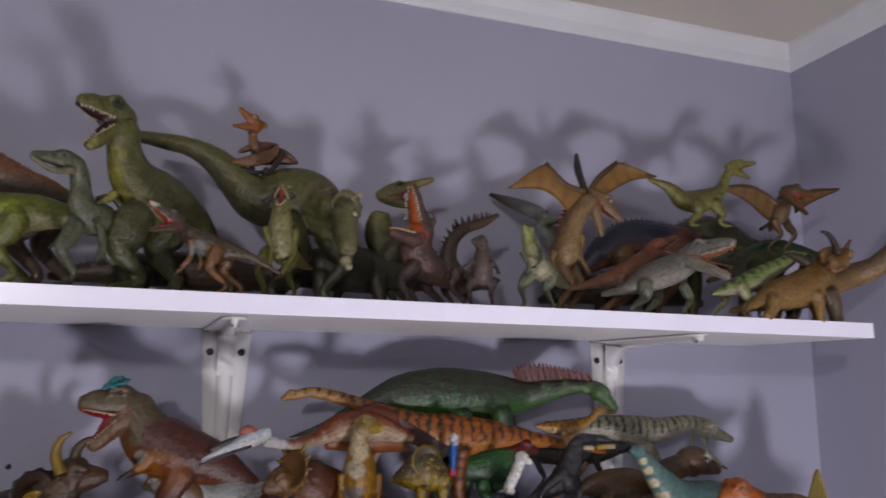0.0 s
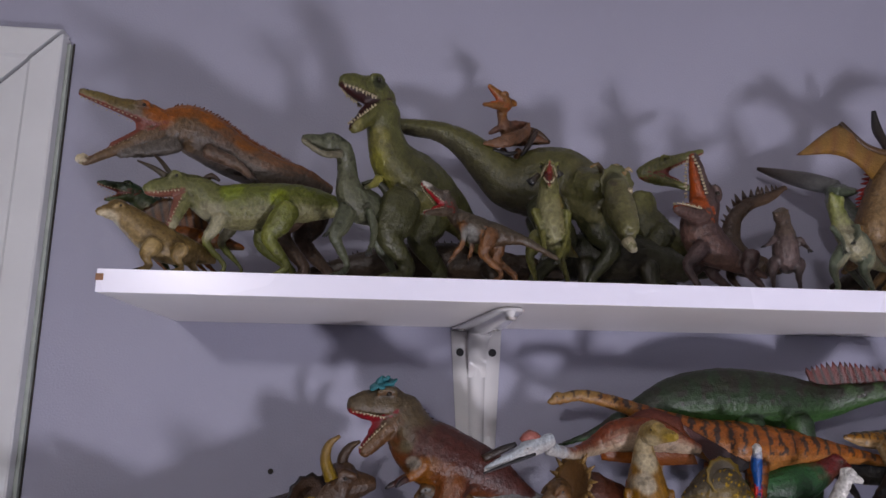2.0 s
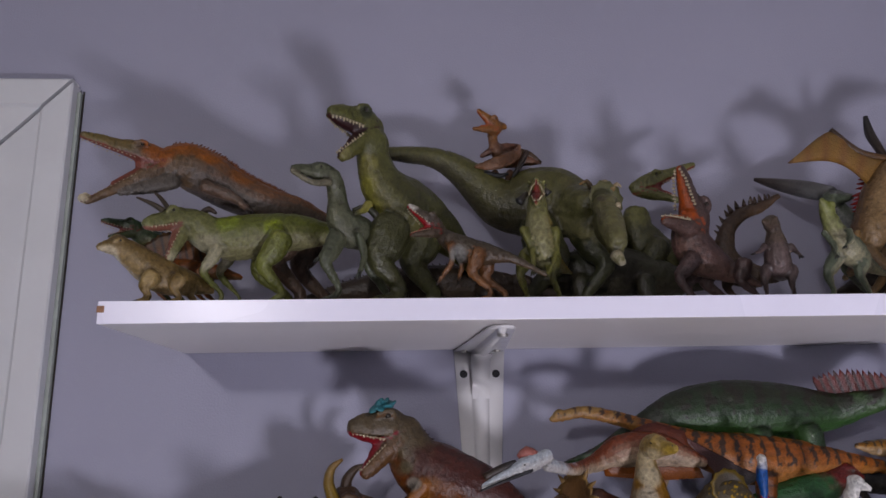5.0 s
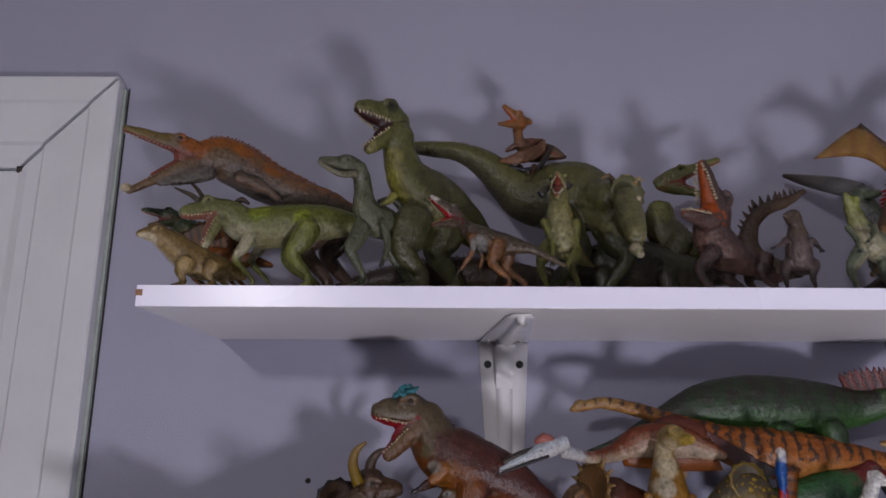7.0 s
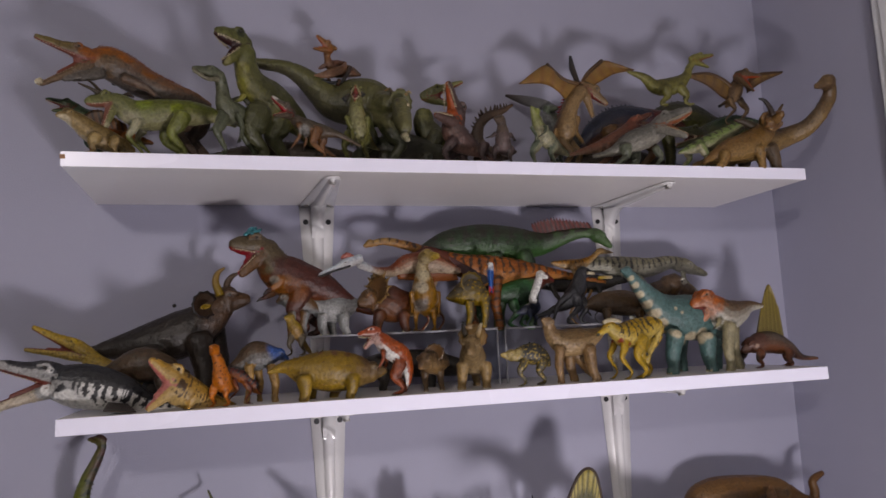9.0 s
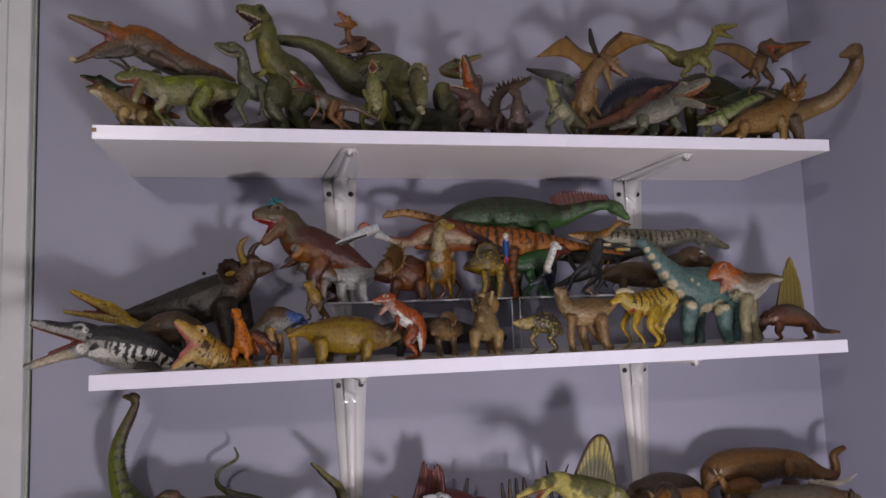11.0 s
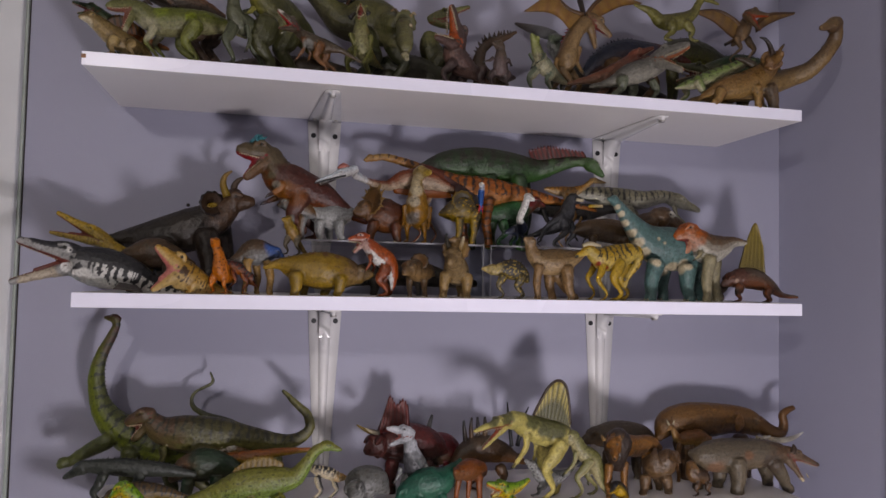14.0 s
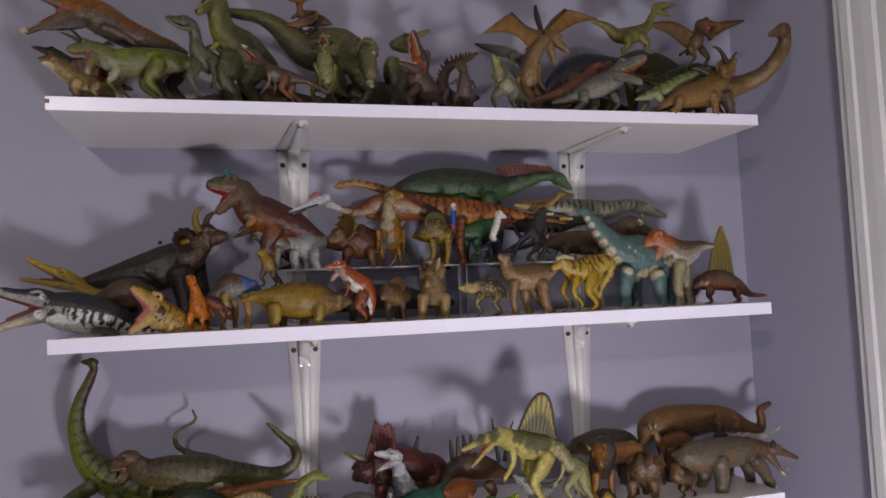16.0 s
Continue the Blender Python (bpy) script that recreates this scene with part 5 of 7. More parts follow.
figure("sauropod_figurine", "tan brown long-necked toy sauropod, neck raised", (1.177, -0.23, 1.95),
       spine=[(-16.5,0,1.1,0.3),(-12.5,0,2.1,0.9),(-7.8,0,3.5,2.1),(-2.4,0,5,2.6),(3.8,0,6.8,1.9),(6.9,-2,8,1.6),(8.6,-4,10.2,1.4),(10.2,-5,13.1,1.3),(9.8,-6,15.2,1.1)],
       head=((9.7,-6,16),(5.5,-7,14.2),None,1.4),
       legs=[(-0.9,-1.7,3.9,1.4,-0.2,-1.9,0),(-7.4,1.7,2.7,1.3,-7.8,1.9,0),(-4.2,1.7,3.3,1.4,-4.5,1.9,0)],
       paint=dict(back=(0.095,0.06,0.03),belly=(0.22,0.145,0.065),head=(0.10,0.06,0.03),line=-0.05,leg=(0.09,0.06,0.035)),
       voxel=0.2,
       leg_style="column")
# four added filler bodies, coloured near black to keep gaps between rows in shade
figure("crocodile_figurine", "near-black filler toy crocodile behind the front row", (0.3, -0.13, 1.95),
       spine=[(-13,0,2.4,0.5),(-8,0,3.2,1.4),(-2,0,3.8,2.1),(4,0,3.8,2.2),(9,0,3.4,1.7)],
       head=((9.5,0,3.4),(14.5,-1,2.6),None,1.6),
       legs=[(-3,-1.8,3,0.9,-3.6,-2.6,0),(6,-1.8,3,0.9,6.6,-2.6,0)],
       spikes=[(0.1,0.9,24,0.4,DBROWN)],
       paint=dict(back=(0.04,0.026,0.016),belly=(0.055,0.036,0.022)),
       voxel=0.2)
figure("ankylosaur_figurine", "near-black filler toy armoured dinosaur in the back row", (0.5, -0.11, 1.95),
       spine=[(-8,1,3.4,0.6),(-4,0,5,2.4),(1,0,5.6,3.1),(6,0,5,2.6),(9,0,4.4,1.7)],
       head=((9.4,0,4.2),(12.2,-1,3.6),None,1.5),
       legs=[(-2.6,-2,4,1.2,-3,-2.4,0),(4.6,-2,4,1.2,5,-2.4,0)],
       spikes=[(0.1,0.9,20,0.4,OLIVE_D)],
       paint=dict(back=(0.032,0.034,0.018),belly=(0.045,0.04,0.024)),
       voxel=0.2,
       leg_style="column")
figure("iguanodon_figurine", "near-black filler toy dinosaur body in the back row", (0.915, -0.075, 1.95),
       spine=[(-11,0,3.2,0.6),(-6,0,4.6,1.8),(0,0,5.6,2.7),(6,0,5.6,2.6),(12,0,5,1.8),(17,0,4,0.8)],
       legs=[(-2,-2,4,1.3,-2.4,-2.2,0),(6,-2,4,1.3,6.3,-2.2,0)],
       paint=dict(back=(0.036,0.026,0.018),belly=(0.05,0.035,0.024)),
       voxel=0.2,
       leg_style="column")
figure("sauropod_figurine", "near-black filler toy dinosaur body under the riser", (0.5, -0.1, 1.595),
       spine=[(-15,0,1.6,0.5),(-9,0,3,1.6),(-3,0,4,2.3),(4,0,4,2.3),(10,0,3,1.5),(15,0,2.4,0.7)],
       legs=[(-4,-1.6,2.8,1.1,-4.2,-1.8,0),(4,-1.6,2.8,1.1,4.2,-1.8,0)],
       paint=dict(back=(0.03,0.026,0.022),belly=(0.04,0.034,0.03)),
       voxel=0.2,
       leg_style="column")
figure("mosasaur_figurine", "black and white toy marine reptile with gaping jaws", (0.097, -0.2, 1.595),
       spine=[(4.8,2,-0.0,0.39),(0.4,1,1.2,1.34),(-2.5,0,2.6,2.36),(-5.6,0,3.4,3.01),(-8.2,0,3.9,3.09),(-10.0,-0.5,4.3,2.69)],
       head=((-10.4,-0.5,4.5),(-18.3,-3,7.3),(-19.3,-3,1.6),2.18),
       fins=[([(-4.3,0,1.7),(-2.3,0,1.1)],[(-4.2,-6,0.6),(-0.1,-6,0.2)],BLACK,DBROWN,{'thick':0.5})],
       paint=dict(back=BLACK,belly=WHITE,head=(0.022,0.022,0.026),line=-0.2,hard=True,stripe=(BLACK,13,0.5,-0.95),mouth=(0.14,0.04,0.03)),
       voxel=0.16,
       patches=[(-9.6,-2,2.0,1.74,WHITE),(-7.5,-3,1.3,1.27,WHITE),(-11.7,-2,3.8,0.91,WHITE),(-11.4,-2,6.3,0.41,WHITE),(-11.2,-3,6.2,0.16,BLACK),(-15.4,-3,1.7,2.68,(0.42,0.36,0.28)),(-17.4,-3,6.8,1.16,(0.28,0.27,0.26))],
       fang=0.28)
figure("plesiosaur_figurine", "yellow toy marine reptile with narrow open jaws", (0.068, -0.135, 1.595),
       spine=[(6.4,0,2.5,0.6),(1.2,0,4.6,1.1),(-2.6,0,6.1,1.2),(-5.1,0,7.4,1.3)],
       head=((-5.8,0,8.1),(-12.9,0,12.4),(-13.9,0,9.6),1.4),
       legs=[(-0.5,-0.9,4.7,0.7,-0.1,-1,0)],
       paint=dict(back=(0.30,0.19,0.02),belly=(0.40,0.32,0.14),head=(0.32,0.21,0.03)),
       voxel=0.13,
       teeth=False)
figure("torosaurus_figurine", "dark brown horned toy dinosaur with spotted frill", (0.107, -0.11, 1.595),
       spine=[(-10.8,0,8.2,0.5),(-6.9,0,8.8,1.5),(-2.1,0,9.3,2.9),(3.2,0,10.5,3.7),(7.3,0,12.7,3),(9.5,0,14.7,2.2)],
       head=((9.9,0,15.4),(13.7,0,15.9),None,2.4),
       legs=[(-0.4,-2.4,7.8,2,-0.9,-2.7,0),(6.3,-2.4,9.4,2.1,7.1,-2.7,0),(-3,2.4,7,1.7,-4,2.7,0),(8.2,2.4,11.3,1.9,9.3,2.7,0)],
       horns=[([(9.5,-2,16.4,0.68),(8.8,-2,18.4,0.57),(9.1,-2,19.9,0.42),(10.2,-2,20.8,0.16)],OCHRE, TAN),([(10.6,0,16.6,0.69),(10.5,0,18.4,0.58),(11.3,0,19.6,0.42),(12.3,0,20.1,0.16)],DBROWN, UMBER)],
       frills=[((6.8,-3,14.9),(0.75,-0.6,0.1),(-0.25,-0.1,1),2.9,2.1,DBROWN,BLACK,0,BLACK),((7.3,-4.2,14.6),(0.6,-0.8,0.0),(-0.3,0,1),0.9,0.4,OCHRE,OCHRE,0,BLACK)],
       paint=dict(back=(0.02,0.014,0.01),belly=(0.024,0.016,0.011),head=(0.07,0.037,0.018),line=0.3),
       voxel=0.2,
       leg_style="column")
figure("turtle_figurine", "dark brown toy armoured reptile lying low", (0.076, -0.16, 1.595),
       spine=[(-5,0,4.4,0.4),(-1.7,0,5.6,1.7),(1.7,0,6.3,2.6),(5.1,0,5.3,2)],
       head=((5.5,0,5.3),(8.1,0,4.7),None,1.2),
       legs=[(-0.8,-1.7,4.2,0.9,-1.3,-1.9,0),(4.2,-1.7,4,0.9,4.6,-1.9,0)],
       paint=dict(back=UMBER,belly=DBROWN,spots=(MUD,0.35)),
       voxel=0.2,
       leg_style="column")
figure("crocodile_figurine", "yellow striped toy reptile with wide pink mouth", (0.182, -0.235, 1.595),
       spine=[(4.0,2,-0.1,0.38),(1.3,1,0.5,1.23),(-1.2,0,1.6,2.06),(-3.3,-1,2.9,2.4)],
       head=((-4.0,-1.5,3.4),(-6.9,-3,6.8),(-7.3,-4,0.8),2.11),
       legs=[(-1.4,-1.7,1.6,0.8,-1.8,-1.9,0)],
       spikes=[(0.4,0.95,8,0.35,DBROWN)],
       paint=dict(back=(0.32,0.19,0.05),belly=(0.42,0.30,0.13),stripe=((0.05,0.025,0.01),16,0.35,-0.5),mouth=(0.42,0.16,0.14)),
       voxel=0.2,
       teeth=False)
figure("raptor_figurine", "small orange toy raptor standing upright", (0.208, -0.24, 1.595),
       spine=[(1.6,4,2.1,0.3),(0.4,2,2.5,0.9),(-0.3,0,3.6,1.4),(-0.6,0,5.7,1),(-1.1,0,7.4,0.7)],
       head=((-1.2,0,7.7),(-1.7,-2,8.4),None,0.9),
       legs=[(-1.3,0,2.7,0.7,-1.5,0,0),(0.5,0,2.7,0.7,0.5,0,0)],
       paint=dict(back=ORANGE,belly=ORANGE,spots=(MAROON,0.42),head=ORANGE),
       voxel=0.16)
figure("gallimimus_figurine", "grey brown toy dinosaur with tan legs", (0.25, -0.2, 1.595),
       spine=[(-3.8,0,4.9,0.4),(-2.1,0,5.7,1.1),(0.1,0,6.7,2.2),(2.2,0,6.8,1.7),(3.4,0,6.8,1)],
       head=((3.4,0,6.8),(4.9,0,6.1),None,1),
       legs=[(-0.7,-1.4,5.2,0.7,-1.1,-1.6,0),(2.5,-1.4,5,0.8,2.9,-1.6,0),(0.5,1.4,5.1,0.7,0.8,1.6,0)],
       paint=dict(back=UMBER,belly=GREY,head=(0.06,0.11,0.30),leg=TAN),
       voxel=0.16,
       leg_style="column")
figure("scelidosaur_figurine", "dark ribbed small toy reptile lying on the shelf", (0.223, -0.215, 1.595),
       spine=[(-2.7,0,5.3,0.4),(-1.1,0,4.8,0.7),(1,0,3.9,0.9),(2.7,0,2.5,0.7)],
       head=((2.5,0,2),(3.7,0,1.2),None,0.5),
       legs=[(-0.2,-0.6,3.5,0.4,-0.6,-0.7,0),(1.4,-0.6,3,0.5,1.8,-0.7,0)],
       paint=dict(back=MAROON,belly=RUST,stripe=(BLACK,10,0.4,-0.4)),
       voxel=0.13)
figure("ankylosaur_figurine", "mustard yellow spotted toy ankylosaur", (0.344, -0.225, 1.595),
       spine=[(-7.5,0,4.3,0.3),(-5,0,4.9,1),(-2,0,4.3,2.4),(1.9,0,4,3.1),(5.5,0,3.7,2.5),(7.3,0,3.4,1.6)],
       head=((7.4,0,3.4),(9.8,0,3.7),None,1.6),
       legs=[(-2.5,-2,3,1.2,-2.6,-2.2,0),(4.4,-2,2.7,1.1,4,-2.2,0),(-1.2,2,2.5,1,-1.1,2.2,0),(2.8,2,2.8,1.1,2.2,2.2,0)],
       spikes=[(0.1,0.9,14,0.35,OCHRE)],
       paint=dict(back=(0.20,0.125,0.018),belly=(0.24,0.155,0.028),spots=((0.10,0.05,0.02),0.5),head=(0.13,0.08,0.04),leg=(0.20,0.13,0.025)),
       voxel=0.2,
       leg_style="column",
       patches=[(7,0,6.0,1.3,(0.085,0.05,0.025)),(8.5,0,4.2,1.4,(0.13,0.085,0.04)),(2,0,6.8,0.5,(0.12,0.05,0.02)),(4,0,6.4,0.4,(0.12,0.05,0.02)),(0,0,6.9,0.4,(0.12,0.05,0.02))])
figure("raptor_figurine", "orange and white toy raptor with open mouth", (0.458, -0.235, 1.595),
       spine=[(1.6,0,1.2,0.3),(1.6,0,3.6,0.9),(0.6,0,5.7,1.6),(-1.2,0,7.1,1.5),(-2.7,0,8.6,1.1)],
       head=((-3.1,0,9.1),(-5.7,0,9.1),(-5,0,7.2),1.2),
       legs=[(0.3,-1,4.6,1,0.1,-1.1,0),(1,1,4.1,0.9,1.2,1.1,0)],
       arms=[(-2.3,-1,6.5,0.4,-2.9,-1.1,4.3),(-1.6,1,6,0.4,-1.7,1.1,3.8)],
       paint=dict(back=(0.28,0.065,0.02),belly=WHITE,head=(0.26,0.055,0.02),leg=(0.16,0.04,0.015),hard=True,line=0.1),
       voxel=0.16)
figure("protoceratops_figurine", "small brown striped toy horned dinosaur", (0.532, -0.215, 1.595),
       spine=[(2.4,4,3.8,0.4),(1.2,3,4.3,1.3),(-1.1,0,4.4,1.9),(-2.7,-2,4.7,1.4)],
       head=((-2.7,-2,4.7),(-4.3,-4,4),None,1.5),
       legs=[(-2.6,0,3.5,0.7,-2.5,0,0),(-0.2,0,3.4,0.7,0.1,0,0)],
       frills=[((-1.1,-1,5.9),(-0.5,-0.85,0.1),(0.2,0.1,1),1.6,1.4,BROWN,UMBER,0,BLACK)],
       paint=dict(back=(0.09,0.055,0.028),belly=(0.19,0.12,0.055),stripe=((0.03,0.02,0.012),8,0.35,-0.2)),
       voxel=0.16,
       leg_style="column")
figure("triceratops_figurine", "tan toy horned dinosaur facing forward", (0.596, -0.22, 1.595),
       spine=[(2.1,8,3.6,0.5),(0.8,5,4.1,1.8),(-0.9,1,4.6,2.5),(-1.9,-2,5.9,2)],
       head=((-2.3,-3,6.5),(-3.7,-6,5.8),None,1.9),
       legs=[(-3.2,-1,3.7,1.1,-3.6,-1,0),(0.5,-1,3.5,1.1,0.5,-1,0),(1.1,6,3.1,1,1.2,6,0)],
       horns=[([(-3.1,-3,8.2,0.45),(-3.8,-4,9.3,0.35),(-4.1,-5,10.3,0.2)],MUD,BLACK),([(-1.3,-3,8.1,0.45),(-1.2,-4,9.2,0.35),(-1.2,-5,10,0.2)],TAN,CREAM)],
       frills=[((-1.8,-2,8),(-0.15,-1,0.15),(0,0.15,1),2.3,2.1,TAN,BROWN,0,BLACK)],
       paint=dict(back=(0.17,0.11,0.045),belly=(0.30,0.22,0.12),head=(0.17,0.115,0.055),leg=(0.20,0.135,0.06)),
       voxel=0.16,
       leg_style="column")
figure("gastonia_figurine", "black and yellow spotted small toy dinosaur", (0.679, -0.235, 1.595),
       spine=[(2.8,0,3,0.4),(1.9,0,4,1.2),(0.1,0,4.9,1.8),(-1.8,0,4.9,1.3),(-3,0,4.7,0.9)],
       head=((-3.2,0,4.7),(-5.3,0,5),None,1),
       legs=[(1.3,-1.1,3.6,0.8,1,-1.3,0),(-1.9,-1.1,3.7,0.7,-2.3,-1.3,0),(2.1,1.1,3.6,0.8,2.2,1.3,0)],
       spikes=[(0.2,0.9,8,0.35,BLACK)],
       paint=dict(back=(0.02,0.018,0.014),belly=(0.06,0.045,0.02),line=0.5,spots=((0.30,0.22,0.06),0.26),head=(0.34,0.27,0.12),leg=(0.05,0.04,0.02)),
       voxel=0.16)
figure("iguanodon_figurine", "tan brown toy dinosaur with raised head", (0.758, -0.23, 1.595),
       spine=[(5.7,0,8.6,0.4),(3.8,0,7.5,1.2),(1.1,0,6.6,2.2),(-1.9,0,6.5,2.2),(-3.9,0,7.6,1.4),(-4.5,0,8.9,1)],
       head=((-4.5,0,9.3),(-5.9,-1,10.3),None,1.2),
       legs=[(1.6,-1.5,5.2,1.2,2.5,-1.6,0),(-3.5,-1.5,5.4,0.9,-3.7,-1.6,0),(-0.5,1.5,4.8,1.1,0.2,1.6,0),(0.5,1.5,5.2,1.1,4.3,1.6,0)],
       paint=dict(back=(0.13,0.08,0.035),belly=(0.34,0.24,0.13),head=(0.16,0.10,0.05),leg=(0.17,0.105,0.05),line=0.1),
       voxel=0.16,
       leg_style="column")
figure("parasaurolophus_figurine", "yellow and black striped crested toy dinosaur", (0.868, -0.235, 1.595),
       spine=[(2.4,1,2.2,0.19),(3.2,1,4.3,0.43),(4.6,1,6.4,0.73),(4.6,0.5,8.3,1.01),(2.9,0,8.5,1.63),(0.5,0,7.7,2.2),(-2.2,-0.5,7.2,2.22),(-4.0,-1,7.6,1.55),(-5.1,-1.2,8.3,1.08)],
       head=((-5.3,-1.2,8.7),(-8.4,-2,7.4),None,0.89),
       legs=[(0.1,-1.8,6.4,1.17,-0.3,-1.8,0),(-3.1,-1.7,5.9,0.75,-2.8,-1.7,0),(-3.2,1.5,6.2,0.67,-3.9,1.5,0),(2.9,1.6,6.5,1.07,2.7,1.6,0)],
       horns=[([(-6.8,-1.5,9.3,0.37),(-5.4,-1.4,9.7,0.42),(-3.4,-1.2,9.4,0.28)],CREAM, CREAM)],
       paint=dict(back=(0.36,0.23,0.035),belly=(0.44,0.33,0.10),stripe=((0.03,0.022,0.012),13,0.36,-0.4),leg=(0.30,0.20,0.035),line=-0.1),
       voxel=0.16,
       patches=[(-4.0,-2,6.3,0.42,(0.25,0.04,0.015)),(-2.5,-2,5.6,0.33,(0.25,0.04,0.015)),(-8.1,-2,7.3,0.42,(0.02,0.018,0.012)),(-5.6,-1.5,8.5,0.65,(0.46,0.36,0.13))])
figure("brachiosaur_figurine", "teal and cream long-necked toy sauropod", (0.993, -0.17, 1.595),
       spine=[(13.4,2,4.6,0.53),(10.6,1,7.1,1.68),(6.9,0,8.7,3.21),(2.9,0,9.6,4.12),(-1.0,0,10.3,3.79),(-4.0,-0.5,11.8,2.74),(-6.4,-1,13.9,1.92),(-8.5,-1.5,16.0,1.3),(-10.1,-2,17.6,0.95)],
       head=((-10.4,-2,18.0),(-12.4,-3,18.3),None,1.0),
       legs=[(-3.0,-3.4,6.6,1.69,-4.1,-3.4,0),(3.5,-3.2,5.8,1.71,4.0,-3.2,0),(2.4,3,6.7,1.57,2.1,3,0),(10.4,3,6.4,1.49,9.6,3,0)],
       paint=dict(back=(0.075,0.135,0.128),belly=(0.085,0.15,0.14),head=(0.085,0.15,0.145),leg=(0.062,0.115,0.108),line=0.3),
       voxel=0.2,
       leg_style="column",
       patches=[(-10.2,-1.8,16.9,0.5,CREAM),(-9.4,-1.6,15.7,0.6,CREAM),(-8.4,-1.4,14.0,0.7,CREAM),(-7.1,-1.2,12.3,0.85,CREAM),(-5.7,-1,10.5,1.01,CREAM),(-4.4,-1,8.7,1.11,CREAM),(-3.5,-1,6.9,0.81,CREAM),(1.1,-1.5,5.9,1.32,CREAM),(2.9,-1.5,6.7,1.02,CREAM),(-2.1,-1.5,11.4,0.35,CREAM),(-1.0,-1.5,10.6,0.3,CREAM)])
figure("tyrannosaur_figurine", "orange headed toy tyrannosaur with white belly", (1.088, -0.2, 1.595),
       spine=[(6.2,0,11.2,0.5),(3.5,0,11.2,1.1),(1,0,10.3,2.2),(-1.8,0,9.8,2.9),(-3.6,0,11.1,2.4),(-5,0,12.2,1.9)],
       head=((-4.8,0,12.4),(-8.2,0,11.6),(-6.7,0,9.1),2.1),
       legs=[(-2.4,-1.9,7.7,1.3,-3.1,-2.1,0),(0.8,1.9,7.6,1.5,1.8,2.1,0)],
       arms=[(-4.4,-1.9,8.9,0.5,-5.4,-2.1,7.8),(-3.3,1.9,8.3,0.4,-3.9,2.1,6.8)],
       paint=dict(back=(0.10,0.06,0.03),belly=(0.42,0.40,0.34),head=(0.34,0.085,0.014),leg=(0.22,0.195,0.12),line=0.05),
       voxel=0.2,
       deep=True,
       teeth=False,
       leg_style="column")
figure("dimetrodon_figurine", "red brown toy sail-backed reptile with yellow sail", (1.195, -0.19, 1.595),
       spine=[(7.6,0,1.1,0.3),(4.1,0,1.5,0.6),(1.2,0,3.3,1.4),(-2,0,4.4,2),(-4.7,0,4.6,1.9),(-6.3,0,4.2,1.5)],
       head=((-6.3,0,4.2),(-8.6,0,3.2),None,1.6),
       legs=[(0.5,-1.3,2.5,0.9,0.5,-1.5,0),(-5.7,-1.3,2.8,0.9,-6,-1.5,0),(2,1.3,2.5,0.8,2.3,1.5,0),(-7.3,1.3,2.9,0.8,-7.9,1.5,0)],
       fins=[([(-5.4,0,5.2),(-2.7,0,5.1),(0.4,0,5.0)],[(-3.8,0,10.9),(-1.6,0,15.2),(0.1,0,10.8)],(0.12,0.095,0.03),(0.25,0.19,0.045),{'thick': 0.4,'ribs': 6,'ribc': (0.13,0.1,0.03)})],
       paint=dict(back=(0.085,0.062,0.045),belly=(0.14,0.05,0.02),head=(0.07,0.028,0.018),leg=(0.11,0.04,0.018)),
       voxel=0.16,
       patches=[(-6.4,-1.5,4.0,0.46,(0.36,0.26,0.2)),(-7.6,-1.5,1.9,1.12,DBROWN)])
figure("daspletosaur_figurine", "maroon toy tyrannosaur with yellow flank, roaring", (0.336, -0.14, 1.689),
       spine=[(10.4,0,3.3,0.4),(6.5,0,5.3,1.3),(2.3,0,7.7,2.6),(-1.9,0,9.1,3.4),(-4.7,0,10.9,3),(-5.9,0,12.9,2.3),(-6.5,0,14.1,2.1)],
       head=((-7.2,-0.5,13.8),(-11.6,-2,14.4),(-10.6,-2,10.2),2.35),
       legs=[(-1,-1.6,7,1.7,-1.2,-2.2,0),(1.3,1.8,6.4,1.8,1.6,2.2,0)],
       arms=[(-4.3,-2.2,9,1,-5.7,-2.4,7.6),(-3.8,2.2,8.5,0.9,-6.6,2.4,6.6)],
       horns=[([(1.8,-2,9.4,0.4),(3.7,-2,10.3,0.4),(5.2,-2,10.9,0.25)],DBROWN,BLACK)],
       spikes=[(0.72,1.0,12,0.35,DBROWN)],
       paint=dict(back=(0.06,0.016,0.011),belly=(0.17,0.052,0.012),head=(0.08,0.058,0.03),leg=(0.06,0.02,0.012),line=0.7,mouth=(0.20,0.018,0.024)),
       voxel=0.2,
       deep=True,
       patches=[(-4.1,-1.5,7.7,2.07,(0.19,0.07,0.012)),(-1.8,-1.5,7.1,1.87,(0.14,0.045,0.011)),(-5.3,-1.5,9.0,0.72,(0.24,0.21,0.17)),(-6.0,-1.5,10.6,0.72,(0.09,0.07,0.036))],
       fang=0.4)
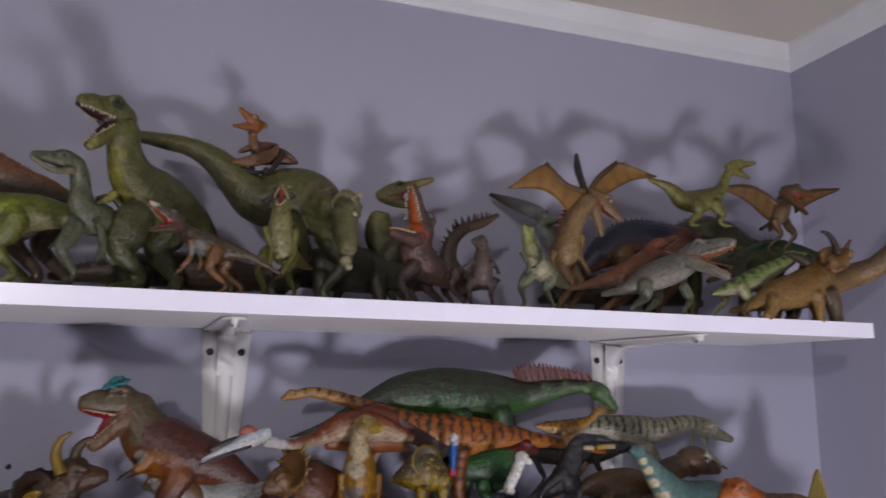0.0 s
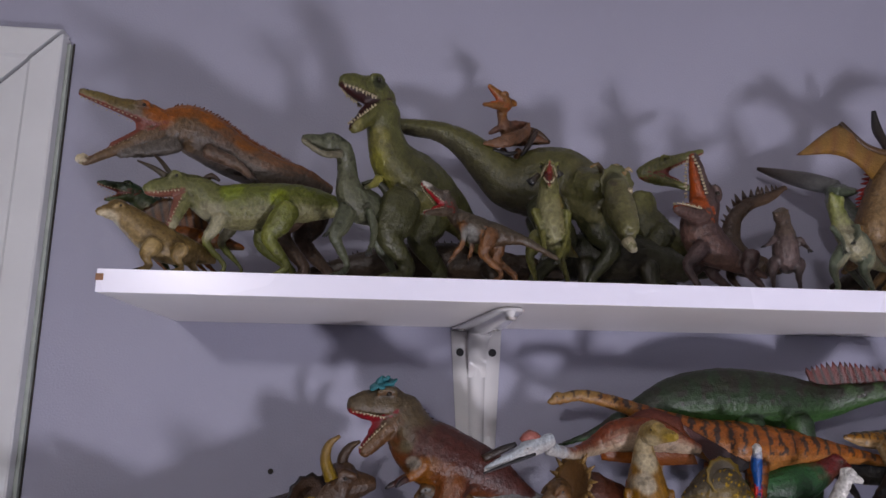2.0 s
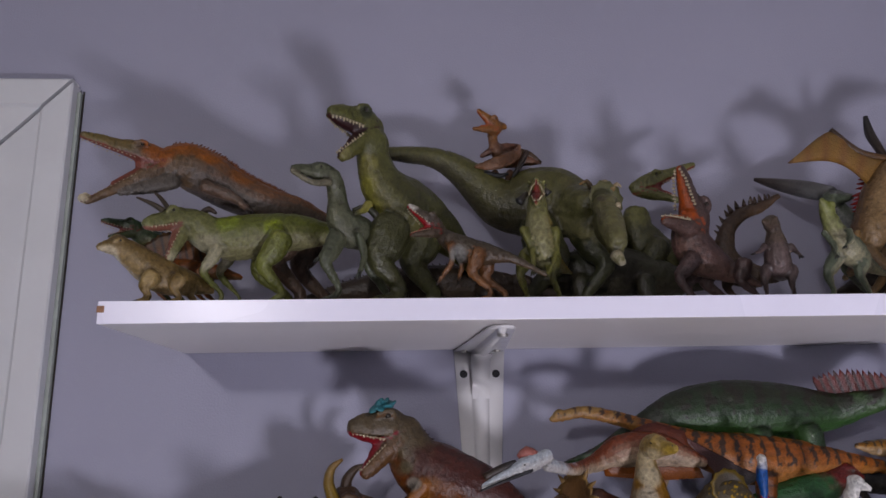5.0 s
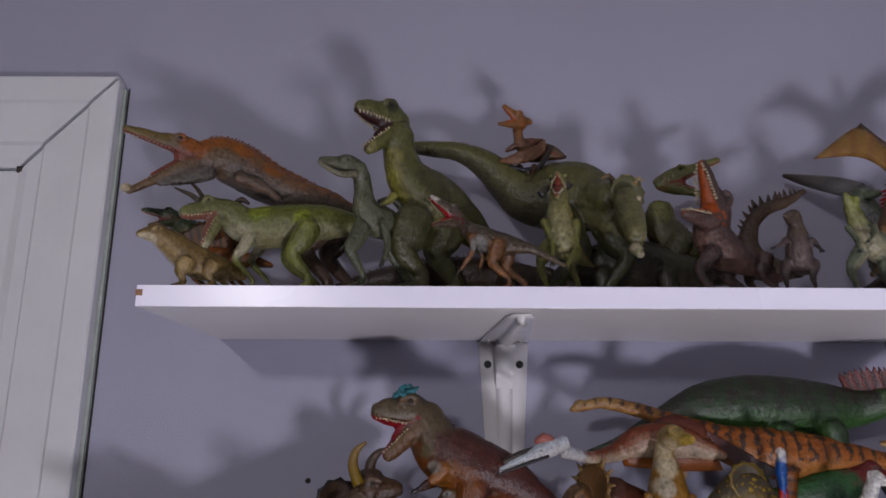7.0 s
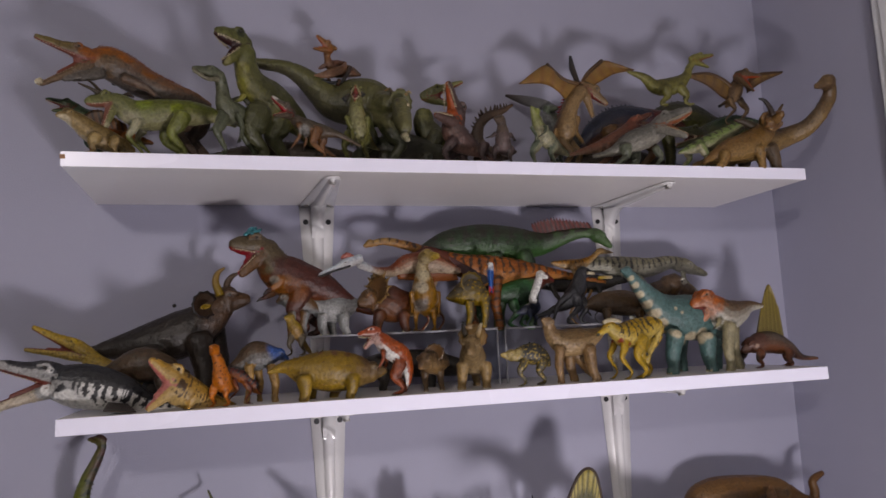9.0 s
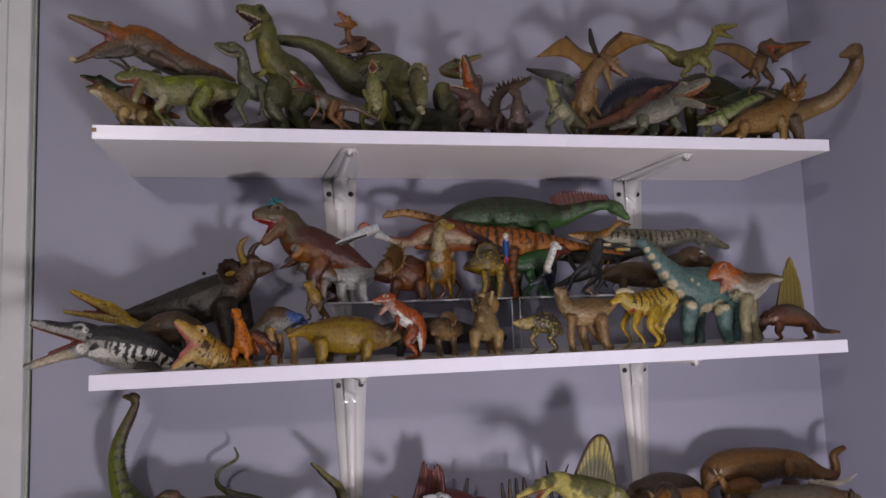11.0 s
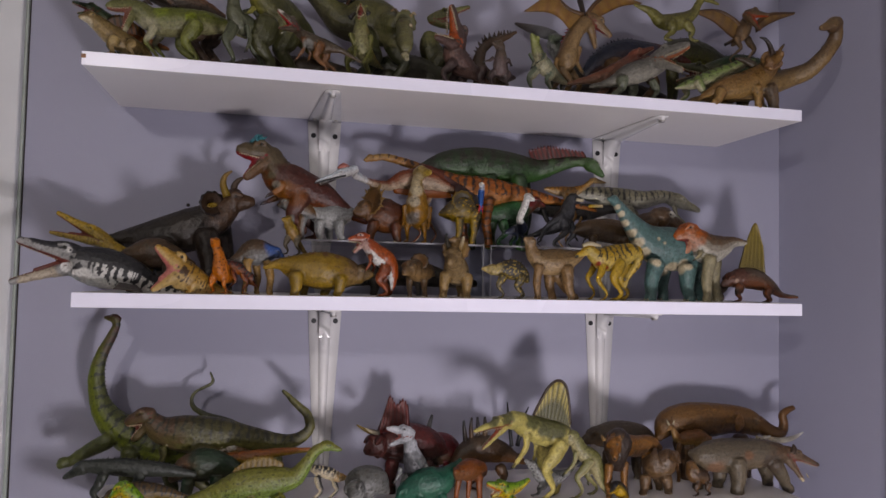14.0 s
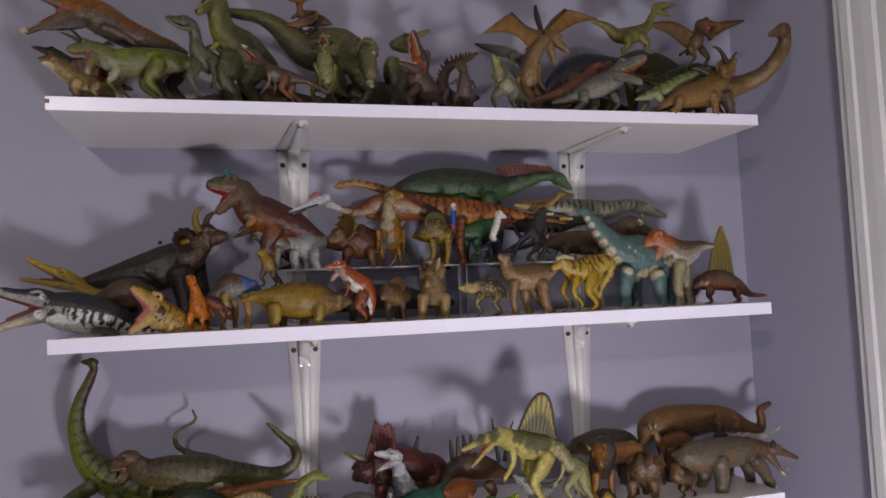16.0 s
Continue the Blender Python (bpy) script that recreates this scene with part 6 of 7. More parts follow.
figure("azhdarchid_figurine", "white and rust toy pterosaur with pink crest", (0.5, -0.12, 1.689),
       spine=[(9.9,0,10.2,0.6),(5.2,0,11.6,1.8),(1.1,0,11.6,1.8),(-2,0,10.4,1),(-5.7,-5,10.1,0.6),(-8.8,-8,10.8,0.7)],
       head=((-9.5,-9,11.3),(-15.4,-10,9.0),None,0.85),
       legs=[(3.6,-1.1,10.3,0.8,2.7,-1.3,0),(6.2,1.1,10.2,0.8,6.3,1.3,0)],
       horns=[([(-10.0,-9,11.6,0.5),(-10.9,-9,12.0,0.6),(-11.7,-9,11.5,0.3)],PINK,PINK),([(-10.5,-9.6,10.4,0.2),(-15.6,-10.6,8.7,0.1)],BLACK,BLACK)],
       fins=[([(8,0,13.6),(3.8,0,14.4),(-1.5,0,10.9)],[(9.8,0,8.6),(4.6,0,8.5),(-1,0,9)],MAROON,RUST,{'thick':0.2,'bow':0.4}),([(6.9,0,13.6),(8.9,0,11.7)],[(16.2,0,8.5),(12.9,0,7)],MAROON,BLACK,{'thick':0.2})],
       paint=dict(back=(0.17,0.045,0.02),belly=(0.42,0.33,0.24),head=(0.42,0.46,0.50),line=-0.1),
       voxel=0.16,
       teeth=False)
figure("apatosaur_figurine", "orange toy sauropod with dark tiger stripes", (0.644, -0.1, 1.689),
       spine=[(24.8,0,7.7,0.3),(18.9,0,8.8,0.6),(13.7,0,9.6,1.1),(7.9,0,10.1,2.1),(2.3,0,10.3,2.8),(-2.3,0,11.1,2.3),(-6.1,0,12.5,1.5),(-9.7,0,13.9,1),(-13.3,0,15.1,0.8),(-16.8,0,15.8,0.7),(-19.1,0,15.5,0.6)],
       head=((-19.3,0,15.5),(-20.7,0,15),None,0.8),
       legs=[(2.4,-1.8,8.5,1.2,2.5,-2,0),(-2.2,-1.8,8.6,1.1,-2,-2,0),(3.9,1.8,8.4,1.1,4.4,2,0),(-1.1,1.8,8.6,1,-0.9,2,0)],
       paint=dict(back=(0.28,0.088,0.02),belly=(0.34,0.16,0.06),stripe=((0.035,0.016,0.01),30,0.36,-0.4),rings=True,head=TAN,leg=(0.16,0.055,0.016),line=0.2),
       voxel=0.2,
       leg_style="column")
figure("amargasaurus_figurine", "green toy dinosaur with dark back and red crest", (0.678, -0.07, 1.689),
       spine=[(-22.5,0,10.1,0.2),(-18.1,0,11.5,0.6),(-13.2,0,13.7,1.5),(-8,0,15.3,2.9),(-1.8,0,15.8,3.5),(4.8,0,15.5,3.2),(10,0,15.5,2.2),(13.5,-2,16.3,1.4),(16.5,-4,16.9,1),(18.6,-5,16.6,0.9)],
       head=((18.8,-5,16.5),(21,-7,13.9),None,1.4),
       legs=[(-0.1,-2.3,12.7,1.6,0.1,-2.5,0),(5.7,-2.3,13,1.6,6.2,-2.5,0),(-1.7,2.3,12.7,1.5,-2.2,2.5,0),(8.3,2.3,12.9,1.4,8.3,2.5,0)],
       fins=[([(9.1,0,17.2),(13.5,-2,17.4),(18.6,-5,17.3)],[(8.3,0,19.2),(11.7,-2,19.9),(17.8,-5,18.7)],(0.085,0.02,0.015),(0.15,0.025,0.02),{'thick':0.25,'ribs':12,'ribc':(0.02,0.012,0.01),'ragged':0.3})],
       paint=dict(back=(0.018,0.036,0.014),belly=(0.045,0.105,0.03),head=(0.055,0.095,0.038),line=0.35,stripe=((0.02,0.018,0.011),15,0.6,-0.1)),
       voxel=0.2,
       leg_style="column",
       patches=[(-12,-2.5,15.5,1.2,(0.022,0.03,0.014)),(-9,-2.5,17.6,1.4,(0.022,0.03,0.014)),(-6,-2.5,18.6,1.2,(0.022,0.03,0.014)),(-3.5,-2.5,17,1.0,(0.022,0.03,0.014)),(-1,-2.5,19,1.3,(0.022,0.03,0.014)),(2,-2.5,17.6,1.1,(0.022,0.03,0.014)),(5,-2.5,18.2,1.2,(0.022,0.03,0.014)),(8,-2.5,16.8,0.9,(0.022,0.03,0.014)),(10.5,-2.5,16.4,0.7,(0.022,0.03,0.014))])
figure("sauropod_figurine", "pale grey toy dinosaur with slender neck", (0.382, -0.14, 1.689),
       spine=[(5.6,0,3.6,0.3),(3.4,0,4.8,1),(0.5,0,4.4,2.3),(-2.1,0,4.5,2),(-3.5,0,5.5,1.2),(-4.2,0,6.5,0.8)],
       head=((-4.1,0,6.6),(-4.9,0,7.2),None,0.9),
       legs=[(0.9,-1.5,2.9,1,1.3,-1.7,0),(-2.5,-1.5,2.8,0.9,-2.3,-1.7,0),(-0.5,1.5,2.8,0.9,-0.4,1.7,0)],
       spikes=[(0.3,0.9,10,0.25,GREY)],
       paint=dict(back=GREY,belly=(0.36,0.36,0.35)),
       voxel=0.16,
       leg_style="column")
figure("styracosaur_figurine", "red brown toy dinosaur with spiked frill", (0.483, -0.13, 1.689),
       spine=[(4.4,0,4.1,0.5),(2.3,0,4.7,1.9),(-0.2,0,4.7,3.1),(-2.6,0,5.3,2.8),(-4.1,0,5.6,2.1)],
       head=((-4.2,-1,5.5),(-6.5,-2,4.9),None,1.9),
       legs=[(0.8,-2,2.9,1.1,1.1,-2.2,0),(-3.2,-2,3,1.1,-3.8,-2.2,0)],
       frills=[((-3.1,-2,7.1),(-0.8,-0.6,0.15),(0.15,0,1),2.3,2.5,BROWN,TAN,9,TAN)],
       paint=dict(back=(0.07,0.024,0.014),belly=(0.13,0.05,0.02),head=(0.13,0.075,0.035)),
       voxel=0.2,
       leg_style="column")
figure("oviraptor_figurine", "orange toy oviraptor with white neck standing upright", (0.533, -0.15, 1.689),
       spine=[(1.4,5,2.8,0.5),(0.5,3,3.6,1.2),(-0.5,0,5.4,2.5),(-0.6,0,7.9,2.1),(-0.7,0,10.4,1.2),(-0.4,0,11.9,1)],
       head=((-0.8,-2,12.1),(0.8,-5,12),None,1.3),
       legs=[(-2.1,0,4,0.9,-2.2,0,0),(1,0,3.9,0.9,1,0,0)],
       arms=[(-3,-1,6.4,0.5,-3.3,-2,2.9),(1.6,-1,6.2,0.5,1.2,-2,2.7)],
       paint=dict(back=(0.22,0.11,0.018),belly=(0.21,0.11,0.024),head=(0.30,0.22,0.085),leg=(0.17,0.085,0.018),line=0.3),
       voxel=0.16,
       patches=[(-0.9,-2,9.2,1.28,(0.42,0.36,0.24)),(-1.0,-3,10.9,1.06,(0.4,0.33,0.2)),(-1.5,-3,7.2,1.16,(0.38,0.33,0.24)),(-1.5,-4,4.2,1.15,(0.13,0.11,0.09)),(0.5,-5,12.0,0.84,(0.34,0.24,0.06))])
figure("stegosaur_figurine", "grey and yellow toy dinosaur with mottled back", (0.602, -0.14, 1.689),
       spine=[(-3.1,0,5.4,0.4),(-1,0,5.9,1.8),(1.1,0,6.3,2.6),(2.9,0,5.5,1.8)],
       head=((2.7,-1,5.2),(3.2,-2,4.2),None,1.5),
       legs=[(0.2,-1.7,4.3,0.8,-0.3,-1.9,0),(2.9,-1.7,4.2,0.8,2.5,-1.9,0)],
       frills=[((0.7,-1,7.7),(0.2,-0.95,0.2),(0,0.1,1),2.1,1.9,MUD,OCHRE,0,TAN)],
       paint=dict(back=MUD,belly=OCHRE,spots=(YELLOW,0.42)),
       voxel=0.2,
       leg_style="column")
figure("compsognathus_figurine", "small mustard brown toy raptor", (0.319, -0.2, 1.66),
       spine=[(1.7,3,0.3,0.3),(0.3,1,2,0.6),(-0.6,0,3.8,1),(-1.3,0,4.9,0.9)],
       head=((-1.4,0,5.4),(-2.3,-1,5.8),None,0.9),
       legs=[(-1.3,0,2.9,0.6,-1.6,0,0),(0.3,0,2.8,0.6,0.4,0,0)],
       paint=dict(back=OCHRE,belly=TAN,head=OCHRE,leg=MUD),
       voxel=0.13)
figure("pachycephalosaur_figurine", "brown grey toy dinosaur beside the riser", (0.326, -0.15, 1.689),
       spine=[(2.7,0,3.9,0.4),(0.8,0,4.9,1.5),(-1,0,5.5,1.8),(-2.4,0,6,1.2)],
       head=((-2.4,0,6),(-3.8,0,5.6),None,1.2),
       legs=[(0.3,-1.2,3.5,0.8,0.2,-1.3,0),(-1.6,-1.2,3.6,0.8,-1.9,-1.3,0)],
       paint=dict(back=BROWN,belly=GREY),
       voxel=0.16,
       leg_style="column")
figure("edmontosaur_figurine", "green toy dinosaur with red wattled head", (0.705, -0.11, 1.689),
       spine=[(-6.9,0,5.5,0.5),(-3,0,6,1.4),(0.8,0,6.4,2.2),(3.6,0,7.4,1.6),(5.4,0,8.4,1.1)],
       head=((5.4,0,8.6),(7.6,0,8.2),None,1.2),
       legs=[(-1,-1.5,4.3,1,-1.7,-1.6,0),(1.8,1.5,4.3,0.9,1.9,1.6,0)],
       paint=dict(back=(0.02,0.085,0.024),belly=DGREEN,head=(0.10,0.012,0.012)),
       voxel=0.16)
figure("bird_figurine", "slender white-necked toy bird with navy body", (0.71, -0.15, 1.689),
       spine=[(-1.8,0,2.4,0.3),(-0.1,0,2.9,0.9),(1.1,-1,3.3,1.1),(-0.1,-3,4.7,0.7),(0.3,-4,6.5,0.7),(0.5,-5,8,0.7)],
       head=((0.5,-5,8.4),(1.5,-6,7.9),None,0.8),
       legs=[(0.1,-0.7,2.4,0.4,-0.3,-0.8,0),(1.4,0.7,2.4,0.5,1.8,0.8,0)],
       paint=dict(back=NAVY,belly=NAVY,head=WHITE,leg=NAVY),
       voxel=0.12,
       category="toy bird",
       patches=[(-0.1,-3,4.7,1.0,WHITE),(0.2,-4,6,0.95,WHITE),(0.5,-5,7.6,0.95,WHITE)])
figure("microraptor_figurine", "black toy feathered dinosaur with pale cheek", (0.784, -0.14, 1.689),
       spine=[(-5.7,0,1.4,0.3),(-1.8,0,2.8,0.7),(1.1,0,4.3,1.5),(2.9,0,6.4,1.6),(3.6,0,8.5,1.2)],
       head=((3.9,0,9),(6.1,0,9.2),None,1.3),
       legs=[(2.2,-1.1,4.8,1,0.3,-1.2,0),(3.9,1.1,4.8,1,4.2,1.2,0)],
       arms=[(1.7,-1.1,5.9,0.6,-2.4,-1.2,1.6),(4,1.1,6.3,0.5,5.4,1.2,2.1)],
       horns=[([(4.3,-1.5,9,0.3),(5.7,-1.5,8.9,0.3)],CREAM,CREAM)],
       paint=dict(back=BLACK,belly=(0.03,0.03,0.035)),
       voxel=0.16)
figure("ichthyosaur_figurine", "black toy marine reptile with gold marked fins", (0.812, -0.085, 1.689),
       spine=[(-11.7,0,8.6,0.4),(-6.1,0,8.2,1),(0.2,0,7.7,1.6),(6.6,0,7.6,1.6),(11.2,0,8.2,0.9)],
       head=((11.2,0,8.2),(13.8,0,7.9),None,0.9),
       legs=[(-2.8,-1,7.4,0.5,-3.2,-1.2,0),(6.6,-1,6.9,0.5,6.1,-1.2,0)],
       horns=[([(-5.1,-2,8.5,0.3),(-3.2,-2,8.7,0.35)],YELLOW,CREAM),([(6.3,-2,8.5,0.35),(9.1,-2,8.6,0.35)],YELLOW,CREAM)],
       paint=dict(back=BLACK,belly=(0.04,0.035,0.03)),
       voxel=0.16)
figure("boar_figurine", "smooth brown toy dinosaur with rounded back", (0.887, -0.13, 1.689),
       spine=[(-5.5,0,3.3,0.6),(-2.6,0,3.7,1.8),(2,0,3.6,2.4),(6,0,2.9,1.9)],
       head=((6.2,0,2.8),(8.5,0,2.1),None,1.5),
       legs=[(-2.2,-1.6,2.1,0.9,-2.5,-1.7,0),(4.2,-1.6,1.9,0.9,4.4,-1.7,0)],
       paint=dict(back=(0.085,0.048,0.02),belly=(0.05,0.03,0.016)),
       voxel=0.16,
       leg_style="column")
figure("nanuqsaurus_figurine", "grey white toy tyrannosaur with black tiger stripes", (0.946, -0.075, 1.689),
       spine=[(-13.5,0,11.6,0.4),(-9.4,0,11.4,0.9),(-4.8,0,11.2,1.6),(0.5,0,10.6,2.2),(5.5,0,10.6,1.9),(9.7,0,11.4,1.4),(12.3,0,11.4,1.2)],
       head=((12.3,0,11),(18.5,0,9),None,1.6),
       legs=[(1.4,-2,7.9,1.6,0.1,-2.3,0),(4.4,2,7.8,1.5,5,2.3,0)],
       arms=[(11.7,-2,9.3,0.5,14.6,-2.3,5.4),(12.5,2,9.2,0.5,15.7,2.3,5.8)],
       paint=dict(back=(0.19,0.175,0.115),belly=(0.36,0.35,0.29),line=0.2,stripe=((0.022,0.02,0.018),20,0.32,-0.5)),
       voxel=0.2)
figure("therizinosaur_figurine", "orange toy dinosaur with pale curved neck", (0.838, -0.1, 1.689),
       spine=[(-5.2,0,11.5,0.3),(-2.6,0,11.2,0.9),(0.5,0,11.2,1),(2.8,0,12.2,0.6),(4.3,0,13.3,0.5)],
       head=((4.6,0,13.6),(7.4,0,13.3),None,0.6),
       legs=[(-1.3,-0.7,10.3,0.6,-1.6,-0.7,0),(0.5,0.7,10.3,0.5,0.5,0.7,0)],
       paint=dict(back=(0.26,0.12,0.02),belly=(0.34,0.24,0.13),stripe=((0.05,0.025,0.012),12,0.3,0.1),head=TAN),
       voxel=0.13)
figure("pachycephalosaur_figurine", "dark brown dome-headed toy dinosaur", (0.967, -0.13, 1.689),
       spine=[(-3,0,4.6,0.6),(-0.1,0,5.1,1.7),(3,0,6.1,1.7)],
       head=((4.2,0,6.6),(9.2,0,5.4),None,2.2),
       legs=[(0.4,-1.1,3.4,1,-0.1,-1.2,0)],
       paint=dict(back=DBROWN,belly=BROWN,head=UMBER),
       voxel=0.16,
       patches=[(6.5,0,7.2,0.8,(0.5,0.48,0.42))])
# stands in for a tiny person figure, modelled with a bird's body
figure("tiny_person_figurine", "tiny red and blue toy person, shaped like a bird", (0.642, -0.165, 1.742),
       spine=[(-0.1,0,0.9,0.3),(-0.1,0,2.2,0.5),(-0.1,0,3.9,0.7),(0.1,0,5.1,0.5)],
       head=((0.1,0,5.3),(-0.7,-1,5),None,0.6),
       legs=[(-0.3,0,1.5,0.3,-0.5,0,0),(0.2,0,1.5,0.3,0.2,0,0)],
       paint=dict(back=BLUE,belly=BLUE,head=WHITE,leg=RED),
       voxel=0.12,
       category="toy bird")
figure("diplodocus_figurine", "green yellow toy sauropod rearing its long banded neck", (0.057, -0.09, 1.247),
       spine=[(15.1,0,7.2,0.6),(9,0,7.6,2.2),(4,0,8.7,3.3),(-1,0,11,2.9),(-4,0,13.9,2.1),(-5.4,0,17.2,1.5),(-5.8,0,20.5,1.3),(-5.2,0,23.8,1),(-3.7,0,27.1,0.8),(-2.9,0,29.1,0.6)],
       head=((-3,0,29.9),(-4.9,0,30.3),None,0.9),
       legs=[(-3.2,-2.1,10.1,1.4,-9.8,-2.4,6.3),(0.4,-2.1,8.1,1.6,0.3,-2.4,0),(6.3,2.1,7,1.8,6.5,2.4,0)],
       spikes=[(0.5,0.97,24,0.3,DBROWN)],
       paint=dict(back=(0.06,0.068,0.018),belly=(0.13,0.155,0.024),stripe=((0.018,0.022,0.01),20,0.36,-0.4),head=(0.05,0.02,0.015),line=-0.05,leg=(0.06,0.068,0.018)),
       voxel=0.2,
       leg_style="column")
figure("sauropod_figurine", "dark slender toy sauropod with whip tail", (0.199, -0.06, 1.247),
       spine=[(-2,0,20.6,0.2),(-1.6,0,18.7,0.3),(-4.4,0,17.1,0.3),(-4.9,0,15,0.4),(-2.7,0,13.1,0.6),(1.5,0,11.5,0.9),(5,0,8.4,1.9),(9,0,5.3,2.2)],
       head=((9.5,0,5.1),(11,0,3.2),None,1.2),
       legs=[(6,-1.5,6.4,1.2,6.2,-1.6,0),(9,1.5,4.8,1.2,9.6,1.6,0)],
       paint=dict(back=OLIVE_D,belly=OLIVE),
       voxel=0.16,
       leg_style="column")
figure("carcharodontosaur_figurine", "olive toy dinosaur with dark stripes and curled tail", (0.247, -0.12, 1.247),
       spine=[(5.8,0,18.1,0.3),(7.8,0,16.1,0.6),(10.1,0,13.8,0.8),(10.4,0,11.2,0.9),(7,0,9.3,1.3),(1.3,0,9.9,2),(-4.3,0,10.8,2.8),(-9.7,0,11.1,3.1),(-13.3,0,11.7,2.4),(-15.3,0,13.1,1.7)],
       head=((-15.7,0,13.8),(-19.2,0,13),(-18.4,0,10.4),1.8),
       legs=[(-6.9,-2,8.5,2.1,-6.2,-2.3,0),(-4.7,2,8.4,2.1,-3,2.2,0)],
       arms=[(-13.2,-2,9.1,0.7,-13.6,-2.2,6.8),(-11.9,2,9.1,0.6,-12.3,2.2,6.8)],
       paint=dict(back=(0.055,0.05,0.016),belly=(0.11,0.105,0.035),stripe=((0.02,0.02,0.01),24,0.36,-0.2),head=(0.075,0.042,0.024),mouth=(0.18,0.05,0.04)),
       voxel=0.2,
       deep=True,
       fang=0.6)
figure("crocodile_figurine", "dark grey long toy crocodile", (0.084, -0.19, 1.247),
       spine=[(8.9,0,6.1,0.4),(4.2,0,7,1.1),(-0.8,0,7.5,1.4),(-4.9,0,7.8,1.2),(-7.3,0,7.9,0.9)],
       head=((-7.2,0,7.9),(-10.3,0,6.3),None,1.1),
       legs=[(0.9,-0.9,6.4,0.8,1.1,-1,0),(-4.5,-0.9,6.6,0.8,-4.4,-1,0)],
       spikes=[(0.1,0.95,18,0.4,BLACK)],
       paint=dict(back=(0.02,0.024,0.02),belly=(0.036,0.04,0.03),line=0.3),
       voxel=0.16)
figure("kentrosaur_figurine", "brown and orange striped toy dinosaur low on the shelf", (0.11, -0.215, 1.247),
       spine=[(5.4,0,3.3,0.4),(1.2,0,4.2,1.3),(-2,0,4.1,1.9),(-4.8,0,3.8,1.3)],
       head=((-4.8,0,3.8),(-7.2,0,3),None,1.3),
       legs=[(0.5,-1.2,2.7,0.7,0.6,-1.4,0),(-3.6,-1.2,2.9,0.7,-3.6,-1.4,0)],
       paint=dict(back=(0.08,0.05,0.02),belly=(0.15,0.10,0.018),stripe=(BLACK,14,0.35,-0.3)),
       voxel=0.16)
figure("chameleon_figurine", "lime and yellow toy lizard with dark spots", (0.093, -0.23, 1.247),
       spine=[(1.6,0,2.3,0.4),(0,0,3.9,1),(-1.5,0,5.1,1.3)],
       head=((-1.5,0,5.4),(-3.6,0,3.9),(-3.2,0,3.2),1.3),
       legs=[(-0.4,-0.9,2.8,0.5,-0.3,-1,0)],
       paint=dict(back=LIME,belly=YELLOW,spots=(DGREEN,0.35)),
       voxel=0.13)
figure("ankylosaur_figurine", "dark green toy armoured dinosaur", (0.201, -0.16, 1.247),
       spine=[(5.3,0,4.6,0.6),(1.7,0,6.3,2),(-1.9,0,6.9,2.7),(-4.9,0,6.3,2)],
       head=((-4.9,0,6.1),(-7,0,4.6),None,1.6),
       legs=[(0.4,-1.7,4.7,1.1,0.8,-1.9,0),(-4,-1.7,4.5,1.1,-4.1,-1.9,0)],
       spikes=[(0.1,0.9,14,0.4,BROWN)],
       paint=dict(back=(0.012,0.028,0.013),belly=(0.03,0.032,0.015),head=(0.09,0.05,0.026)),
       voxel=0.2,
       leg_style="column")
figure("skull_cap_figurine", "white-headed small toy dinosaur", (0.242, -0.13, 1.247),
       spine=[(1.9,0,7.1,0.5),(0.1,0,7.9,1),(-2,0,9.1,1.1)],
       head=((-2.3,0,9.4),(-5.3,0,9.7),(-4.7,0,8.2),1.3),
       legs=[(-0.4,-0.7,7.1,0.6,-0.1,-0.8,0)],
       paint=dict(back=BROWN,belly=TAN,head=WHITE),
       voxel=0.13)
figure("baryonyx_figurine", "ochre toy dinosaur with ribbed back and long tail", (0.288, -0.15, 1.247),
       spine=[(7.6,0,8.6,0.3),(2,0,8.3,0.7),(-2.6,0,7.7,1.1),(-7.1,0,7.5,0.9)],
       head=((-7.3,0,7.5),(-8.9,0,7),None,0.8),
       legs=[(-2.6,-0.7,6.6,0.6,-2.4,-0.8,0)],
       paint=dict(back=RUST,belly=OCHRE),
       voxel=0.13)
figure("plateosaur_figurine", "yellow green spotted toy dinosaur with long raised neck", (0.288, -0.22, 1.247),
       spine=[(-12.3,0,2.8,0.7),(-8.6,0,3.5,1.6),(-4,0,4.9,2.5),(0.3,0,5.4,2.4),(3.8,0,5.9,1.6),(5.8,0,8.2,1),(6.9,0,9.8,0.9),(8.3,0,10.6,0.8)],
       head=((8.5,0,10.7),(11.2,0,10),None,0.9),
       legs=[(-3.1,-1.6,2.6,1.3,-3,-1.8,0),(1.3,-1.6,2.9,1.3,1.8,-1.8,0)],
       paint=dict(back=(0.15,0.15,0.03),belly=(0.16,0.22,0.055),spots=((0.03,0.028,0.012),0.42)),
       voxel=0.16,
       fins=[([(-6.2,0,5.4),(-1.5,0,6.3),(2.3,0,6.2)],[(-5.5,0,7.5),(-3.4,0,8.9),(-0.5,0,9.3),(2.1,0,8.2)],(0.14,0.11,0.03),(0.2,0.125,0.03),{'thick': 0.4,'ribs': 10,'ribc': (0.11,0.075,0.02),'ragged': 0.12})])
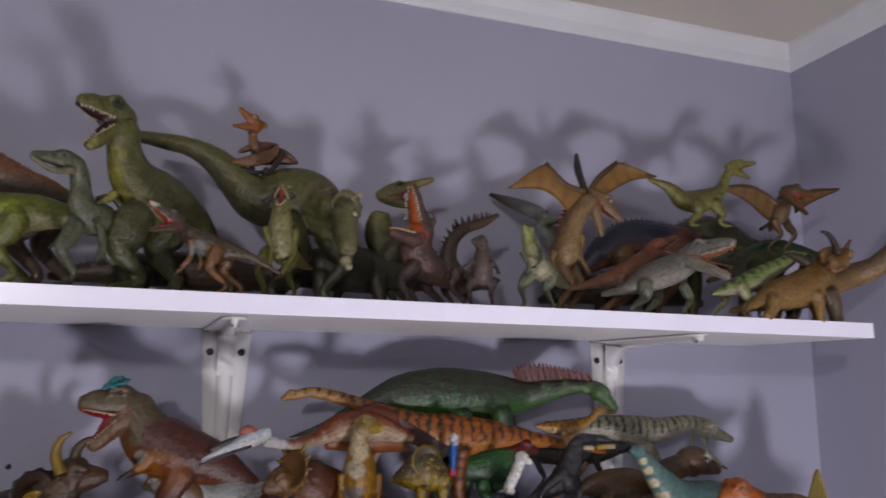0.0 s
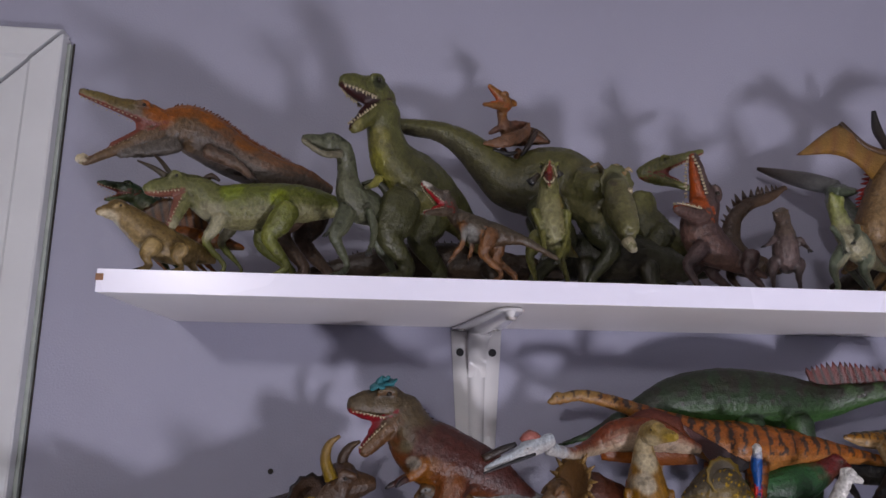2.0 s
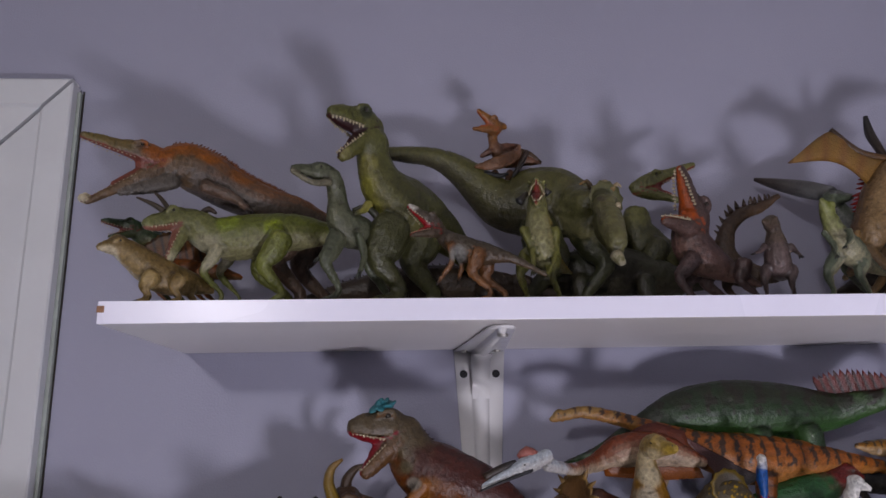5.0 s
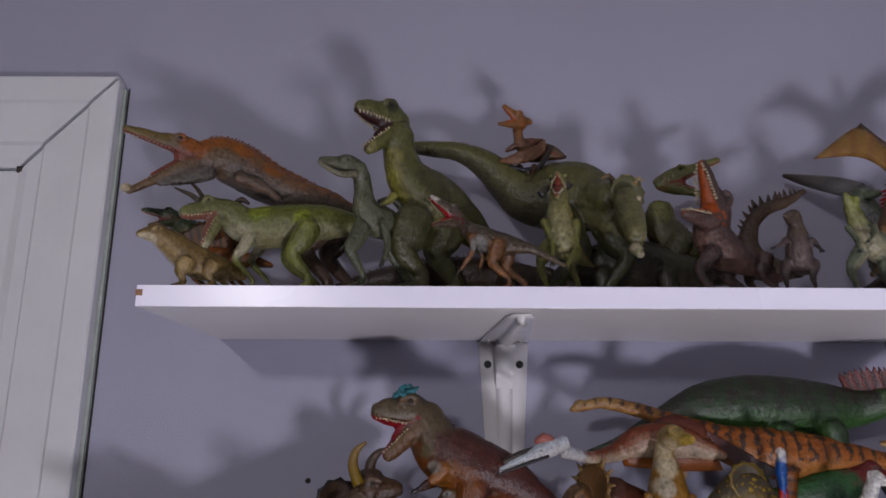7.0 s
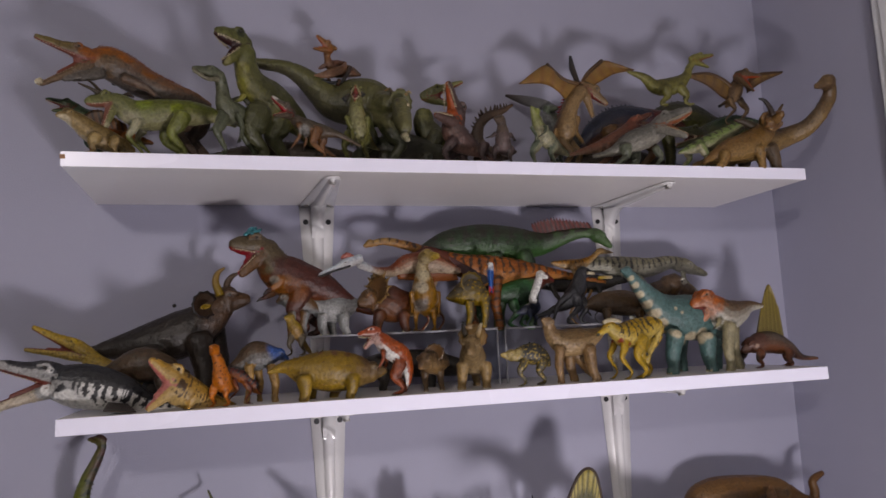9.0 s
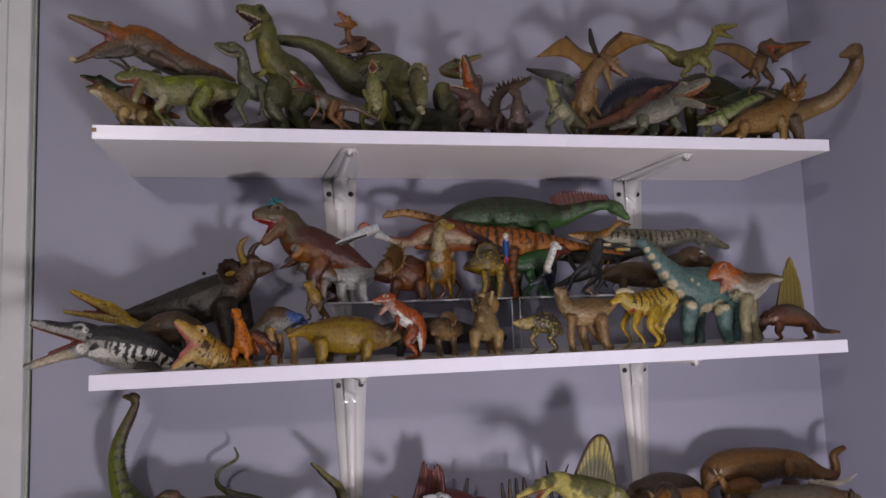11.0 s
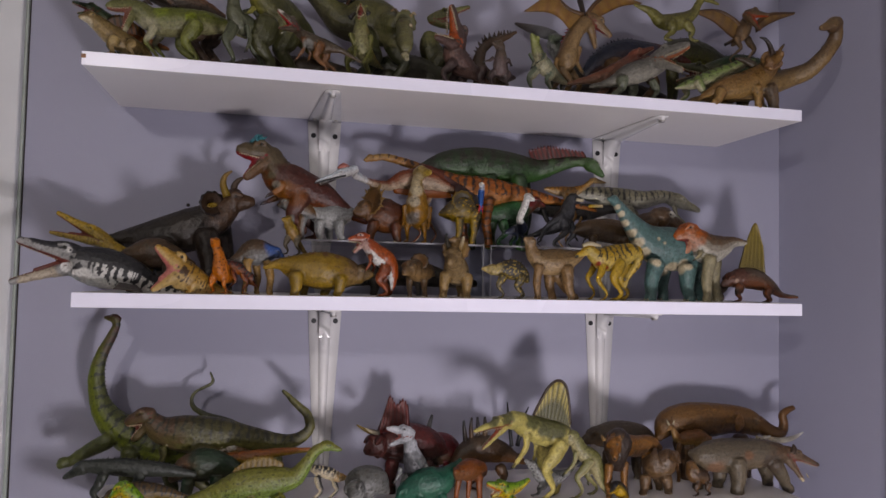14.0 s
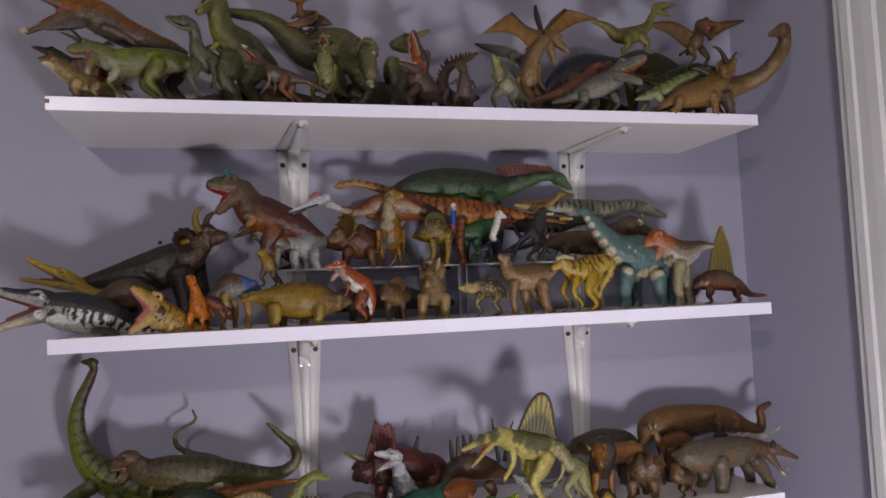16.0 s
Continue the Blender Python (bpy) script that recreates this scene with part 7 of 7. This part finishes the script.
figure("zebra_lizard_figurine", "small black and cream striped toy dinosaur", (0.372, -0.2, 1.247),
       spine=[(-2.4,0,7.1,0.3),(-1,0,6.4,0.8),(0.9,0,5.8,1),(2.7,0,5,0.8)],
       head=((2.7,0,5),(4.4,0,4.9),None,0.7),
       legs=[(-0.9,-0.7,5.2,0.6,-1.9,-0.7,0),(1.8,0.7,4.7,0.5,1,0.7,0)],
       paint=dict(back=BLACK,belly=CREAM,stripe=(CREAM,12,0.4,-0.6),head=(0.4,0.25,0.1)),
       voxel=0.13)
figure("triceratops_figurine", "dark red toy horned dinosaur with tall spiky frill", (0.54, -0.1, 1.247),
       spine=[(6.2,0,6.3,0.7),(3.6,0,7.4,2.7),(-0.1,0,8,3.7),(-3.8,0,8.1,3.3),(-5.8,0,8.2,2.6)],
       head=((-6.3,-1,8.1),(-8.9,-3,7.6),None,2.5),
       legs=[(2,-2.4,4.9,1.3,2.4,-2.7,0),(-4.2,-2.4,5.1,1.3,-4.3,-2.7,0)],
       horns=[([(-7.6,-4,11.0,0.46),(-9.1,-5,11.5,0.37),(-11.0,-6,12.7,0.12)],DBROWN, OCHRE),([(-7.3,-6,11.3,0.45),(-8.6,-8,11.9,0.32),(-9.8,-9,12.7,0.12)],BLACK, CREAM)],
       paint=dict(back=(0.08,0.015,0.014),belly=(0.05,0.02,0.016),head=(0.06,0.016,0.013)),
       voxel=0.2,
       leg_style="column",
       fins=[([(-6.9,-2,10.4),(-4.2,-2,10.8),(-1.1,-1.5,10.8)],[(-5.5,-2,15.0),(-4.8,-2,16.9),(-3.6,-2,15.3),(-2.5,-2,16.3),(-1.5,-2,15.2)],(0.085,0.014,0.012),(0.13,0.022,0.016),{'thick': 0.8,'ribs': 7,'ribc': (0.06,0.012,0.01),'ragged': 0.12,'bow': 0.4})])
figure("spiky_ceratopsian_figurine", "maroon toy dinosaur with dark pointed frill horns", (0.605, -0.08, 1.247),
       spine=[(2.7,0,2.6,0.5),(1.3,0,5.3,2.2),(-0.9,0,6.4,3.1),(-3,0,5.9,2.5)],
       head=((-3.4,-1,5.6),(-5.2,-3,4.6),None,1.9),
       legs=[(0.2,-2,3.7,1.1,0.6,-2.2,0),(-2.4,-2,3.3,1.1,-2.7,-2.2,0)],
       horns=[([(-2.8,0,7.5,0.65),(-3.3,0,10.1,0.55),(-2.7,0,12.7,0.25)],GREY,BLACK),([(-4.7,0,7,0.5),(-5,0,9.1,0.4),(-5.3,0,10.6,0.2)],BLACK,BLACK)],
       paint=dict(back=(0.095,0.014,0.017),belly=UMBER,head=BLACK),
       voxel=0.2,
       leg_style="column")
figure("feathered_raptor_figurine", "white headed grey feathered toy raptor, beak open", (0.536, -0.18, 1.247),
       spine=[(2.6,3,0.4,0.4),(1.1,1,3.3,1.5),(-0.6,0,6,2.1),(-1.4,0,8.4,1.5),(-1.6,0,9.8,1.2)],
       head=((-2,0,11.1),(-5.7,0,12.3),(-5.3,0,9.8),1.4),
       legs=[(-2.1,0,4.1,1,-2.1,0,0),(0.9,0,3.5,1,1.2,0,0)],
       arms=[(-3.4,-1,5.8,0.5,-4.1,-1,4),(1.1,-1,6.2,0.5,0.5,-2,4.5)],
       spikes=[(0.3,0.7,8,0.35,GREY)],
       paint=dict(back=(0.16,0.165,0.165),belly=(0.05,0.05,0.055),head=(0.46,0.47,0.50),mouth=(0.2,0.05,0.04)),
       voxel=0.16,
       teeth=False,
       fang=0.4)
figure("rodent_figurine", "round grey mottled toy mammal", (0.448, -0.22, 1.247),
       spine=[(2.8,0,3,0.6),(0.9,0,4.5,2.5),(-1.4,0,4.3,2.9),(-2.3,0,3.3,2.2)],
       head=((-2.6,-3,4.1),(-3.5,-5,3.8),None,1.9),
       legs=[(-1.3,-1.9,1.9,0.8,-1.3,-2.1,0),(1.6,-1.9,1.7,0.8,1.7,-2.1,0)],
       paint=dict(back=(0.10,0.10,0.095),belly=(0.2,0.2,0.19),spots=((0.06,0.055,0.045),0.3)),
       voxel=0.2,
       leg_style="column",
       category="toy animal")
figure("hadrosaur_figurine", "teal green toy hadrosaur on the low shelf", (0.562, -0.2, 1.247),
       spine=[(4.2,0,7.2,0.4),(2.7,0,5.8,1),(0.8,0,4,2.5),(-2.6,0,3.2,2.6),(-5,0,2.5,1.6)],
       head=((-5.1,0,2.3),(-6.8,0,1),None,1.4),
       legs=[(0.9,-1.7,1.6,0.9,1.1,-1.9,0),(-3,-1.7,1.3,0.9,-3.2,-1.9,0)],
       paint=dict(back=(0.012,0.07,0.045),belly=(0.045,0.14,0.09)),
       voxel=0.2)
figure("deer_figurine", "orange brown toy hoofed mammal standing", (0.627, -0.215, 1.247),
       spine=[(2.7,5,4.2,0.5),(1.6,3,5,1.5),(-1.2,0,5.9,1.9),(-3.2,-2,6.2,1.3)],
       head=((-3.4,-2,5.7),(-4.6,-4,6.8),None,1.2),
       legs=[(-2.9,0,4.7,0.6,-3.5,0,0),(0.6,0,4.6,0.7,0.9,0,0),(-1.4,-1,4.5,0.5,-1.5,-1,0)],
       paint=dict(back=(0.17,0.055,0.018),belly=(0.16,0.07,0.03),leg=(0.15,0.05,0.018)),
       voxel=0.16,
       category="toy animal",
       leg_style="column")
figure("kentrosaur_figurine", "dark rust toy dinosaur with tall back spines", (0.668, -0.11, 1.247),
       spine=[(-5.7,0,3.4,0.5),(-3.6,0,5.9,1.9),(-0.4,0,6.9,2.6),(3.4,0,6.2,2),(6.2,0,5.1,1)],
       head=((6.4,0,4.9),(8.4,0,4),None,1.1),
       legs=[(-2.5,-1.7,3.8,1.1,-2.6,-1.9,0),(2.9,-1.7,3.7,1.1,3.2,-1.9,0)],
       horns=[([(-3.1,0,7.4,0.55),(-3.5,0,10,0.4),(-3.7,0,12.1,0.2)],DBROWN,BLACK),([(-2,0,7.9,0.5),(-2.3,0,10.3,0.4),(-2.2,0,12.6,0.2)],BROWN,BLACK),([(-0.9,0,8.4,0.5),(-1,0,11,0.4),(-1.1,0,12.7,0.2)],DBROWN,BLACK),([(0.4,0,8.4,0.5),(0.4,0,11,0.45),(0.3,0,12.7,0.21)],BROWN,BLACK),([(5.6,0,7.2,0.4),(4.9,0,12.4,0.3),(4.6,0,15.3,0.1)],BLACK,BLACK),([(6.7,0,7.2,0.45),(7.7,0,11.8,0.3),(8.8,0,14.4,0.1)],BLACK,BLACK)],
       paint=dict(back=(0.05,0.03,0.016),belly=(0.10,0.045,0.014)),
       voxel=0.2)
figure("spinosaur_figurine", "yellow green toy spinosaur with tall striped sail", (0.781, -0.195, 1.247),
       spine=[(6.1,2,7.7,0.36),(3.1,1,9.7,1.24),(0.4,0,10.9,2.1),(-2.4,0,11.4,2.44),(-5.9,-1,12.6,2.07),(-8.4,-2.5,14.0,1.69),(-10.0,-3.5,14.3,1.51)],
       head=((-10.5,-4,14.2),(-17.8,-9,13.6),(-16.2,-8,10.8),1.29),
       legs=[(-0.1,-2,9.5,1.46,-2.9,-2,0),(-1.5,2,9.3,1.33,0.8,2,0)],
       arms=[(-6.6,-2.5,11.5,0.72,-9.0,-4,7.2),(-4.0,2,10.4,0.66,-3.5,2,6.9)],
       horns=[([(-4.9,0,13.8,0.26),(-3.6,0,16.4,0.26),(-1.9,0,19.2,0.26),(-0.2,0,20.4,0.26),(1.3,0,19.6,0.26),(2.0,0,16.7,0.26),(2.3,0,12.8,0.26)],DBROWN, DBROWN)],
       fins=[([(-5.1,0,13.0),(-3.7,0,12.8),(-2.3,0,12.6),(-0.9,0,12.3),(0.2,0,11.9),(1.4,0,11.4),(2.2,0,10.7)],[(-4.9,0,13.8),(-3.6,0,16.4),(-1.9,0,19.2),(-0.2,0,20.4),(1.3,0,19.6),(2.0,0,16.7),(2.3,0,12.8)],(0.075,0.073,0.028),(0.42,0.35,0.12),{'thick': 0.4,'ribs': 14,'ribc': (0.1,0.092,0.035),'split': 0.5})],
       paint=dict(back=(0.14,0.135,0.05),belly=(0.46,0.40,0.15),head=(0.36,0.32,0.11),leg=(0.42,0.36,0.13),line=-0.45,mouth=(0.2,0.05,0.03)),
       voxel=0.2,
       patches=[(-10.9,-4.5,14.9,1.41,(0.11,0.105,0.04)),(-14.1,-6.5,15.0,1.38,(0.11,0.105,0.04)),(-0.9,-1,15.0,2.39,(0.09,0.09,0.035)),(-2.5,-1,12.5,2.16,(0.09,0.09,0.035)),(-0.6,-2,12.1,1.72,(0.09,0.09,0.035)),(-5.6,-2,13.8,1.54,(0.1,0.1,0.035))],
       fang=0.5)
figure("raptor_figurine", "cream and green slim toy raptor", (0.844, -0.2, 1.247),
       spine=[(3.1,0,0.3,0.3),(1.6,0,2.9,0.8),(0.3,0,6.4,1.5),(-1.9,0,7.9,1.5),(-3.2,0,9.9,1.2)],
       head=((-3.6,0,10.5),(-6.7,0,10.2),None,1.4),
       legs=[(-0.8,-1,6.4,0.9,-3.4,-1.1,0),(0.8,1,5.9,0.9,0.9,1.1,0)],
       arms=[(-3.5,-1,8,0.5,-5.5,-1.1,4.6),(-2.4,1,7.4,0.5,-0.2,1.1,2.4)],
       paint=dict(back=(0.16,0.155,0.06),belly=(0.36,0.32,0.18),stripe=(OLIVE,12,0.25,0.3),line=0.2),
       voxel=0.16)
figure("iguana_figurine", "bright green toy lizard with orange mouth", (0.694, -0.235, 1.247),
       spine=[(2,0,4.4,0.4),(0,0,3.3,0.9),(-2,0,2.8,1.5)],
       head=((-2.3,0,2.8),(-5.3,0,3.9),(-4.6,0,2.2),1.4),
       legs=[(-1,-0.9,1.7,0.6,-0.9,-1.1,0)],
       paint=dict(back=LIME,belly=YELLOW,spots=(DGREEN,0.3),mouth=(0.5,0.12,0.04)),
       voxel=0.16)
figure("velociraptor_figurine", "grey and black toy raptor leaning forward", (0.792, -0.17, 1.247),
       spine=[(5.7,0,7.2,0.3),(2,0,3.8,0.6),(-0.7,0,2.8,1.5),(-2.9,0,3.2,1.5),(-4.2,0,4.5,1)],
       head=((-4.4,0,4.7),(-6.5,-1,6.3),None,1.1),
       legs=[(-2.9,-0.9,1.9,0.8,-4.4,-1.1,0),(-0.7,0.9,1.8,0.8,0.4,1.1,0)],
       paint=dict(back=(0.12,0.12,0.115),belly=(0.30,0.30,0.29),spots=((0.03,0.03,0.03),0.4)),
       voxel=0.16)
figure("sabre_cat_figurine", "orange maned toy big cat facing forward", (0.932, -0.17, 1.247),
       spine=[(7.3,2,6.9,0.54),(4.6,1,7.8,1.78),(1.1,0,7.9,1.93),(-2.5,-2,8.7,1.98)],
       head=((-5.1,-4,9.4),(-6.9,-8,8.0),None,1.61),
       legs=[(-6.0,-4,5.5,0.84,-6.0,-4,0),(-2.5,-3,5.5,0.85,-2.3,-3,0),(3.5,0,6.5,1.06,3.9,0,0)],
       horns=[([(-7.4,-5,10.3,0.46),(-8.0,-5,11.2,0.17)],TAN, BROWN),([(-4.2,-5,10.2,0.46),(-3.8,-5,11.0,0.17)],TAN, BROWN)],
       paint=dict(back=(0.20,0.095,0.03),belly=(0.05,0.03,0.018),head=(0.22,0.10,0.03)),
       voxel=0.16,
       leg_style="column",
       category="toy animal",
       masses=[([(-3.2,-2,10.8,1.29),(-3.8,-3,9.8,2.48),(-4.2,-3.2,7.7,2.21),(-4.1,-3,5.2,1.28)],(0.03,0.018,0.012),1.0),([(-6.4,-7,8.2,0.7),(-6.7,-7.6,7.7,0.53)],(0.2,0.12,0.06),1.0)],
       patches=[(-6.9,-8,7.7,0.24,BLACK),(-7.2,-7,9.8,0.21,BLACK),(-5.6,-7,9.8,0.21,BLACK)])
figure("penguin_figurine", "black and yellow toy animal on the low shelf", (0.893, -0.22, 1.247),
       spine=[(1,0,0.4,0.4),(-0.1,0,1.2,1.2),(-1,0,2.1,1.2)],
       head=((-1.2,0,2.3),(-3.2,-2,1.8),None,1),
       legs=[(-0.6,-0.8,-0.1,0.5,-0.6,-0.9,0)],
       paint=dict(back=BLACK,belly=YELLOW),
       voxel=0.13,
       category="toy animal")
figure("rhino_figurine", "grey brown toy mammal with rounded back", (0.974, -0.08, 1.247),
       spine=[(5.8,0,7,0.6),(2.6,0,8,2.1),(-2.3,0,8.1,2.8),(-5.9,0,8,2.2)],
       head=((-6.3,0,8),(-9.9,0,7),None,1.9),
       legs=[(1.1,-1.8,4.7,1.3,1.2,-2,0),(-4.9,-1.8,4.9,1.3,-5.1,-2,0)],
       paint=dict(back=(0.06,0.042,0.024),belly=(0.08,0.05,0.026)),
       voxel=0.2,
       leg_style="column",
       category="toy animal")
figure("camel_figurine", "tan toy hoofed mammal walking", (0.964, -0.19, 1.247),
       spine=[(-0.4,2,5.5,0.62),(0.6,1,5.0,2.63),(2.4,0,5.2,2.53),(3.2,-1,6.5,1.65)],
       head=((3.2,-2,7.0),(3.5,-4,6.2),None,1.03),
       legs=[(-1.8,-1.2,2.9,1.11,-2.2,-1.2,0),(2.4,-1.2,2.7,1.12,2.8,-1.2,0),(2.1,1.2,2.1,1.05,2.4,1.2,0)],
       paint=dict(back=(0.085,0.05,0.025),belly=(0.12,0.072,0.034),head=(0.09,0.05,0.025),leg=(0.10,0.06,0.03)),
       voxel=0.16,
       leg_style="column",
       category="toy animal")
figure("llama_figurine", "brown toy pronghorn with raised head", (1.089, -0.12, 1.247),
       spine=[(3.9,0,7.7,0.66),(1.8,0,8.0,1.59),(-1.1,0,7.8,1.58),(-2.9,0,7.8,1.02),(-4.1,-0.5,9.4,0.6),(-4.5,-0.5,10.1,0.55)],
       head=((-4.6,-0.5,10.3),(-6.6,-2,9.9),None,0.6),
       legs=[(-3.4,-1.4,7.0,0.6,-3.6,-1.4,0),(1.7,-1.4,6.9,0.6,2.2,-1.4,0),(-0.7,1.4,6.3,0.61,-0.4,1.4,0)],
       horns=[([(-5.3,-0.8,10.7,0.23),(-5.8,-0.8,11.7,0.09)],CREAM, CREAM),([(-4.1,0,10.6,0.23),(-3.7,0,11.5,0.09)],CREAM, CREAM)],
       paint=dict(back=(0.17,0.075,0.028),belly=TAN,head=(0.22,0.13,0.06),leg=(0.14,0.07,0.03),line=0.2),
       voxel=0.2,
       category="toy animal",
       leg_style="column")
figure("horse_figurine", "dark brown small toy foal standing", (1.047, -0.215, 1.247),
       spine=[(2,0,2.5,0.3),(0.9,0,3,1.3),(-1.1,0,3.6,1.5),(-1.8,0,5.1,1)],
       head=((-1.8,0,5.4),(-0.9,-1,4.4),None,1),
       legs=[(-0.9,-1,2.1,0.6,-1.1,-1.1,0),(1.2,-1,2,0.6,1.4,-1.1,0)],
       paint=dict(back=DBROWN,belly=BROWN,head=BROWN),
       voxel=0.16,
       category="toy animal")
figure("mastodon_figurine", "brown toy mastodon with raised trunk and tusks", (1.145, -0.085, 1.247),
       spine=[(-10.8,0,7.4,0.85),(-8.8,0,9.9,2.76),(-5.1,0,10.6,3.59),(0.2,0,10.7,3.47),(5.1,0,10.8,2.91),(8.2,-1,10.4,2.71),(9.7,-2,9.7,2.17)],
       head=((8.4,-1.5,10.3),(10.9,-3,9.3),None,2.03),
       legs=[(-6.4,-2.9,6.2,2.1,-6.3,-3.2,0),(6.3,-2.9,5.3,1.9,6.4,-3.2,0),(-3.9,2.9,5.6,1.9,-3.2,3.2,0),(9.6,2.9,5.8,1.9,10.3,3.2,0)],
       horns=[([(9.7,-2,10.1,1.93),(12.0,-3,8.8,1.44),(14.7,-3,8.4,1.06),(15.4,-3,10.1,0.87),(15.1,-3,11.9,0.77),(16.1,-3,12.8,0.68),(17.7,-3,13.4,0.49)],(0.17,0.085,0.03),(0.13,0.065,0.025)),([(10.1,-4,7.8,0.43),(13.3,-4.5,7.2,0.57),(15.9,-5,7.7,0.48),(18.3,-5,8.8,0.14)],CREAM, WHITE),([(8.3,-4,7.8,0.38),(9.5,-4.5,7.6,0.43),(10.9,-5,8.3,0.14)],CREAM, WHITE)],
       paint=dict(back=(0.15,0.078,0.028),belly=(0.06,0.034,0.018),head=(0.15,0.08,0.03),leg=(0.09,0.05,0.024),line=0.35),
       voxel=0.2,
       leg_style="column",
       category="toy animal",
       masses=[([(5.1,-3.5,11.9,0.76),(4.5,-4.2,10.6,1.13),(4.1,-4,9.2,0.47)],(0.15,0.075,0.028),0.35)])
figure("entelodont_figurine", "grey brown toy hell-pig with open jaws", (1.129, -0.2, 1.247),
       spine=[(-8.6,1,6.8,0.62),(-6.8,0,6.5,2.28),(-2.6,0,6.4,3.18),(1.9,0,6.5,2.93),(5.6,-0.5,6.7,2.58),(8.8,-1,6.6,1.96)],
       head=((9.6,-1.5,6.7),(15.5,-3,4.6),(12.6,-3,2.0),1.47),
       legs=[(-5.7,2,4.0,1.51,-6.4,2,0),(-1.1,-2.2,5.4,1.83,-1.0,-2.2,0),(-1.5,2.4,3.8,1.62,-2.0,2.4,0),(7.7,2,4.0,1.55,8.5,2,0),(7.0,-2,5.0,1.5,9.9,-2,0)],
       spikes=[(0.4,0.95,18,0.4,UMBER)],
       paint=dict(back=(0.10,0.08,0.055),belly=(0.15,0.115,0.075),head=(0.10,0.06,0.035),leg=(0.115,0.092,0.062),mouth=(0.26,0.09,0.07),line=0.2),
       voxel=0.2,
       category="toy animal",
       horns=[([(10.4,-2.5,7.0,0.53),(10.7,-2.5,7.9,0.53),(10.5,-2.5,8.6,0.13)],DBROWN, DBROWN),([(12.8,-3.6,2.8,0.18),(12.4,-3.6,3.5,0.09)],CREAM, CREAM)],
       patches=[(-5.1,-3,4.6,1.55,(0.2,0.12,0.075)),(1.3,-3,6.8,0.96,(0.17,0.09,0.05)),(11.8,-3,2.1,0.53,CREAM),(14.8,-3,4.7,0.71,(0.06,0.04,0.03)),(10.0,-2,-1.2,1.15,(0.03,0.022,0.018)),(8.5,2,-0.0,0.91,(0.03,0.022,0.018)),(6.0,-2,5.5,1.76,(0.07,0.05,0.035))],
       fang=0.5,
       leg_style="column")

mould_all()
